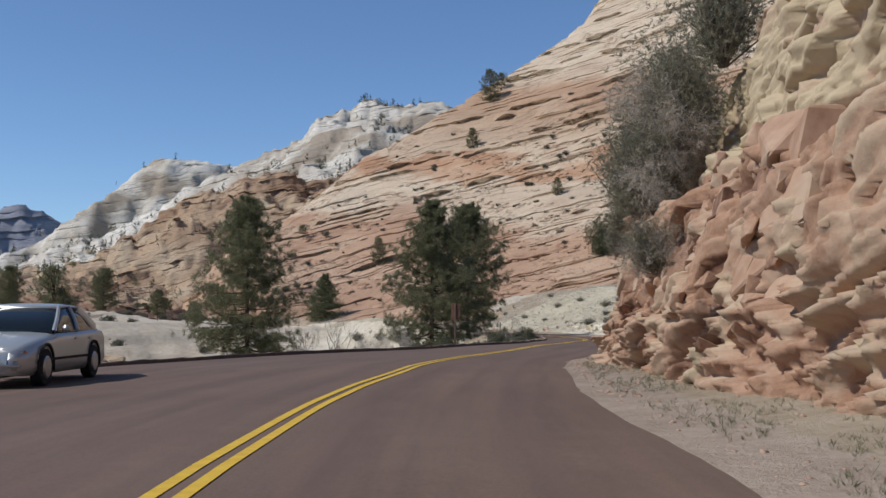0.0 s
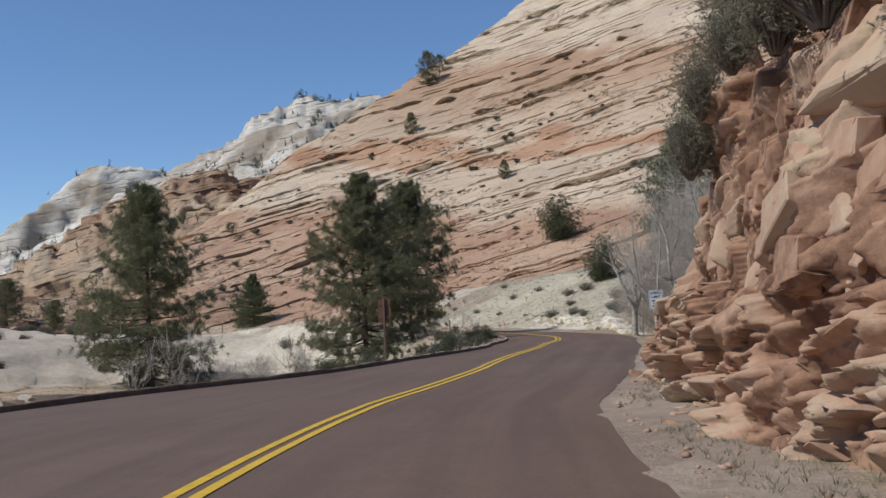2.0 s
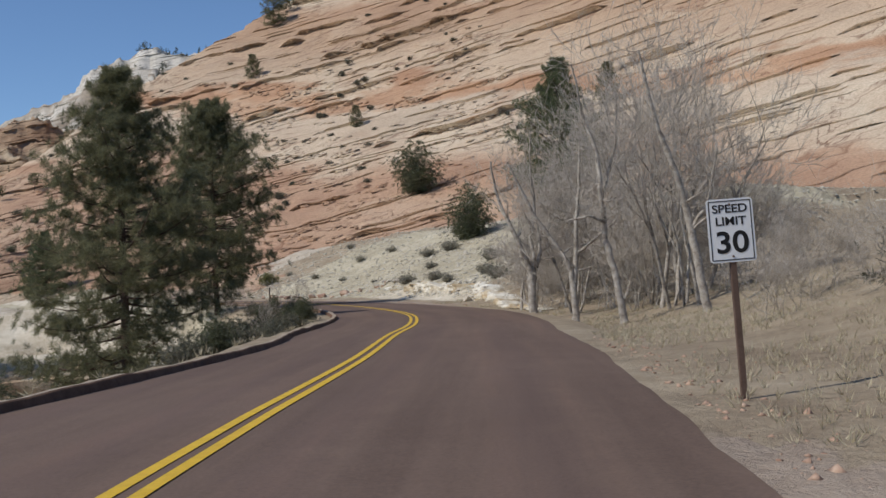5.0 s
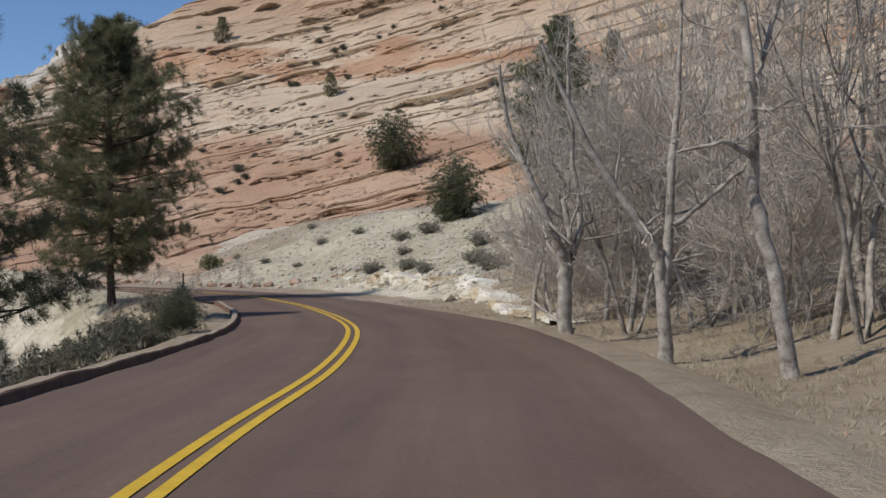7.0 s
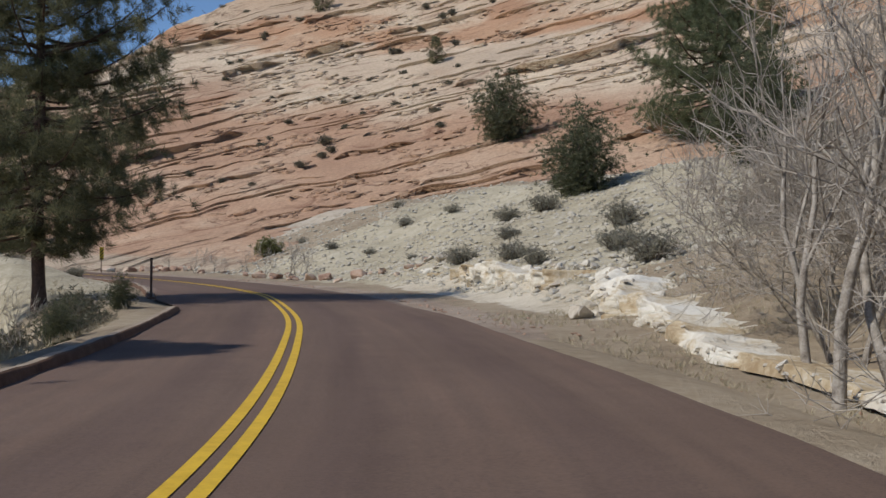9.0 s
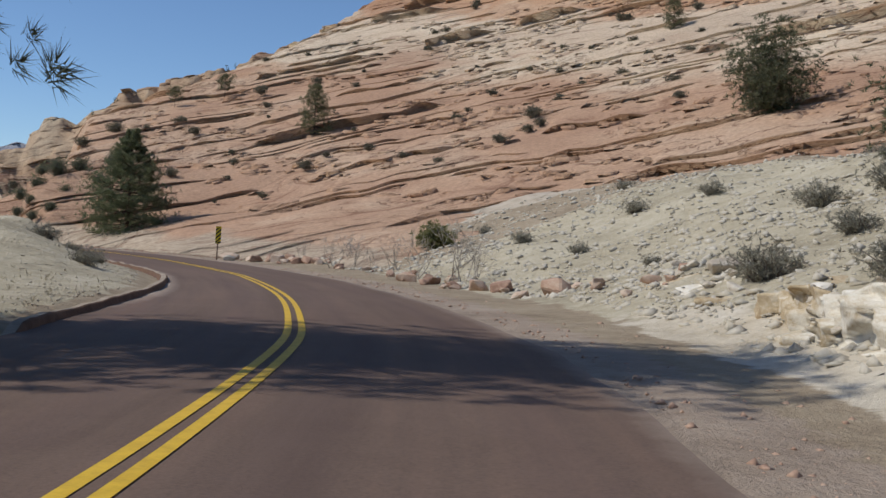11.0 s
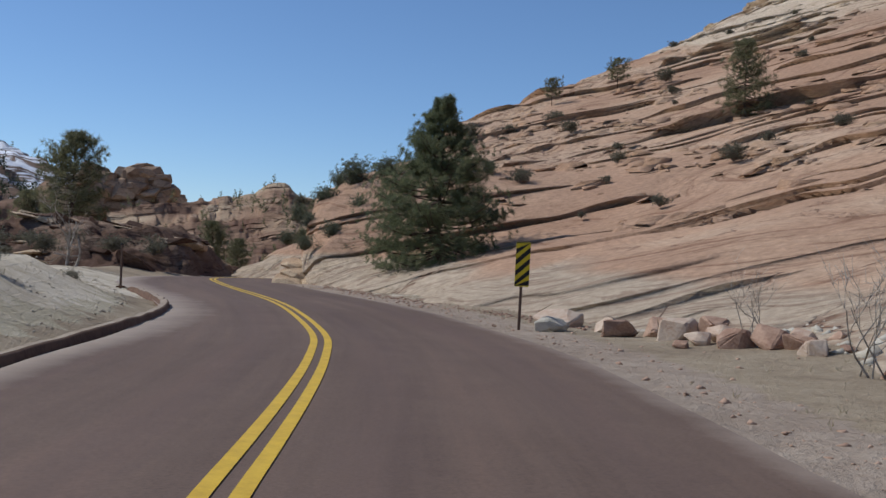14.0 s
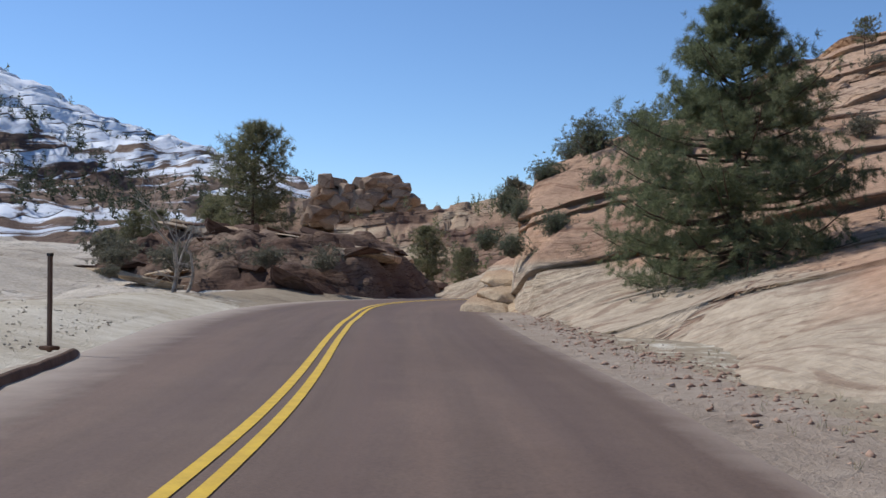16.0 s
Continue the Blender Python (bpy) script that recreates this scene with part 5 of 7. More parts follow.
# ---- woods too far to count ----
def far_woods(name, surf, n, seed, size, label, lo=0.12, hi=0.99, mat=None):
    P, U = surf
    rg = np.random.default_rng(seed)
    i, j = rg.integers(0, P.shape[0], n), rg.integers(0, P.shape[1], n)
    ok = (U[i, j] > lo) & (U[i, j] < hi)
    c = P[i[ok], j[ok]]
    keep = fbm(c[:, 0] / (size * 25), c[:, 1] / (size * 25), seed) > -0.1
    c = c[keep] + rg.normal(0, 1, (keep.sum(), 3)) * np.array([size, size, 0])
    s = size * rg.uniform(0.4, 1.3, len(c)) ** 1.3
    V, F, b = [], [], 0
    for k in range(6):
        out = 0.42 * (1 - k / 6.5)
        cc = c + np.stack([s * out * rg.normal(0, 0.7, len(c)), s * out * rg.normal(0, 0.7, len(c)), s * (0.12 + 0.30 * k)], 1)
        v, f = blades(rg, cc, np.tile([[0, 0, 0.35]], (len(c), 1)) + rg.normal(0, 0.3, (len(c), 3)), s * (0.28 + out), 9, 0.3, 1.3)
        V.append(v)
        F.append(f + b)
        b += len(v)
    put(name, raw_mesh(name, np.vstack(V), np.vstack(F), mat or M_needle), label=label, category="trees", kind="stuff")


far_woods("far_shrubs", R_white_dome, 2200, 101, 2.3, "dark shrubs and small pines dotted over the white dome", mat=M_fardark)
far_woods("far_shrubs", R_white_dome, 320, 102, 3.6, "dark pines along the white dome's crest", 0.94, 1.03, M_fardark)
far_woods("far_pines", R_white_cliff, 700, 103, 5.0, "dark line of pines on the cliff rim", 0.95, 1.06, M_fardark)
far_woods("far_shrubs", R_tan_slope, 1500, 104, 1.3, "shrubs scattered over the tan slope", mat=M_fardark)
far_woods("far_pines", R_tan_slope, 60, 105, 2.8, "little pines on the tan slope")
far_woods("far_pines", R_snowy_mountain, 5600, 106, 2.2, "dark conifer woods on the snowy mountain", 0.05, 0.8, M_fardark)
far_woods("far_pines", R_snowy_mountain, 260, 107, 2.4, "small conifers on the snowy crest", 0.9, 1.03)
far_woods("far_shrubs", R_red_knobs, 300, 108, 0.9, "dark shrubs on the red knobs")
far_woods("far_pines", R_red_saddle, 420, 109, 0.8, "pines and shrubs on the low red ridge", 0.05, 0.95)

# ---- rocks ----
def rock_mesh(seed, dims, n=22, mat=None, name="boulder"):
    """An angular sandstone block: hull of jittered points, edges knocked off."""
    rg = random.Random(seed)
    bm = bmesh.new()
    for i in range(n):
        v = Vector((rg.gauss(0, 1), rg.gauss(0, 1), rg.gauss(0, 1))).normalized()
        m = max(abs(v.x), abs(v.y), abs(v.z))
        v = v.lerp(v / m, 0.78)
        bm.verts.new((v.x * dims[0] * 0.5, v.y * dims[1] * 0.5, v.z * dims[2] * 0.5))
    res = bmesh.ops.convex_hull(bm, input=bm.verts)
    bmesh.ops.delete(bm, geom=[g for g in res["geom_interior"] + res["geom_unused"] if isinstance(g, bmesh.types.BMVert)], context="VERTS")
    bmesh.ops.bevel(bm, geom=list(bm.edges), offset=0.05 * min(dims), segments=1, affect="EDGES")
    bmesh.ops.subdivide_edges(bm, edges=list(bm.edges), cuts=1)
    for v in bm.verts:
        k = noise.noise(v.co * (2.5 / max(dims)) + Vector((seed, 0, 0))) * 0.05 * max(dims)
        v.co += v.co.normalized() * k
    me = bpy.data.meshes.new(name)
    bm.to_mesh(me)
    bm.free()
    me.materials.append(mat)
    return me


PINKS = [rock_mesh(200 + k, (1.0, 0.75 + 0.06 * k, 0.7), 12 + k % 3, M_pinkrock) for k in range(7)]
PALES = [rock_mesh(220 + k, (1.0, 0.8, 0.6), 18, M_talusrock, "stone") for k in range(5)]
M_chalk = simple("chalky_stone", [(0.3, (0.46, 0.39, 0.30)), (0.55, (0.64, 0.58, 0.48)), (0.75, (0.74, 0.69, 0.60))], 3, 0.95, 0.7, 0.06, per_object=0.4)
CHALKS = [rock_mesh(230 + k, (1.0, 0.8, 0.65), 13, M_chalk, "stone") for k in range(5)]
rb = random.Random(11)


def boulder(x, y, s, mats=PINKS, label="angular pink sandstone boulder at the road's edge", group="boulders along the road", sz=1.0, on=None, name="boulder", sink=0.12):
    z = (on or solid_z)(x, y)
    m = Matrix.LocRotScale((x, y, z + 0.3 * s * sz - sink * s), Euler((rb.uniform(-0.2, 0.2), rb.uniform(-0.2, 0.2), rb.uniform(0, 6))), (s * rb.uniform(0.85, 1.2), s * rb.uniform(0.85, 1.15), s * sz))
    return put(name, mats[rb.randrange(len(mats))], None, m, label, "rock", group)


# bank of boulders from the talus to the striped marker
for x, y, s in ((14.8, 136.3, 1.7), (13.7, 137.6, 0.9), (13.0, 139.6, 1.3), (12.2, 140.6, 1.1), (12.9, 141.6, 0.9), (11.2, 142.3, 0.8), (10.2, 144.8, 1.1), (9.0, 146.6, 1.2), (9.6, 147.6, 0.9), (8.0, 148.6, 0.8),
                (6.2, 153.2, 0.6), (4.4, 155.6, 0.8), (3.0, 157.4, 0.7), (1.6, 158.6, 1.0), (0.2, 160.0, 1.3), (-1.0, 160.4, 1.1), (-1.7, 161.9, 1.0), (0.9, 159.0, 0.7), (-0.3, 160.9, 1.2), (0.7, 159.9, 1.3), (1.2, 159.5, 0.9), (2.2, 158.5, 1.1), (2.7, 158.2, 0.8), (15.9, 133.8, 0.9), (17.0, 131.5, 0.7), (16.4, 130.6, 0.5)):
    boulder(x, y, s * 0.68, sz=0.9)
    for j in range(2 if y < 152 else 1):
        boulder(x + rb.uniform(-0.3, 1.1), y + rb.uniform(-0.9, 0.9), s * rb.uniform(0.25, 0.55), sz=0.9, label="broken sandstone block in the roadside bank", group="blocks along the road")
boulder(-2.75, 161.1, 0.75, PALES, "white rounded boulder beside the striped marker", sz=0.9)
boulder(-3.2, 162.7, 1.05, PINKS, "brown sandstone boulder behind the striped marker", sz=0.75)
for k in range(70):
    y = rb.uniform(104, 134)
    x = np.interp(y, [104, 112, 118, 127, 134], [19.2, 19.8, 19.6, 18.7, 16.9]) + rb.uniform(-0.3, 1.6)
    boulder(x, y, rb.uniform(0.12, 0.42) * (1.8 if k % 9 == 0 else 1), CHALKS, "chalky white rock in the cut bank", "white rocks of the cut bank")


# loose talus stones, too many to count
def stones(name, n, seed, size, where, mat, label):
    rg = np.random.default_rng(seed)
    x, y = where(rg, n)
    z = np.maximum(land(x, y)[0], hill_face(x, y) - 50)
    base = np.array([(1, 0, 0), (-1, 0, 0), (0, 1, 0), (0, -1, 0), (0, 0, 0.8), (0, 0, -0.8)], float)
    fc = np.array([(0, 2, 4), (2, 1, 4), (1, 3, 4), (3, 0, 4), (2, 0, 5), (1, 2, 5), (3, 1, 5), (0, 3, 5)])
    s = size * (0.16 + 0.84 * rg.uniform(0.0, 1.0, n) ** 6.0)
    v = base[None] * rg.uniform(0.6, 1.3, (n, 6, 1)) + rg.normal(0, 0.2, (n, 6, 3))
    th = rg.uniform(0, 6.28, n)
    c, sn = np.cos(th)[:, None], np.sin(th)[:, None]
    v = np.stack([v[..., 0] * c - v[..., 1] * sn, v[..., 0] * sn + v[..., 1] * c, v[..., 2] * 0.7], -1) * s[:, None, None]
    v = v + np.stack([x, y, z], 1)[:, None]
    f = (fc[None] + 6 * np.arange(n)[:, None, None]).reshape(-1, 3)
    put(name, raw_mesh(name, v.reshape(-1, 3), f, mat, False), label=label, category="stones", kind="stuff")


def beside(t, off):
    sx, sy = np.interp(t, CENTRE[:, 1], CSIDE[:, 0]), np.interp(t, CENTRE[:, 1], CSIDE[:, 1])
    return np.interp(t, CENTRE[:, 1], CENTRE[:, 0]) + sx * off, t + sy * off


def on_talus(rg, n):
    t = rg.uniform(106, 156, n)
    off = RIGHT_EDGE(t) + np.interp(t, [100, 115, 125, 150, 156], [3.3, 3.1, 3.4, 3.7, 3.8]) + rg.uniform(0, 1, n) ** 1.3 * 34
    return beside(t, off)


def on_shoulder(rg, n):
    t = rg.uniform(4, 178, n)
    off = RIGHT_EDGE(t) + 0.25 + rg.exponential(0.7, n)
    return beside(t, off)


def on_left(rg, n):
    t = rg.uniform(60, 172, n)
    off = LEFT_EDGE(t) - 1.2 - rg.exponential(6, n)
    return beside(t, off)


stones("talus_stones", 32000, 131, 0.23, on_talus, M_talusrock, "loose pale stones covering the talus slope")
stones("roadside_gravel", 5000, 133, 0.07, on_shoulder, M_pinkrock, "loose gravel and chips along the shoulder")


def by_post(rg, n):
    t = rg.uniform(116, 178, n)
    off = LEFT_EDGE(t) - 0.7 - rg.exponential(1.6, n)
    return beside(t, off)


stones("verge_rubble", 7000, 137, 0.055, by_post, M_chalk, "pale sandy rubble beside the roadside post")
stones("gully_stones", 2400, 135, 0.07, on_left, M_talusrock, "pale stones on the bank inside the bend")


def by_slab(rg, n):
    t = rg.uniform(158, 184, n)
    off = 5.0 + np.interp(t, [158, 165, 172, 184], [1.3, 0.2, 0.1, 0.2]) + rg.normal(0, 0.3, n)
    return beside(t, off)


stones("slab_rubble", 2600, 143, 0.085, by_slab, M_pinkrock, "broken chips along the foot of the bare slab")


# flakes and broken plates that lie along the hill's ledges
def flakes(n, seed, size):
    rg = np.random.default_rng(seed)
    x, y = rg.uniform(-40, 55, n), rg.uniform(168, 285, n)
    keep = (fbm(x / 7, y / 2.2 + 0.35 * x, seed, 3) > 0.05) & (road_coords(x, y)[0] > 9)
    x, y = x[keep], y[keep]
    n = len(x)
    z = hill_face(x, y) + 0.9 * fbm(x / 34, y / 34, 31, 3) + 0.45 * fbm(x / 8, y / 8, 37, 3)
    base = np.array([(1, 0.7, 0), (-1, 0.6, 0), (-0.9, -0.7, 0), (1, -0.6, 0), (0.8, 0.5, 1), (-0.8, 0.5, 1), (-0.7, -0.6, 1), (0.8, -0.5, 1)], float)
    quads = np.array([(4, 5, 6, 7), (0, 1, 5, 4), (1, 2, 6, 5), (2, 3, 7, 6), (3, 0, 4, 7)])
    v = base[None] + rg.normal(0, 0.22, (n, 8, 3))
    s = size * rg.uniform(0.25, 1.0, n) ** 2
    th = rg.normal(0.2, 0.5, n)
    c, sn = np.cos(th)[:, None], np.sin(th)[:, None]
    v = np.stack([(v[..., 0] * c - v[..., 1] * sn) * 1.5, v[..., 0] * sn + v[..., 1] * c, v[..., 2] * 0.55 - 0.1 + 0.2 * v[..., 0]], -1) * s[:, None, None]
    v = v + np.stack([x, y, z], 1)[:, None]
    f = (quads[None] + 8 * np.arange(n)[:, None, None]).reshape(-1, 4)
    put("ledge_flakes", raw_mesh("ledge_flakes", v.reshape(-1, 3), f, M_hill, False), label="broken sandstone plates lying along the ledges", category="stones", kind="stuff")


flakes(9000, 139, 0.6)


# ---- the roadside cliff ----
def cells(u, v, seed, gap_u, gap_v):
    """Nearest jittered cell: its hash numbers, offset from its middle and closeness to its border."""
    uu, vv = u / gap_u, v / gap_v
    iu, iv = np.floor(uu), np.floor(vv)
    best = np.full(u.shape, 9.0)
    second = best.copy()
    out = [np.zeros(u.shape) for _ in range(5)]
    for a in (-1, 0, 1):
        for b in (-1, 0, 1):
            cu, cv = iu + a, iv + b
            du, dv = uu - cu - rnd(cu, cv, seed), vv - cv - rnd(cu, cv, seed + 1)
            r = np.hypot(du, dv)
            near = r < best
            second = np.where(near, best, np.minimum(second, r))
            vals = (rnd(cu, cv, seed + 2), rnd(cu, cv, seed + 3) - 0.5, rnd(cu, cv, seed + 4) - 0.5, du, dv)
            out = [np.where(near, w, o) for w, o in zip(vals, out)]
            best = np.where(near, r, best)
    return (*out, second - best)


def cliff_material():
    m, n, l, b = mat_new("orange_road_cut")
    tc = n.new("ShaderNodeTexCoord")
    at = n.new("ShaderNodeAttribute")
    at.attribute_name = "tone"
    n1, n2 = noise_node(n, l, tc.outputs["Object"], 0.5, 5), noise_node(n, l, tc.outputs["Object"], 5, 6, 0.7)
    f = math_node(n, l, "ADD", math_node(n, l, "ADD", math_node(n, l, "MULTIPLY", n1.outputs["Fac"], 0.6), math_node(n, l, "MULTIPLY", n2.outputs["Fac"], 0.4)), math_node(n, l, "MULTIPLY", at.outputs["Fac"], 0.32))
    r = ramp_node(n, [(0.26, (0.17, 0.092, 0.06)), (0.40, (0.32, 0.185, 0.115)), (0.50, (0.40, 0.25, 0.165)), (0.60, (0.44, 0.315, 0.215)), (0.76, (0.47, 0.375, 0.245))])
    l.new(f, r.inputs["Fac"])
    l.new(r.outputs["Color"], b.inputs["Base Color"])
    b.inputs["Roughness"].default_value, b.inputs["Specular IOR Level"].default_value = 0.93, 0.15
    bump_node(n, l, n2.outputs["Fac"], 0.6, 0.04, b)
    return m


M_cliff_face = cliff_material()


def block_mesh(seed):
    """A jointed block: a box with its corners pulled about and its edges chipped."""
    rg = random.Random(seed)
    bm = bmesh.new()
    bmesh.ops.create_cube(bm, size=1)
    top = rg.uniform(0.55, 0.95)
    for v in bm.verts:
        k = top if v.co.z > 0 else 1.0
        v.co = Vector((v.co.x * k + rg.uniform(-0.14, 0.14), v.co.y * 0.8 + rg.uniform(-0.14, 0.14), v.co.z * 0.55 + rg.uniform(-0.10, 0.10)))
    bmesh.ops.bevel(bm, geom=list(bm.edges), offset=0.07, segments=1, affect="EDGES")
    for v in bm.verts:
        v.co += Vector((rg.uniform(-1, 1), rg.uniform(-1, 1), rg.uniform(-1, 1))) * 0.03
    me = bpy.data.meshes.new("block")
    bm.to_mesh(me)
    bm.free()
    me.materials.append(M_cliff)
    return me


def hull_block(seed, dims, n):
    """A sharp-edged block: the hull of a few points near the faces of a box."""
    rg = random.Random(seed)
    bm = bmesh.new()
    for k in range(n):
        v = Vector((rg.uniform(-1, 1), rg.uniform(-1, 1), rg.uniform(-1, 1)))
        v = v / max(abs(v.x), abs(v.y), abs(v.z))
        bm.verts.new((v.x * dims[0] * 0.5, v.y * dims[1] * 0.5, v.z * dims[2] * 0.5))
    res = bmesh.ops.convex_hull(bm, input=bm.verts)
    bmesh.ops.delete(bm, geom=list({g for g in res["geom_interior"] + res["geom_unused"] if isinstance(g, bmesh.types.BMVert)}), context="VERTS")
    bmesh.ops.bevel(bm, geom=list(bm.edges), offset=0.02, segments=1, affect="EDGES")
    me = bpy.data.meshes.new("block")
    bm.to_mesh(me)
    bm.free()
    me.materials.append(M_cliff)
    return me


CLIFF_Y = [-14, 5, 14, 19, 22.5, 25.5, 28, 30, 31, 34, 37, 39.5, 40.7, 42, 43, 44, 45.5]
CLIFF_D = [7.8, 6.7, 6.15, 5.7, 5.3, 5.05, 4.95, 4.65, 4.6, 4.85, 4.95, 4.85, 4.5, 4.1, 4.05, 4.8, 7.4]


def cliff():
    yy = np.arange(-14, 45.5, 0.075)
    base_d = np.interp(yy, CLIFF_Y, CLIFF_D)
    k = np.searchsorted(CENTRE[:, 1], yy)
    line = np.stack([np.interp(yy, CENTRE[:, 1], CENTRE[:, 0]), yy], 1) + CSIDE[k] * base_d[:, None]
    side = CSIDE[k]
    tall = np.interp(yy, [-14, 15, 22, 27, 30, 33, 35, 36, 36.8, 37.6, 38.6, 40, 41.5, 43, 44, 45.5], [11, 11, 9.5, 7.8, 6.4, 5.5, 4.9, 4.5, 4.1, 3.5, 2.9, 2.2, 1.65, 1.25, 0.8, 0.1])
    v = np.concatenate([np.linspace(0, 1, 170), 1 + np.linspace(0.02, 1, 30)])
    Yg, V = np.meshgrid(yy, v, indexing="ij")
    T = tall[:, None] * np.ones_like(V)
    h = np.where(V <= 1, V * T, T + (V - 1) * 3.0)
    ledge = np.interp(Yg, [20, 26, 30, 33, 36], [3.9, 3.55, 3.7, 4.4, 4.6]) + 0.25 * fbm(Yg / 1.7, Yg * 0 + 2.0, 73, 2)
    lean = np.interp(Yg, [33, 36, 38, 40.5], [0.24, 0.10, 0.10, 0.24]) * np.minimum(h, T) + 0.95 * step(0.0, 0.55, h - ledge)
    back = np.where(V <= 1, lean, lean + (V - 1) * 16)
    wob = 0.05 * fbm(Yg / 0.8, h / 0.8, 75, 2)
    u = Yg + 0.35 * h + wob
    w = h + 0.20 * Yg + 0.5 * fbm(Yg / 4, h / 4, 77, 2) + wob
    tone, push = np.zeros_like(h), np.zeros_like(h)
    # massive slabs with flat, tilted faces and narrow open joints
    for seed, gu, gv, amp in ((301, 3.0, 1.7, 0.50), (305, 1.25, 0.8, 0.24), (307, 0.55, 0.36, 0.11)):
        c0, t1, t2, du, dv, edge = cells(u, w, seed, gu, gv)
        push += amp * (1.25 * (c0 - 0.5) + 1.5 * t1 * du + 1.2 * t2 * dv + 0.30 * dv) - 0.45 * amp * (1 - step(0.0, 0.06, edge)) * (c0 > 0.25)
        tone += 0.55 * (c0 - 0.5)
    # thin broken beds below, which jut and overhang
    low = 1 - step(1.35, 2.0, h + 0.35 * fbm(Yg / 1.5, h * 0 + 5, 76, 2))
    c0, t1, t2, du, dv, edge = cells(u * 0.8, w, 309, 1.1, 0.26)
    c1, s1, s2, eu, ev, edge1 = cells(u, w, 313, 0.5, 0.17)
    beds = 0.46 * (c0 - 0.5) + 0.25 * t1 * du + 0.22 * dv + 0.16 * (c1 - 0.5) + 0.06 * ev - 0.08 * (1 - step(0, 0.10, edge))
    push = push * (1 - 0.5 * low) + beds * (0.12 + 0.88 * low)
    tone += low * 0.30 * (c0 - 0.4)
    # an upper, yellower bed lies on the orange one
    tone += 0.85 * step(3.6, 4.6, h - 0.04 * (30 - Yg) + 0.5 * fbm(Yg / 3, h / 3, 83)) * (1 - step(30, 33, Yg)) - 0.12
    push *= np.where(V <= 1, 0.5 + 0.5 * step(0, 0.10, V), 0.8) * np.clip(0.25 + T / 3.5, 0.4, 1.0)
    off = back - push - 0.15 * np.exp(-h / 0.2)
    x, y = line[:, None, 0] + side[:, None, 0] * off, line[:, None, 1] + side[:, None, 1] * off
    z = ROAD_Z(yy)[:, None] - 0.25 + h + np.where(V > 1, push * 0.6, 0)
    root = put("rock_cliff", raw_mesh("rock_cliff", np.stack([x, y, z], -1).reshape(-1, 3), grid_faces(*x.shape)[:, ::-1], M_cliff_face, False, {"tone": tone}), label="crumbling orange sandstone road cut with cracked slabs", category="cliff", kind="structure")
    # jointed slabs and broken plates that stand proud of the face
    slabs = [hull_block(400 + k, (1.0, 0.5, 0.78), 17) for k in range(10)]
    plates = [hull_block(440 + k, (1.0, 0.7, 0.26), 14) for k in range(10)]
    rc = random.Random(17)
    spots = []
    for yb in np.arange(17.5, 43, 0.62):
        t = float(np.interp(yb, yy, tall))
        for hb in np.arange(1.7, min(t, 4.9), 0.56):
            spots.append((yb + rc.uniform(-0.3, 0.3), hb + rc.uniform(-0.25, 0.25), True))
        for hb in np.arange(0.05, min(t, 1.75), 0.2):
            if rc.random() < 0.55:
                spots.append((yb + rc.uniform(-0.35, 0.35), hb + rc.uniform(-0.08, 0.08), False))
    rc.shuffle(spots)
    for yb, hb, big in spots[:320]:
        i = int(np.clip(np.searchsorted(yy, yb), 0, len(yy) - 1))
        j = int(np.clip(np.searchsorted(h[i, :170], hb), 0, 169))
        p = Vector((x[i, j], y[i, j], z[i, j]))
        s = rc.uniform(0.4, 0.8) * (1.9 if rc.random() < 0.22 else 1.0) if big else rc.uniform(0.3, 0.7)
        yaw = math.atan2(side[i, 1], side[i, 0]) + math.pi / 2
        p += Vector((side[i, 0], side[i, 1], 0)) * (0.22 if big else 0.26) * s
        m = Matrix.LocRotScale(p, Euler((rc.gauss(0.22, 0.09), rc.gauss(0.20, 0.10), yaw + rc.gauss(0, 0.13))), (s * rc.uniform(0.9, 1.5), s, s * rc.uniform(0.8, 1.3)))
        put("block", (slabs if big else plates)[rc.randrange(10)], root, m)


cliff()

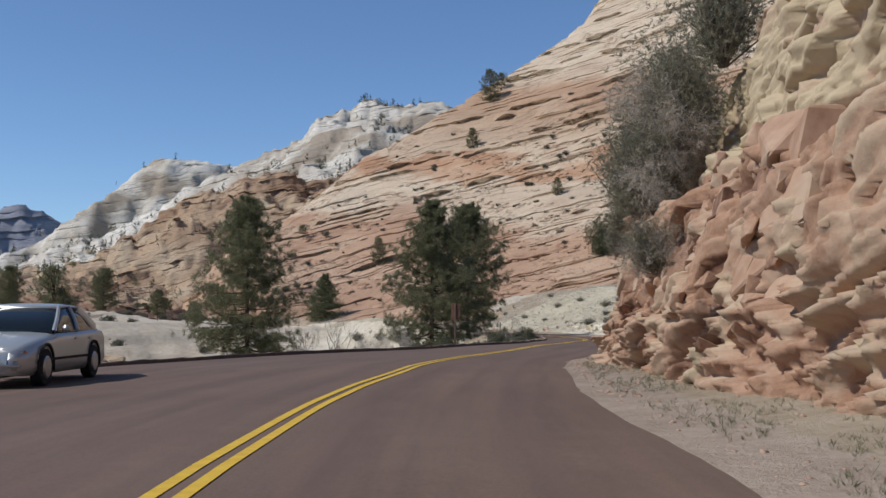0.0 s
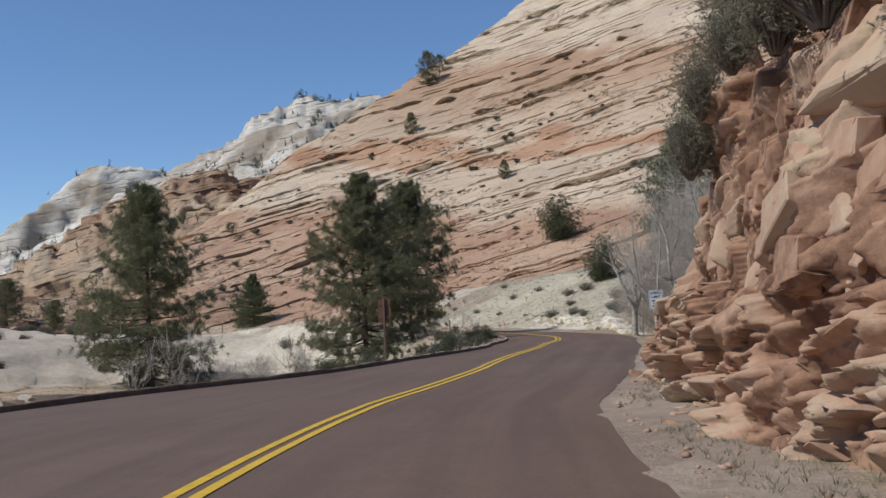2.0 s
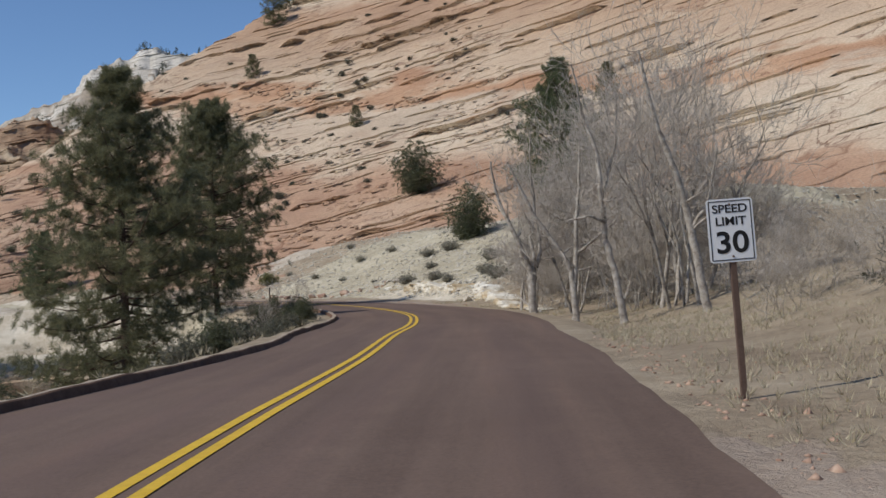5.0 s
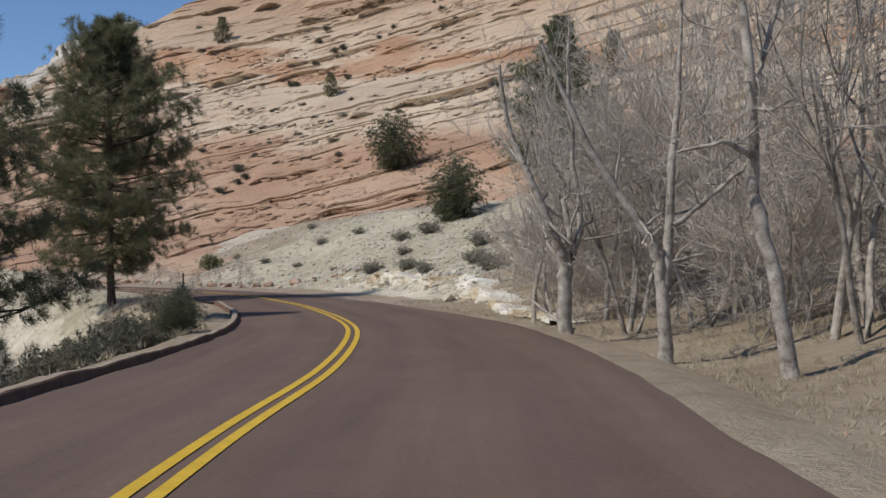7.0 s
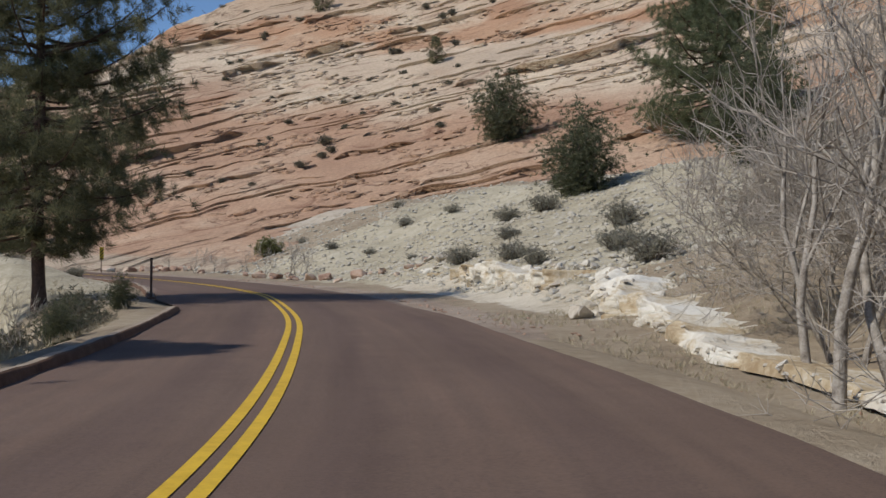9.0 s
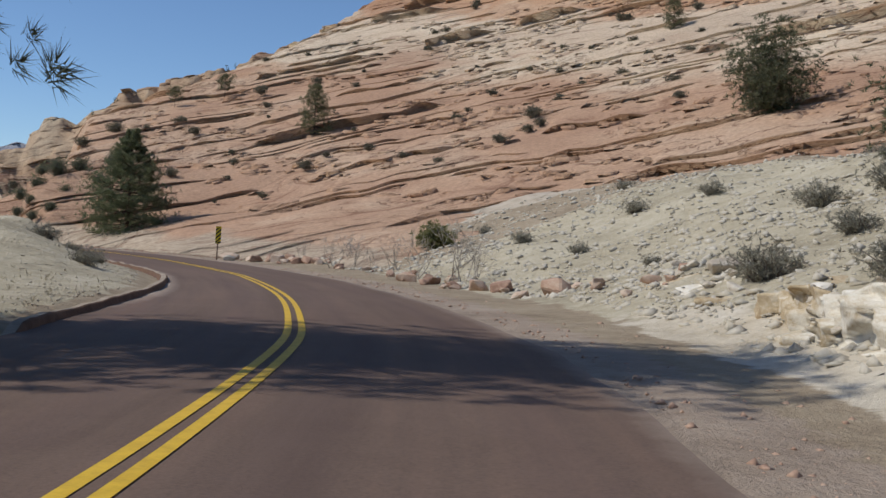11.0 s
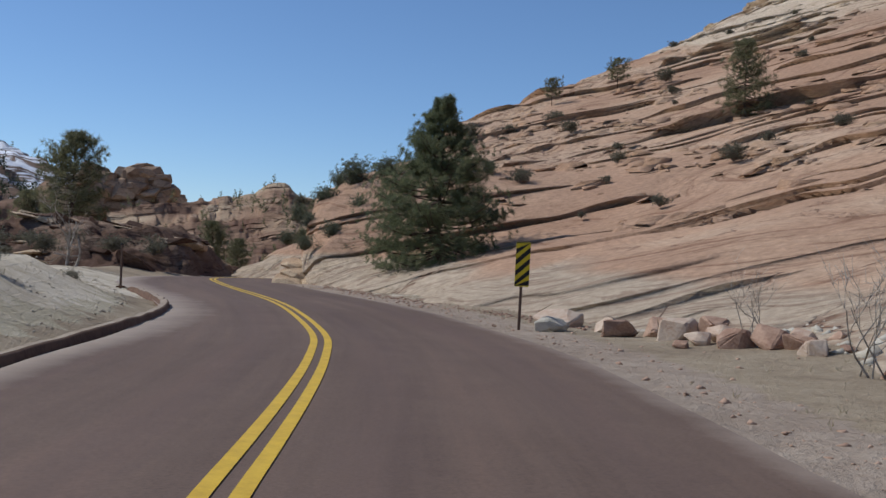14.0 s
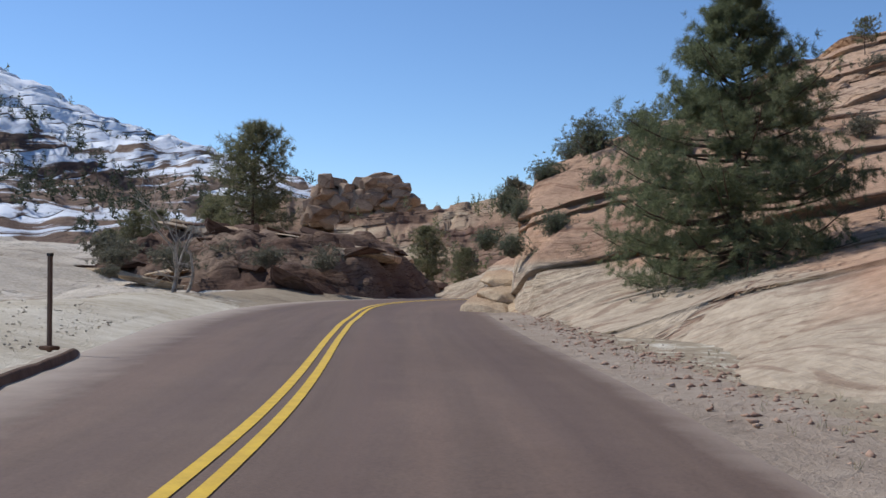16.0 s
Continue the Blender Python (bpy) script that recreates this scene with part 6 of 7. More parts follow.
def cut_bank():
    """Low chalky face where the road is cut into the foot of the talus."""
    line = resample(spline([(19.5, 92), (19.7, 98), (19.7, 105), (19.4, 112), (18.8, 118), (18.1, 123), (17.2, 128), (16.4, 131.5)]), 0.09)
    sd = sides(line)
    tall = np.interp(line[:, 1], [92, 98, 103, 108, 118, 123, 128, 131.5], [0.1, 0.2, 0.6, 1.15, 1.3, 1.2, 0.8, 0.1])
    tall = tall * (1 + 0.25 * fbm(line[:, 1] / 1.6, line[:, 0] * 0, 141, 3))
    v = np.concatenate([np.linspace(0, 1, 26), 1 + np.linspace(0.05, 1, 14)])
    S, V = np.meshgrid(np.arange(len(line)) * 0.09, v, indexing="ij")
    T = tall[:, None] * np.ones_like(V)
    h = np.where(V <= 1, V * T, T)
    soft = step(0.2, 0.6, fbm(S / 2.6, S * 0 + 4, 143, 2))
    back = np.where(V <= 1, h * (0.35 + 0.9 * soft), T * (0.35 + 0.9 * soft) + (V - 1) * 2.6)
    c0, t1, t2, du, dv, edge = cells(S + 0.1 * fbm(S, h, 145, 2), h + 0.1 * fbm(S * 2, h * 2, 146, 2), 341, 0.75, 0.42)
    c1, s1, s2, eu, ev, edge1 = cells(S, h, 345, 0.28, 0.18)
    push = (0.40 * (c0 - 0.45 + 0.9 * t1 * du + 0.6 * dv) + 0.10 * (c1 - 0.5) - 0.07 * (1 - step(0, 0.06, edge))) * (1 - 0.85 * soft) * np.clip(T / 0.8, 0.2, 1)
    push = push * np.where(V <= 1, 1, np.clip(2 - V, 0, 1))
    off = back - push + 0.3 * fbm(S / 3.5, S * 0, 147, 2)
    x, y = line[:, None, 0] + sd[:, None, 0] * off, line[:, None, 1] + sd[:, None, 1] * off
    zg = land(x, y)[0]
    z0 = ROAD_Z(line[:, 1])[:, None] - 0.22
    z = np.where(V <= 1, z0 + h, np.maximum(z0 + T, zg) * np.clip(2 - V, 0, 1) + (zg - 0.12) * np.clip(V - 1, 0, 1)) + np.where(V > 1, 0.08 * fbm(x * 2, y * 2, 149, 3), 0)
    tone = 0.55 * (c0 - 0.5) + 0.7 * step(0.15, 0.35, fbm(S / 2.2 + 7, h / 3, 151, 2))
    root = put("cut_bank", raw_mesh("cut_bank", np.stack([x, y, z], -1).reshape(-1, 3), grid_faces(*x.shape)[:, ::-1], M_bank, False, {"tone": tone}), label="low cut bank of chalky white and ochre broken rock", category="bank", kind="structure")
    kinds = [block_mesh(430 + k) for k in range(8)]
    for me in kinds:
        me.materials[0] = M_chalk
    rc = random.Random(29)
    for n in range(170):
        i = rc.randrange(8, len(line) - 8)
        j = rc.randrange(1, 26)
        s = rc.choice((0.08, 0.12, 0.18, 0.28)) * min(1.0, 0.3 + tall[i])
        yaw = math.atan2(sd[i, 1], sd[i, 0]) + math.pi / 2
        p = Vector((x[i, j] + sd[i, 0] * 0.25 * s, y[i, j] + sd[i, 1] * 0.25 * s, z[i, j]))
        put("block", kinds[rc.randrange(8)], root, Matrix.LocRotScale(p, Euler((rc.gauss(0, 0.25), rc.gauss(0, 0.25), yaw + rc.gauss(0, 0.5))), (s * rc.uniform(0.9, 1.7), s, s * rc.uniform(0.6, 1.0))))


def bank_material():
    m, n, l, b = mat_new("chalky_bank")
    tc = n.new("ShaderNodeTexCoord")
    at = n.new("ShaderNodeAttribute")
    at.attribute_name = "tone"
    n1, n2 = noise_node(n, l, tc.outputs["Object"], 0.8, 5), noise_node(n, l, tc.outputs["Object"], 7, 6, 0.7)
    f = math_node(n, l, "ADD", math_node(n, l, "ADD", math_node(n, l, "MULTIPLY", n1.outputs["Fac"], 0.5), math_node(n, l, "MULTIPLY", n2.outputs["Fac"], 0.5)), math_node(n, l, "MULTIPLY", at.outputs["Fac"], -0.22))
    r = ramp_node(n, [(0.25, (0.36, 0.26, 0.15)), (0.38, (0.52, 0.42, 0.28)), (0.48, (0.66, 0.60, 0.49)), (0.62, (0.76, 0.72, 0.63))])
    l.new(f, r.inputs["Fac"])
    l.new(r.outputs["Color"], b.inputs["Base Color"])
    b.inputs["Roughness"].default_value, b.inputs["Specular IOR Level"].default_value = 0.95, 0.12
    bump_node(n, l, n2.outputs["Fac"], 0.7, 0.05, b)
    return m


M_bank = bank_material()
cut_bank()
ORANGES = [rock_mesh(240 + k, (1.0, 0.75, 0.7), 18, M_cliff, "fallen_block") for k in range(5)]
for k in range(60):
    y = rb.uniform(12, 43)
    d = np.interp(y, CLIFF_Y, CLIFF_D) - rb.uniform(-0.1, 0.45)
    i = int(np.searchsorted(CENTRE[:, 1], y))
    p = CENTRE[i] + CSIDE[i] * d
    boulder(p[0], p[1], rb.uniform(0.07, 0.26) * (1.5 if rb.random() < 0.2 else 1), ORANGES, "orange block fallen at the foot of the cliff", "fallen blocks", name="fallen_block", on=lambda a, b: float(ROAD_Z(b)) - 0.1)
for k in range(9):
    y = rb.uniform(43, 49)
    boulder(np.interp(y, [39, 46, 52], [8.0, 9.6, 12.0]) + rb.uniform(0, 1.4), y, rb.uniform(0.12, 0.34), ORANGES, "orange block at the end of the road cut", "fallen blocks", name="fallen_block")


# shrubs rooted on the cliff
def on_cliff(y, back, h):
    i = int(np.searchsorted(CENTRE[:, 1], y))
    p = CENTRE[i] + CSIDE[i] * back
    return Vector((p[0], p[1], float(ROAD_Z(y)) + h))


CLIFF_BUSH = plant("cliff_shrub", shrub_meshes(43, 1.7, 3.0, 0.2, leafy("dusty_grey_green_leaves", (0.15, 0.142, 0.095), (0.34, 0.32, 0.225), 0.4), 2300, 0.13, 11, 0.14, 90, 1.0, 0.15, 0.4),
                   Matrix.Translation(on_cliff(30.0, 5.6, 3.9)), "tall dusty grey-green shrub growing out of the cliff", "shrub", "shrubs on the cliff", PARTS)
for y, b, h, s, r in ((28.2, 5.7, 3.7, 1.0, 1.0), (31.8, 5.5, 4.0, 0.75, 2.0), (29.0, 6.4, 5.2, 1.05, 4.0), (26.8, 6.2, 5.0, 0.9, 3.0), (33.6, 5.4, 4.2, 0.42, 0.6), (35.3, 5.2, 3.9, 0.36, 5.6), (36.2, 5.1, 3.2, 0.4, 1.6), (38.8, 6.6, 0.6, 0.45, 3.1), (27.2, 7.2, 7.0, 1.0, 2.7), (31.0, 6.8, 6.0, 0.8, 5.0)):
    copy_at(CLIFF_BUSH, Matrix.LocRotScale(on_cliff(y, b, h), Euler((0, 0, r)), (s, s, s)))
for y, b, h, s, r in ((26.6, 5.7, 5.6, 0.42, 2.5), (27.4, 5.6, 5.0, 0.4, 3.5), (25.8, 5.8, 6.2, 0.4, 0.5), (27.0, 5.5, 4.6, 0.35, 1.5)):
    copy_at(THICKET[0], Matrix.LocRotScale(on_cliff(y, b, h), Euler((0, -2.2, r)), (s, s, s)), "leafless grey branches hanging from the cliff top")
copy_at(CLIFF_BUSH, Matrix.LocRotScale(on_cliff(20.0, 5.0, 1.9), Euler((0, -0.4, 0.3)), (0.40, 0.40, 0.36)), "brown scraggly bush on the cliff face")
copy_at(THICKET[2], Matrix.LocRotScale(on_cliff(20.3, 5.0, 1.9), Euler((0, -0.6, 1.3)), (0.24, 0.24, 0.24)), "leafless scraggly branches on the cliff face")

# ---- pale layered slabs at the hill's foot, and the red knoll beyond ----
def slab(x, y, z, dims, rz, tilt, seed, mat, label, group):
    me = rock_mesh(seed, dims, 30, mat, "rock_slab")
    put("rock_slab", me, None, Matrix.LocRotScale((x, y, z), Euler((tilt[0], tilt[1], rz)), (1, 1, 1)), label, "rock", group)


for k, (x, y, z, l, w, h, rz) in enumerate(((-26.5, 186.6, 0.2, 6.5, 2.4, 0.8, 2.2), (-25.6, 188.0, 0.8, 6, 2.4, 0.7, 2.25), (-24.6, 189.2, 1.4, 5, 2.2, 0.7, 2.3), (-28.6, 189.6, 0.7, 4, 2.2, 0.9, 2.1), (-27.4, 185.6, 0.15, 3.6, 1.8, 0.7, 2.15), (-28.0, 187.0, 0.6, 3.8, 1.9, 0.6, 2.2), (-28.9, 188.2, 1.0, 3.4, 1.9, 0.6, 2.05))):
    slab(x, y, z, (l, w, h), rz, (0.12, -0.12), 260 + k, M_slab, "pale layered sandstone slab at the foot of the hill", "layered slabs")
rl = random.Random(23)
for k in range(80):
    y = rl.uniform(36, 128)
    i = int(np.searchsorted(CENTRE[:, 1], y))
    p = CENTRE[i] - CSIDE[i] * (13 + 36 * rl.random() ** 1.5)
    slab(p[0], p[1], ground_z(p[0], p[1]) - 0.05, (rl.uniform(2.5, 9), rl.uniform(1.5, 4), rl.uniform(0.6, 1.4)), rl.uniform(-0.5, 0.9), (rl.uniform(-0.1, 0.1), rl.uniform(-0.12, 0.08)), 500 + k, M_slab, "long bare sandstone ledge across the gully", "gully ledges")


def knoll():
    """The dark rocky hump on the outside of the last bend."""
    x, y = np.meshgrid(np.arange(-66, -36, 0.22), np.arange(178, 212, 0.22), indexing="ij")
    d, c = road_coords(x, y)
    r = np.hypot((x + 50.5) / 11.5, (y - 195) / 10.0) + 0.12 * fbm(x / 3, y / 3, 87)
    h = 2.7 * (1 - step(0.35, 1.0, r)) * step(3.9, 6.2, -d)
    c0, t1, t2, du, dv, edge = cells(x + 0.4 * fbm(x, y, 83), y + 0.4 * fbm(x, y, 84), 321, 1.5, 1.1)
    c1, s1, s2, eu, ev, edge2 = cells(x, y, 325, 0.8, 0.7)
    h = h + (h > 0.3) * (0.45 * (c0 - 0.5 + 0.9 * t1 * du + 0.9 * t2 * dv) - 0.15 * (1 - step(0, 0.12, edge)) + 0.2 * (c1 - 0.5))
    b = (h + 0.12 * x + 0.4 * fbm(x / 2.5, y / 2.5, 89, 3)) / 0.34
    fr = b - np.floor(b)
    h = h + (h > 0.3) * 0.32 * (step(0.0, 0.25, fr) - fr)
    z = land(x, y)[0] - 0.15 + h
    put("red_knoll", raw_mesh("red_knoll", np.stack([x, y, z], -1).reshape(-1, 3), grid_faces(*x.shape), M_knobdark, False), label="dark red rocky knoll on the outside of the bend", category="rock outcrop", kind="structure")


M_knobdark = slickrock_material("dark_red_rock", [(0.35, (0.07, 0.038, 0.028)), (0.5, (0.14, 0.085, 0.06)), (0.65, (0.27, 0.19, 0.135))], 0.1, 0.35, (0.05, 0.028, 0.02), snow=1.01)
knoll()
KNOLL_SLABS = [rock_mesh(300 + k, (1.6, 1.1, 0.42), 13, M_knobdark, "rock_slab") for k in range(5)]
CAP_SLABS = [rock_mesh(310 + k, (1.8, 1.2, 0.36), 12, M_slab, "rock_slab") for k in range(4)]
for k in range(64):
    a, r = rb.uniform(0, 6.28), rb.uniform(0.1, 1.0) ** 0.6
    x, y = -50.5 + math.cos(a) * r * 11.0, 195 + math.sin(a) * r * 9.5
    if road_coords([x], [y])[0][0] > -5.6:
        continue
    lift = 2.5 * (1 - float(step(0.35, 1.0, np.hypot((x + 50.5) / 11.5, (y - 195) / 10.0)))) + 0.1
    tan_cap = k % 3 == 0
    s = rb.uniform(0.6, 1.7)
    m = Matrix.LocRotScale((x, y, ground_z(x, y) + lift), Euler((rb.gauss(0, 0.16), rb.gauss(0.12, 0.16), rb.gauss(0.6, 0.5))), (s * rb.uniform(0.9, 1.6), s, s * rb.uniform(0.6, 1.3)))
    put("rock_slab", (CAP_SLABS if tan_cap else KNOLL_SLABS)[k % 4], None, m, "tan layered slab on the shaded knoll" if tan_cap else "broken dark red slab of the shaded knoll", "rock", "slabs of the red knoll")


def rock_apron():
    """Smooth bare rock that rises from the verge on the outside of the last bend."""
    x, y = np.meshgrid(np.arange(-92, -12, 0.4), np.arange(140, 204, 0.4), indexing="ij")
    d, c = road_coords(x, y)
    left = np.maximum(-d - 4.0, 0)
    h = 2.3 * step(9, 46, left) + 0.30 * fbm(x / 9, y / 9, 161, 3)
    b = (h + 0.05 * x + 0.25 * fbm(x / 12, y / 12, 163, 2)) / 0.30
    fr = b - np.floor(b)
    h = h + 0.22 * (step(0.0, 0.12, fr) - fr) * step(-0.1, 0.15, fbm(x / 7, y / 7, 165, 2))
    rim = np.interp(c, [160, 168, 175], [7.0, 6.5, 3.4])
    edge = step(rim, rim + 2.5, left + 1.5 * fbm(x / 4, y / 4, 167, 3)) * step(142, 150, y) * step(154, 159, y)
    z = land(x, y)[0] - 0.3 + (h + 0.35) * edge - 0.6 * (1 - edge)
    put("rock_apron", raw_mesh("rock_apron", np.stack([x, y, z], -1).reshape(-1, 3), grid_faces(*x.shape), M_apron, False), label="smooth pale slickrock apron beyond the road verge", category="rock outcrop", kind="structure")


M_apron = slickrock_material("pale_apron_rock", [(0.34, (0.44, 0.375, 0.295)), (0.5, (0.58, 0.51, 0.415)), (0.66, (0.65, 0.585, 0.49))], 0.04, 0.5, (0.20, 0.155, 0.115), lined=0.75)
rock_apron()


# ---- signs and posts ----
def box_bm(sx, sy, sz, cz=0.0, bevel=0.0):
    bm = bmesh.new()
    bmesh.ops.create_cube(bm, size=1)
    for v in bm.verts:
        v.co = Vector((v.co.x * sx, v.co.y * sy, v.co.z * sz + cz))
    if bevel:
        bmesh.ops.bevel(bm, geom=list(bm.edges), offset=bevel, segments=2, affect="EDGES")
    return bm


def plate_bm(w, h, r, thick, cz):
    """A thin sheet with rounded corners, upright, facing -y."""
    bm = bmesh.new()
    pts = []
    for cx, cy, a0 in ((w / 2 - r, h / 2 - r, 0), (-w / 2 + r, h / 2 - r, 90), (-w / 2 + r, -h / 2 + r, 180), (w / 2 - r, -h / 2 + r, 270)):
        for k in range(6):
            a = radians(a0 + k * 18)
            pts.append((cx + r * math.cos(a), cy + r * math.sin(a)))
    face = bm.faces.new([bm.verts.new((x, 0, z + cz)) for x, z in pts])
    ext = bmesh.ops.extrude_face_region(bm, geom=[face])
    for g in ext["geom"]:
        if isinstance(g, bmesh.types.BMVert):
            g.co.y -= thick
    bmesh.ops.recalc_face_normals(bm, faces=bm.faces)
    return bm


def text_part(body, size, x, z, y, mat, parent, name="lettering", stretch=1.0):
    cu = bpy.data.curves.new(name, "FONT")
    cu.body, cu.size, cu.align_x, cu.align_y, cu.extrude, cu.offset = body, size, "CENTER", "CENTER", 0.001, size * 0.018
    tmp = bpy.data.objects.new("tmp", cu)
    me = bpy.data.meshes.new_from_object(tmp)
    bpy.data.objects.remove(tmp)
    me.materials.append(mat)
    return put(name, me, parent, Matrix.Translation((x, y, z)) @ Euler((radians(90), 0, 0)).to_matrix().to_4x4() @ Matrix.Diagonal((stretch, 1, 1, 1)))


def speed_sign():
    root = thing("speed_limit_sign", Matrix.LocRotScale((11.25, 53.8, 0.2), Euler((0, radians(-2.2), radians(-6))), (1, 1, 1)), "white speed limit sign on a thin brown post in dry grass", "road sign")
    part("post", box_bm(0.06, 0.05, 2.16, 1.02, 0.006), M_post, root)
    cz = 1.815
    panel = part("panel", plate_bm(0.457, 0.61, 0.035, 0.004, cz), M_signwhite, root)
    panel.location.y = -0.03
    for w, h, x, z in ((0.415, 0.009, 0, 0.282), (0.415, 0.009, 0, -0.282), (0.009, 0.555, -0.205, 0), (0.009, 0.555, 0.205, 0)):
        b = part("border", box_bm(w, 0.002, h, cz + z), M_signblack, root)
        b.location = (x, -0.036, 0)
    text_part("SPEED", 0.112, 0, cz + 0.205, -0.036, M_signblack, root, stretch=1.15)
    text_part("LIMIT", 0.112, 0, cz + 0.085, -0.036, M_signblack, root, stretch=1.15)
    text_part("30", 0.29, 0, cz - 0.125, -0.036, M_signblack, root, stretch=1.15)
    for z in (cz + 0.25, cz - 0.25):
        bm = bmesh.new()
        bmesh.ops.create_cone(bm, cap_ends=True, segments=8, radius1=0.012, radius2=0.009, depth=0.012, matrix=Matrix.Translation((0, -0.038, z)) @ Euler((radians(90), 0, 0)).to_matrix().to_4x4())
        part("bolt", bm, M_post, root)


speed_sign()


def marker_sign():
    root = thing("object_marker", Matrix.LocRotScale((-3.35, 160.9, 0.1), Euler((0, radians(0.6), radians(40))), (1, 1, 1)), "yellow and black striped hazard marker on a rusty post", "road sign")
    part("post", box_bm(0.055, 0.045, 1.75, 0.82, 0.006), M_post, root)
    panel = part("panel", plate_bm(0.305, 0.914, 0.03, 0.004, 1.33), M_signyellow, root)
    panel.location.y = -0.03
    W, H = 0.303, 0.912
    for k in range(-1, 6):
        bm = bmesh.new()
        z0 = -H / 2 + k * 0.225 - 0.02
        pts = [(-W / 2, z0), (W / 2, z0 + W * 0.9), (W / 2, z0 + W * 0.9 + 0.112), (-W / 2, z0 + 0.112)]
        lim = H / 2 - 0.008
        pts = [(x, min(max(z, -lim), lim)) for x, z in pts]
        if max(p[1] for p in pts) - min(p[1] for p in pts) < 0.02:
            bm.free()
            continue
        vs = [bm.verts.new((x, -0.0365, z + 1.33)) for x, z in pts]
        try:
            bm.faces.new(vs)
        except ValueError:
            bm.free()
            continue
        part("stripe", bm, M_signblack, root)


marker_sign()


def brown_sign():
    root = thing("sign_from_behind", Matrix.LocRotScale((2.5, 60.2, ground_z(2.5, 60.2)), Euler((0, 0, radians(160))), (1, 1, 1)), "rust-brown back of a road sign on a wooden post", "road sign")
    part("post", box_bm(0.09, 0.09, 2.75, 1.3, 0.01), M_post, root)
    p = part("panel", plate_bm(0.5, 0.86, 0.04, 0.012, 2.2), M_signbrown, root)
    p.location.y = -0.05
    for z in (1.95, 2.45):
        part("back_rail", box_bm(0.44, 0.03, 0.05, z), M_post, root).location.y = -0.03


brown_sign()


def delineator(x, y, h, label):
    root = thing("delineator_post", Matrix.LocRotScale((x, y, max(ground_z(x, y), float(ROAD_Z(y))) - 0.05), Euler((radians(1), 0, radians(10))), (1, 1, 1)), label, "post", "roadside posts")
    part("stake", box_bm(0.075, 0.05, h, h / 2, 0.008), M_post, root)
    part("cap", box_bm(0.095, 0.065, 0.05, h, 0.008), M_signblack, root)
    part("foot", box_bm(0.26, 0.2, 0.06, 0.06, 0.015), M_kerb, root)


delineator(8.0, 116.9, 1.3, "thin dark roadside post in the gap of the kerb")
delineator(-20.2, 166.6, 1.45, "thin dark roadside post at the end of the kerb")


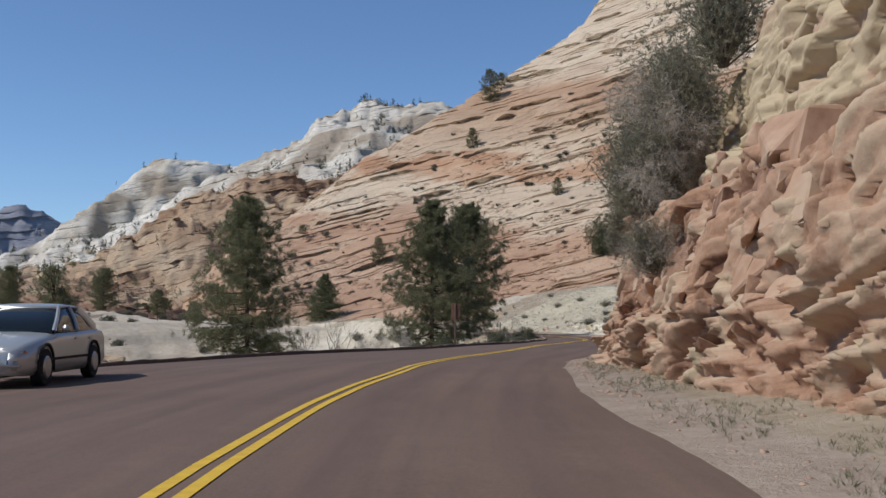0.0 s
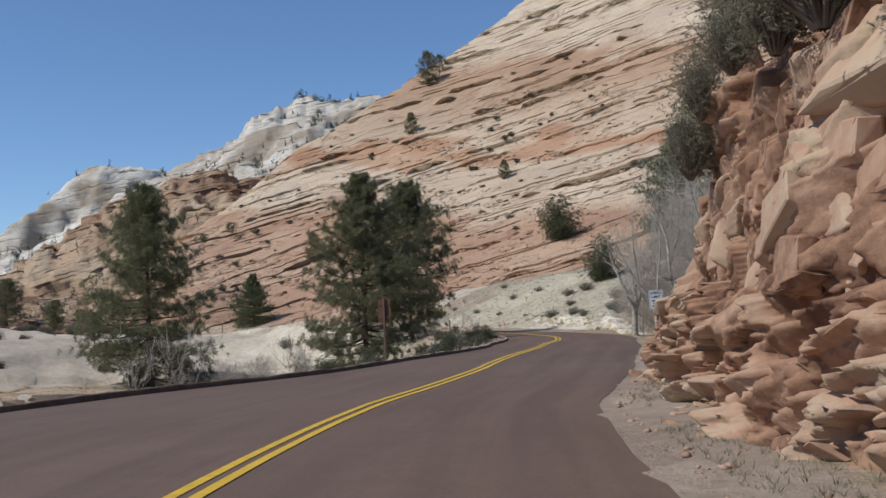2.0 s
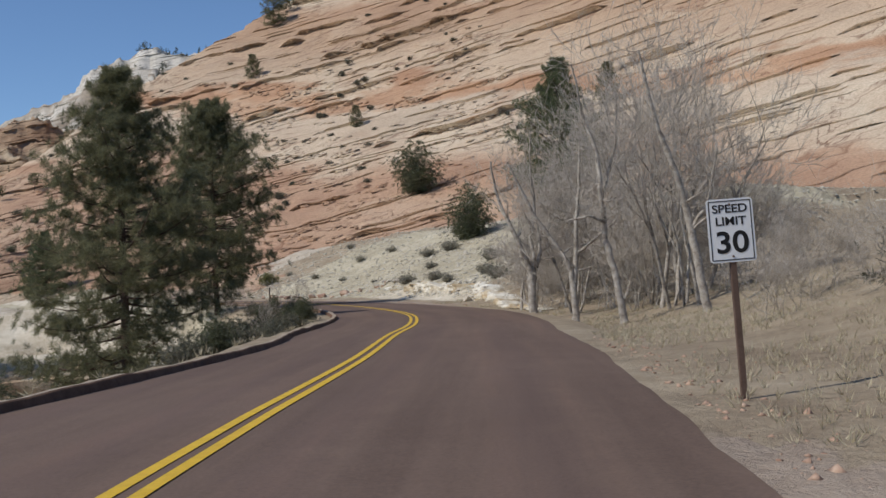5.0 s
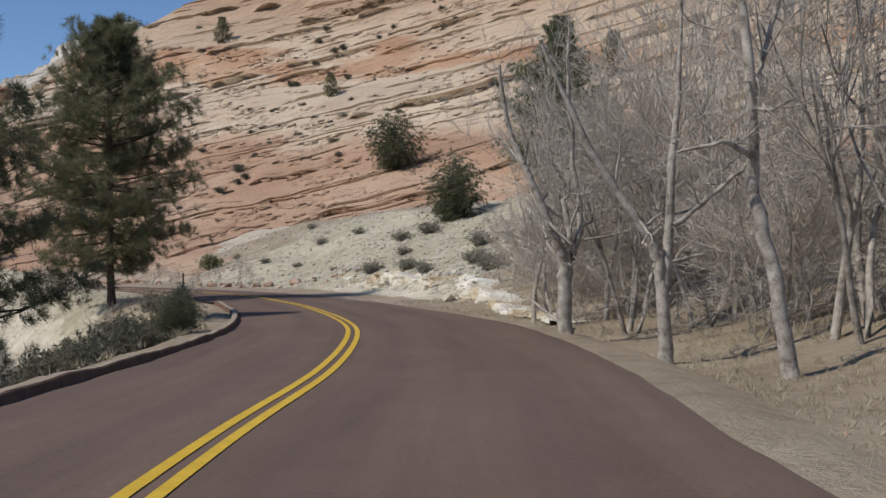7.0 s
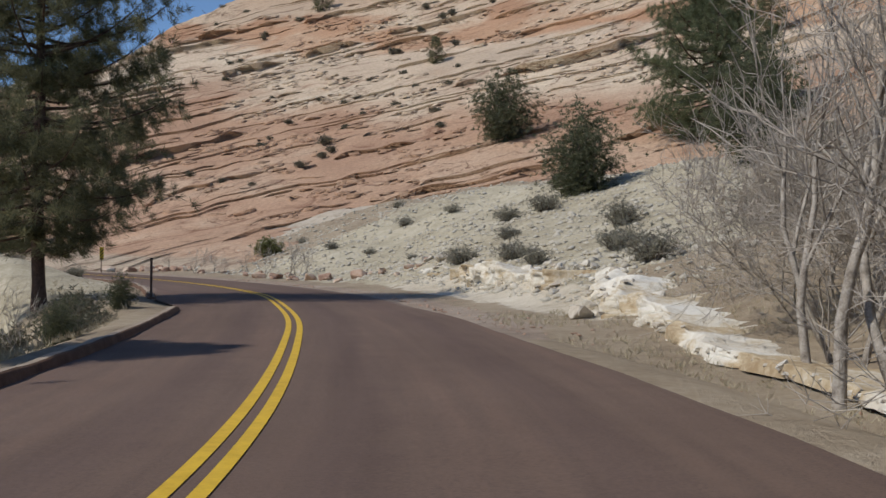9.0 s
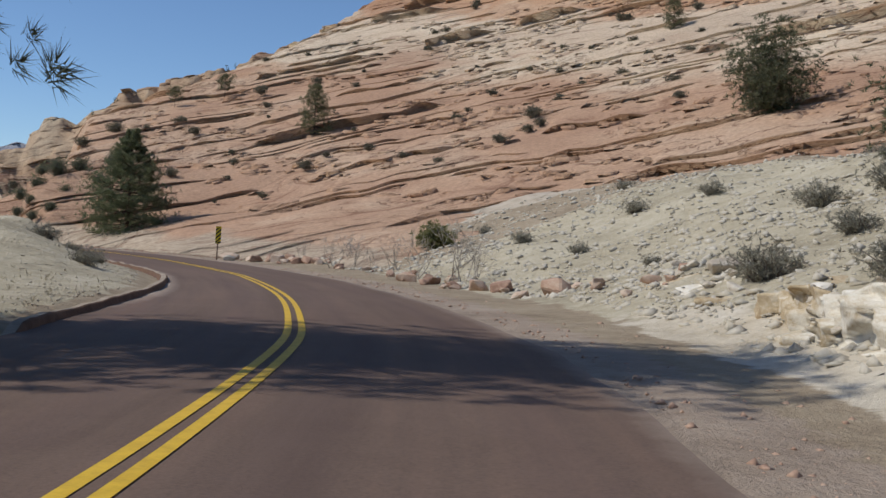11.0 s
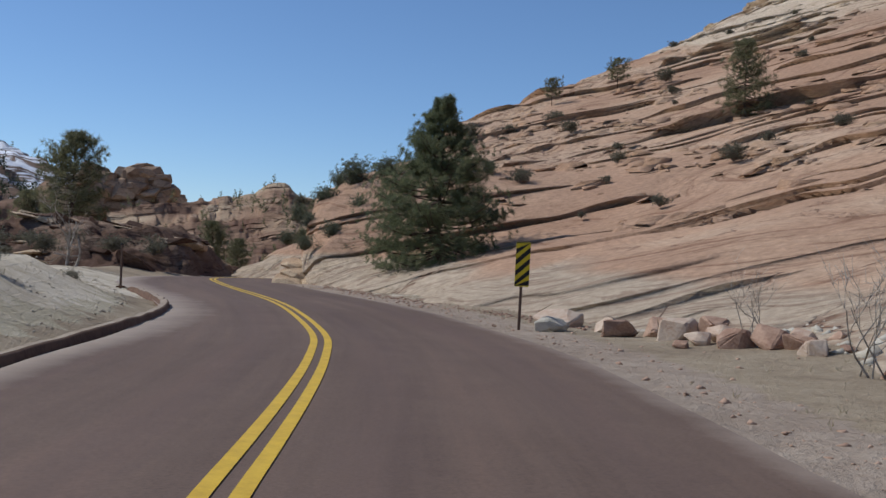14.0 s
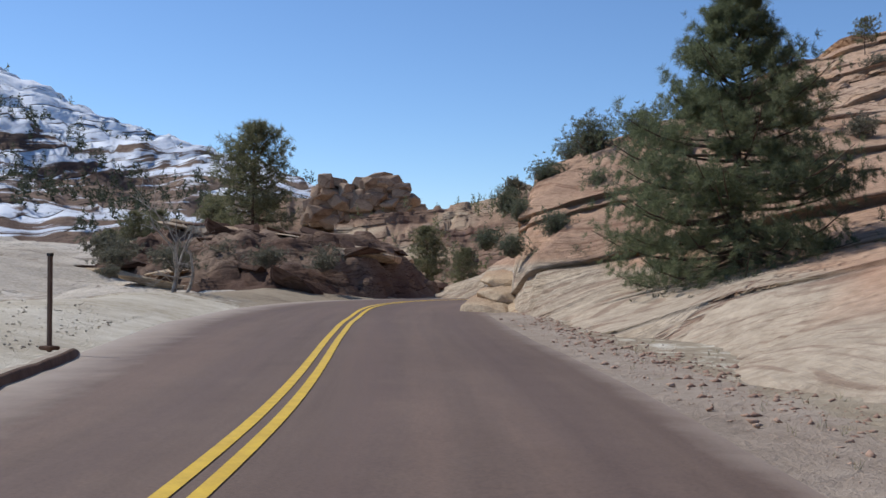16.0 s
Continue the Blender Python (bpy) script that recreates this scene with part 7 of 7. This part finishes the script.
# ---- oncoming car, standing ----
def car():
    M_body = simple("silver_paint", [(0.3, (0.40, 0.41, 0.40)), (0.7, (0.48, 0.485, 0.47))], 1.2, 0.3, 0, metallic=0.45, spec=0.5)
    M_glass, gn, gl, gb = mat_new("car_glass")
    gb.inputs["Base Color"].default_value = (0.012, 0.016, 0.018, 1)
    gb.inputs["Roughness"].default_value = 0.06
    M_tyre = simple("tyre_rubber", [(0.3, (0.012, 0.012, 0.012)), (0.7, (0.025, 0.025, 0.025))], 9, 0.85, 0.3, 0.01)
    M_rim = simple("alloy_rim", [(0.3, (0.35, 0.35, 0.36)), (0.7, (0.5, 0.5, 0.5))], 5, 0.35, 0, metallic=0.9)
    M_lamp = simple("headlight_glass", [(0.3, (0.55, 0.55, 0.52)), (0.7, (0.72, 0.70, 0.66))], 9, 0.1, 0, spec=0.8)
    M_amber = simple("amber_lens", [(0.3, (0.6, 0.22, 0.03)), (0.7, (0.7, 0.3, 0.05))], 9, 0.2, 0)
    root = thing("car", Matrix.LocRotScale((-6.35, 23.7, float(ROAD_Z(23.7)) - 0.13), Euler((0, 0, radians(1.5))), (1, 1, 1.04)), "silver four-door sedan facing the camera in the other lane", "car")

    def loft(name, secs, mat, smooth=True):
        """secs: rows of (y, [(x, z) half outline from sill to top])."""
        V, F = [], []
        n = len(secs[0][1])
        for y, half in secs:
            V += [(x, y, z) for x, z in half] + [(-x, y, z) for x, z in half[::-1]]
        m = 2 * n
        for i in range(len(secs) - 1):
            for j in range(m):
                a, b = i * m + j, i * m + (j + 1) % m
                F.append((a, b, b + m, a + m))
        F.append(tuple(range(m))[::-1])
        F.append(tuple(range((len(secs) - 1) * m, len(secs) * m)))
        bm = bmesh.new()
        vs = [bm.verts.new(v) for v in V]
        for f in F:
            bm.faces.new([vs[k] for k in f])
        bmesh.ops.recalc_face_normals(bm, faces=bm.faces)
        return part(name, bm, mat, root, smooth=smooth)

    def hull(y, w, sill, belt):
        return (y, [(w * 0.90, sill), (w, sill + 0.12), (w * 1.0, sill + 0.30), (w * 0.985, belt - 0.16), (w * 0.93, belt - 0.03), (w * 0.80, belt), (w * 0.4, belt + 0.025)])
    loft("body", [hull(-2.52, 0.62, 0.30, 0.56), hull(-2.45, 0.78, 0.22, 0.66), hull(-2.2, 0.89, 0.20, 0.74), hull(-1.5, 0.93, 0.20, 0.84), hull(-0.85, 0.94, 0.20, 0.92), hull(0.6, 0.94, 0.20, 0.95),
                  hull(1.6, 0.93, 0.20, 0.97), hull(2.25, 0.89, 0.24, 0.94), hull(2.46, 0.80, 0.30, 0.86), hull(2.52, 0.66, 0.36, 0.72)], M_body)

    def house(y, w, top, wt):
        return (y, [(w, 0.90), (w * 0.985, 0.96), ((w + wt) / 2, (0.95 + top) / 2), (wt * 1.02, top - 0.06), (wt * 0.9, top - 0.015), (wt * 0.6, top), (wt * 0.3, top + 0.005)])
    loft("glasshouse", [house(-0.95, 0.83, 0.98, 0.80), house(-0.55, 0.85, 1.18, 0.74), house(-0.1, 0.86, 1.385, 0.66), house(0.35, 0.86, 1.42, 0.66), house(1.0, 0.86, 1.40, 0.65), house(1.45, 0.85, 1.24, 0.68), house(1.95, 0.82, 0.99, 0.76)], M_glass)

    def lid(y, w, z):
        return (y, [(w, z - 0.035), (w, z - 0.02), (w * 0.98, z), (w * 0.85, z + 0.018), (w * 0.6, z + 0.028), (w * 0.3, z + 0.033), (w * 0.1, z + 0.035)])
    loft("roof", [lid(-0.14, 0.64, 1.385), lid(0.0, 0.67, 1.405), lid(0.4, 0.675, 1.425), lid(0.95, 0.67, 1.412), lid(1.12, 0.66, 1.375)], M_body)
    for sx in (1, -1):
        for name, ya, za, xa, yb, zb, xb in (("front_pillar", -0.92, 0.93, 0.845, -0.12, 1.385, 0.66), ("middle_pillar", 0.42, 0.95, 0.872, 0.46, 1.40, 0.672), ("rear_pillar", 1.86, 0.97, 0.84, 1.1, 1.375, 0.665)):
            v, f = tubes([np.array([(sx * xa, ya, za), (sx * (xa + xb) / 2 * 1.02, (ya + yb) / 2, (za + zb) / 2), (sx * xb, yb, zb)])], [[0.045, 0.04, 0.035]], 6)
            if name == "rear_pillar":
                v, f = tubes([np.array([(sx * 0.835, 1.72, 0.95), (sx * 0.775, 1.42, 1.17), (sx * 0.672, 1.02, 1.37)])], [[0.17, 0.13, 0.07]], 8)
                v = np.array(v) * np.array([1.0, 1.0, 1.0])
                mid_x = np.interp(v[:, 2], [0.95, 1.37], [0.835, 0.672]) * sx
                v[:, 0] = mid_x + (v[:, 0] - mid_x) * 0.2
            put(name, raw_mesh(name, v, f, M_body, True), root)
        for yw in (-1.55, 1.32):
            bm = bmesh.new()
            bmesh.ops.create_cone(bm, cap_ends=True, segments=28, radius1=0.325, radius2=0.325, depth=0.21, matrix=Matrix.Translation((sx * 0.85, yw, 0.325)) @ Euler((0, radians(90), 0)).to_matrix().to_4x4())
            bmesh.ops.bevel(bm, geom=list(bm.edges), offset=0.02, segments=1, affect="EDGES")
            wheel = part("wheel", bm, M_tyre, root)
            bm = bmesh.new()
            bmesh.ops.create_cone(bm, cap_ends=True, segments=20, radius1=0.21, radius2=0.17, depth=0.03, matrix=Matrix.Translation((sx * 0.965, yw, 0.325)) @ Euler((0, radians(90 * sx), 0)).to_matrix().to_4x4())
            part("rim", bm, M_rim, wheel)
            v, f = tubes([np.array([(sx * 0.942, yw + 0.39 * math.cos(a), 0.34 + 0.39 * math.sin(a)) for a in np.linspace(-0.25, 3.4, 14)])], [[0.03] * 14], 5)
            put("wheel_arch", raw_mesh("wheel_arch", v, f, M_tyre, True), root)
        bm = box_bm(0.13, 0.10, 0.13, 0, 0.03)
        bm2 = part("mirror", bm, M_body, root, smooth=True)
        bm2.location = (sx * 0.98, -0.62, 0.99)
        h = part("headlight", box_bm(0.40, 0.12, 0.14, 0, 0.04), M_lamp, root, smooth=True)
        h.matrix_basis = Matrix.LocRotScale((sx * 0.60, -2.40, 0.60), Euler((0, radians(4 * sx), radians(17 * sx))), (1, 1, 1))
        a = part("side_lamp", box_bm(0.07, 0.10, 0.07, 0, 0.02), M_amber, root)
        a.matrix_basis = Matrix.LocRotScale((sx * 0.80, -2.27, 0.60), Euler((0, 0, radians(40 * sx))), (1, 1, 1))
        st = part("side_moulding", box_bm(0.02, 3.2, 0.05, 0, 0.008), M_tyre, root)
        st.location = (sx * 0.945, -0.1, 0.46)
        for yh in (0.15, 1.05):
            hd = part("door_handle", box_bm(0.03, 0.16, 0.035, 0, 0.01), M_body, root)
            hd.location = (sx * 0.94, yh, 0.80)
    g = part("grille", box_bm(0.50, 0.05, 0.12, 0, 0.03), M_tyre, root)
    g.location = (0, -2.52, 0.56)
    bmp = part("bumper", box_bm(1.62, 0.16, 0.17, 0, 0.06), M_body, root, smooth=True)
    bmp.location = (0, -2.47, 0.38)
    pl = part("plate_bar", box_bm(0.31, 0.015, 0.15, 0), M_signwhite, root)
    pl.location = (0, -2.565, 0.40)


car()

# ---- outcrops that cap the ridges ----
BIG = [rock_mesh(340 + k, (1.0, 0.8, 0.75), 20, M_knob, "outcrop") for k in range(4)]
for x, y, z, s in ((-12, 297, 43.0, 6.5), (-8, 299, 45.0, 5.5), (-15, 294, 40.5, 4.5), (-6, 296, 45.5, 4.0), (-91, 412, 45, 9), (-86, 413, 45.5, 7), (-96, 408, 42, 7), (-73, 416, 53, 8), (-67, 417, 54, 6), (-80, 410, 45, 6)):
    m = Matrix.LocRotScale((x, y, z), Euler((rb.uniform(-0.2, 0.2), rb.uniform(-0.2, 0.2), rb.uniform(0, 6))), (s * 1.5, s, s * 0.6))
    put("outcrop", BIG[rb.randrange(4)], None, m, "weathered red-brown outcrop capping the ridge", "rock", "ridge outcrops")
M_tower = slickrock_material("brown_tower_rock", [(0.35, (0.25, 0.17, 0.12)), (0.5, (0.42, 0.31, 0.225)), (0.65, (0.56, 0.46, 0.345))], 0.1, 0.5, (0.15, 0.09, 0.06), snow=1.14)
TOWER = [hull_block(360 + k, (1.0, 0.9, 0.8), 18) for k in range(6)]
for me in TOWER:
    me.name = "outcrop"
    me.materials[0] = M_tower
rt = random.Random(31)
for az0, az1, top in ((-49.6, -47.5, [2.7, 3.7, 4.7, 4.5, 3.3]), (-47.5, -43.6, [3.2, 4.4, 4.6, 4.75, 4.5, 3.6, 2.7])):
    n = int((az1 - az0) / 0.33)
    for k in range(n + 1):
        f = k / n
        crest = float(np.interp(f, np.linspace(0, 1, len(top)), top)) + rt.uniform(-0.12, 0.12)
        e = 2.3
        while e < crest:
            a, r = radians(az0 + (az1 - az0) * f + rt.gauss(0, 0.07)), 190 + rt.uniform(-2.5, 2.5)
            w, tall_ = rt.uniform(2.8, 4.6), rt.uniform(1.2, 2.8)
            e += math.degrees(0.5 * tall_ / r)
            m = Matrix.LocRotScale((-5.1 + math.sin(a) * r, 158.8 + math.cos(a) * r, 1.45 + math.tan(radians(e)) * r - 0.4 * tall_), Euler((rt.gauss(0, 0.1), rt.gauss(0.05, 0.1), rt.uniform(0, 6))), (w, w, tall_ * 1.3))
            put("outcrop", TOWER[rt.randrange(6)], None, m, "craggy brown sandstone block of the far knobs", "rock", "towers of the knobs")
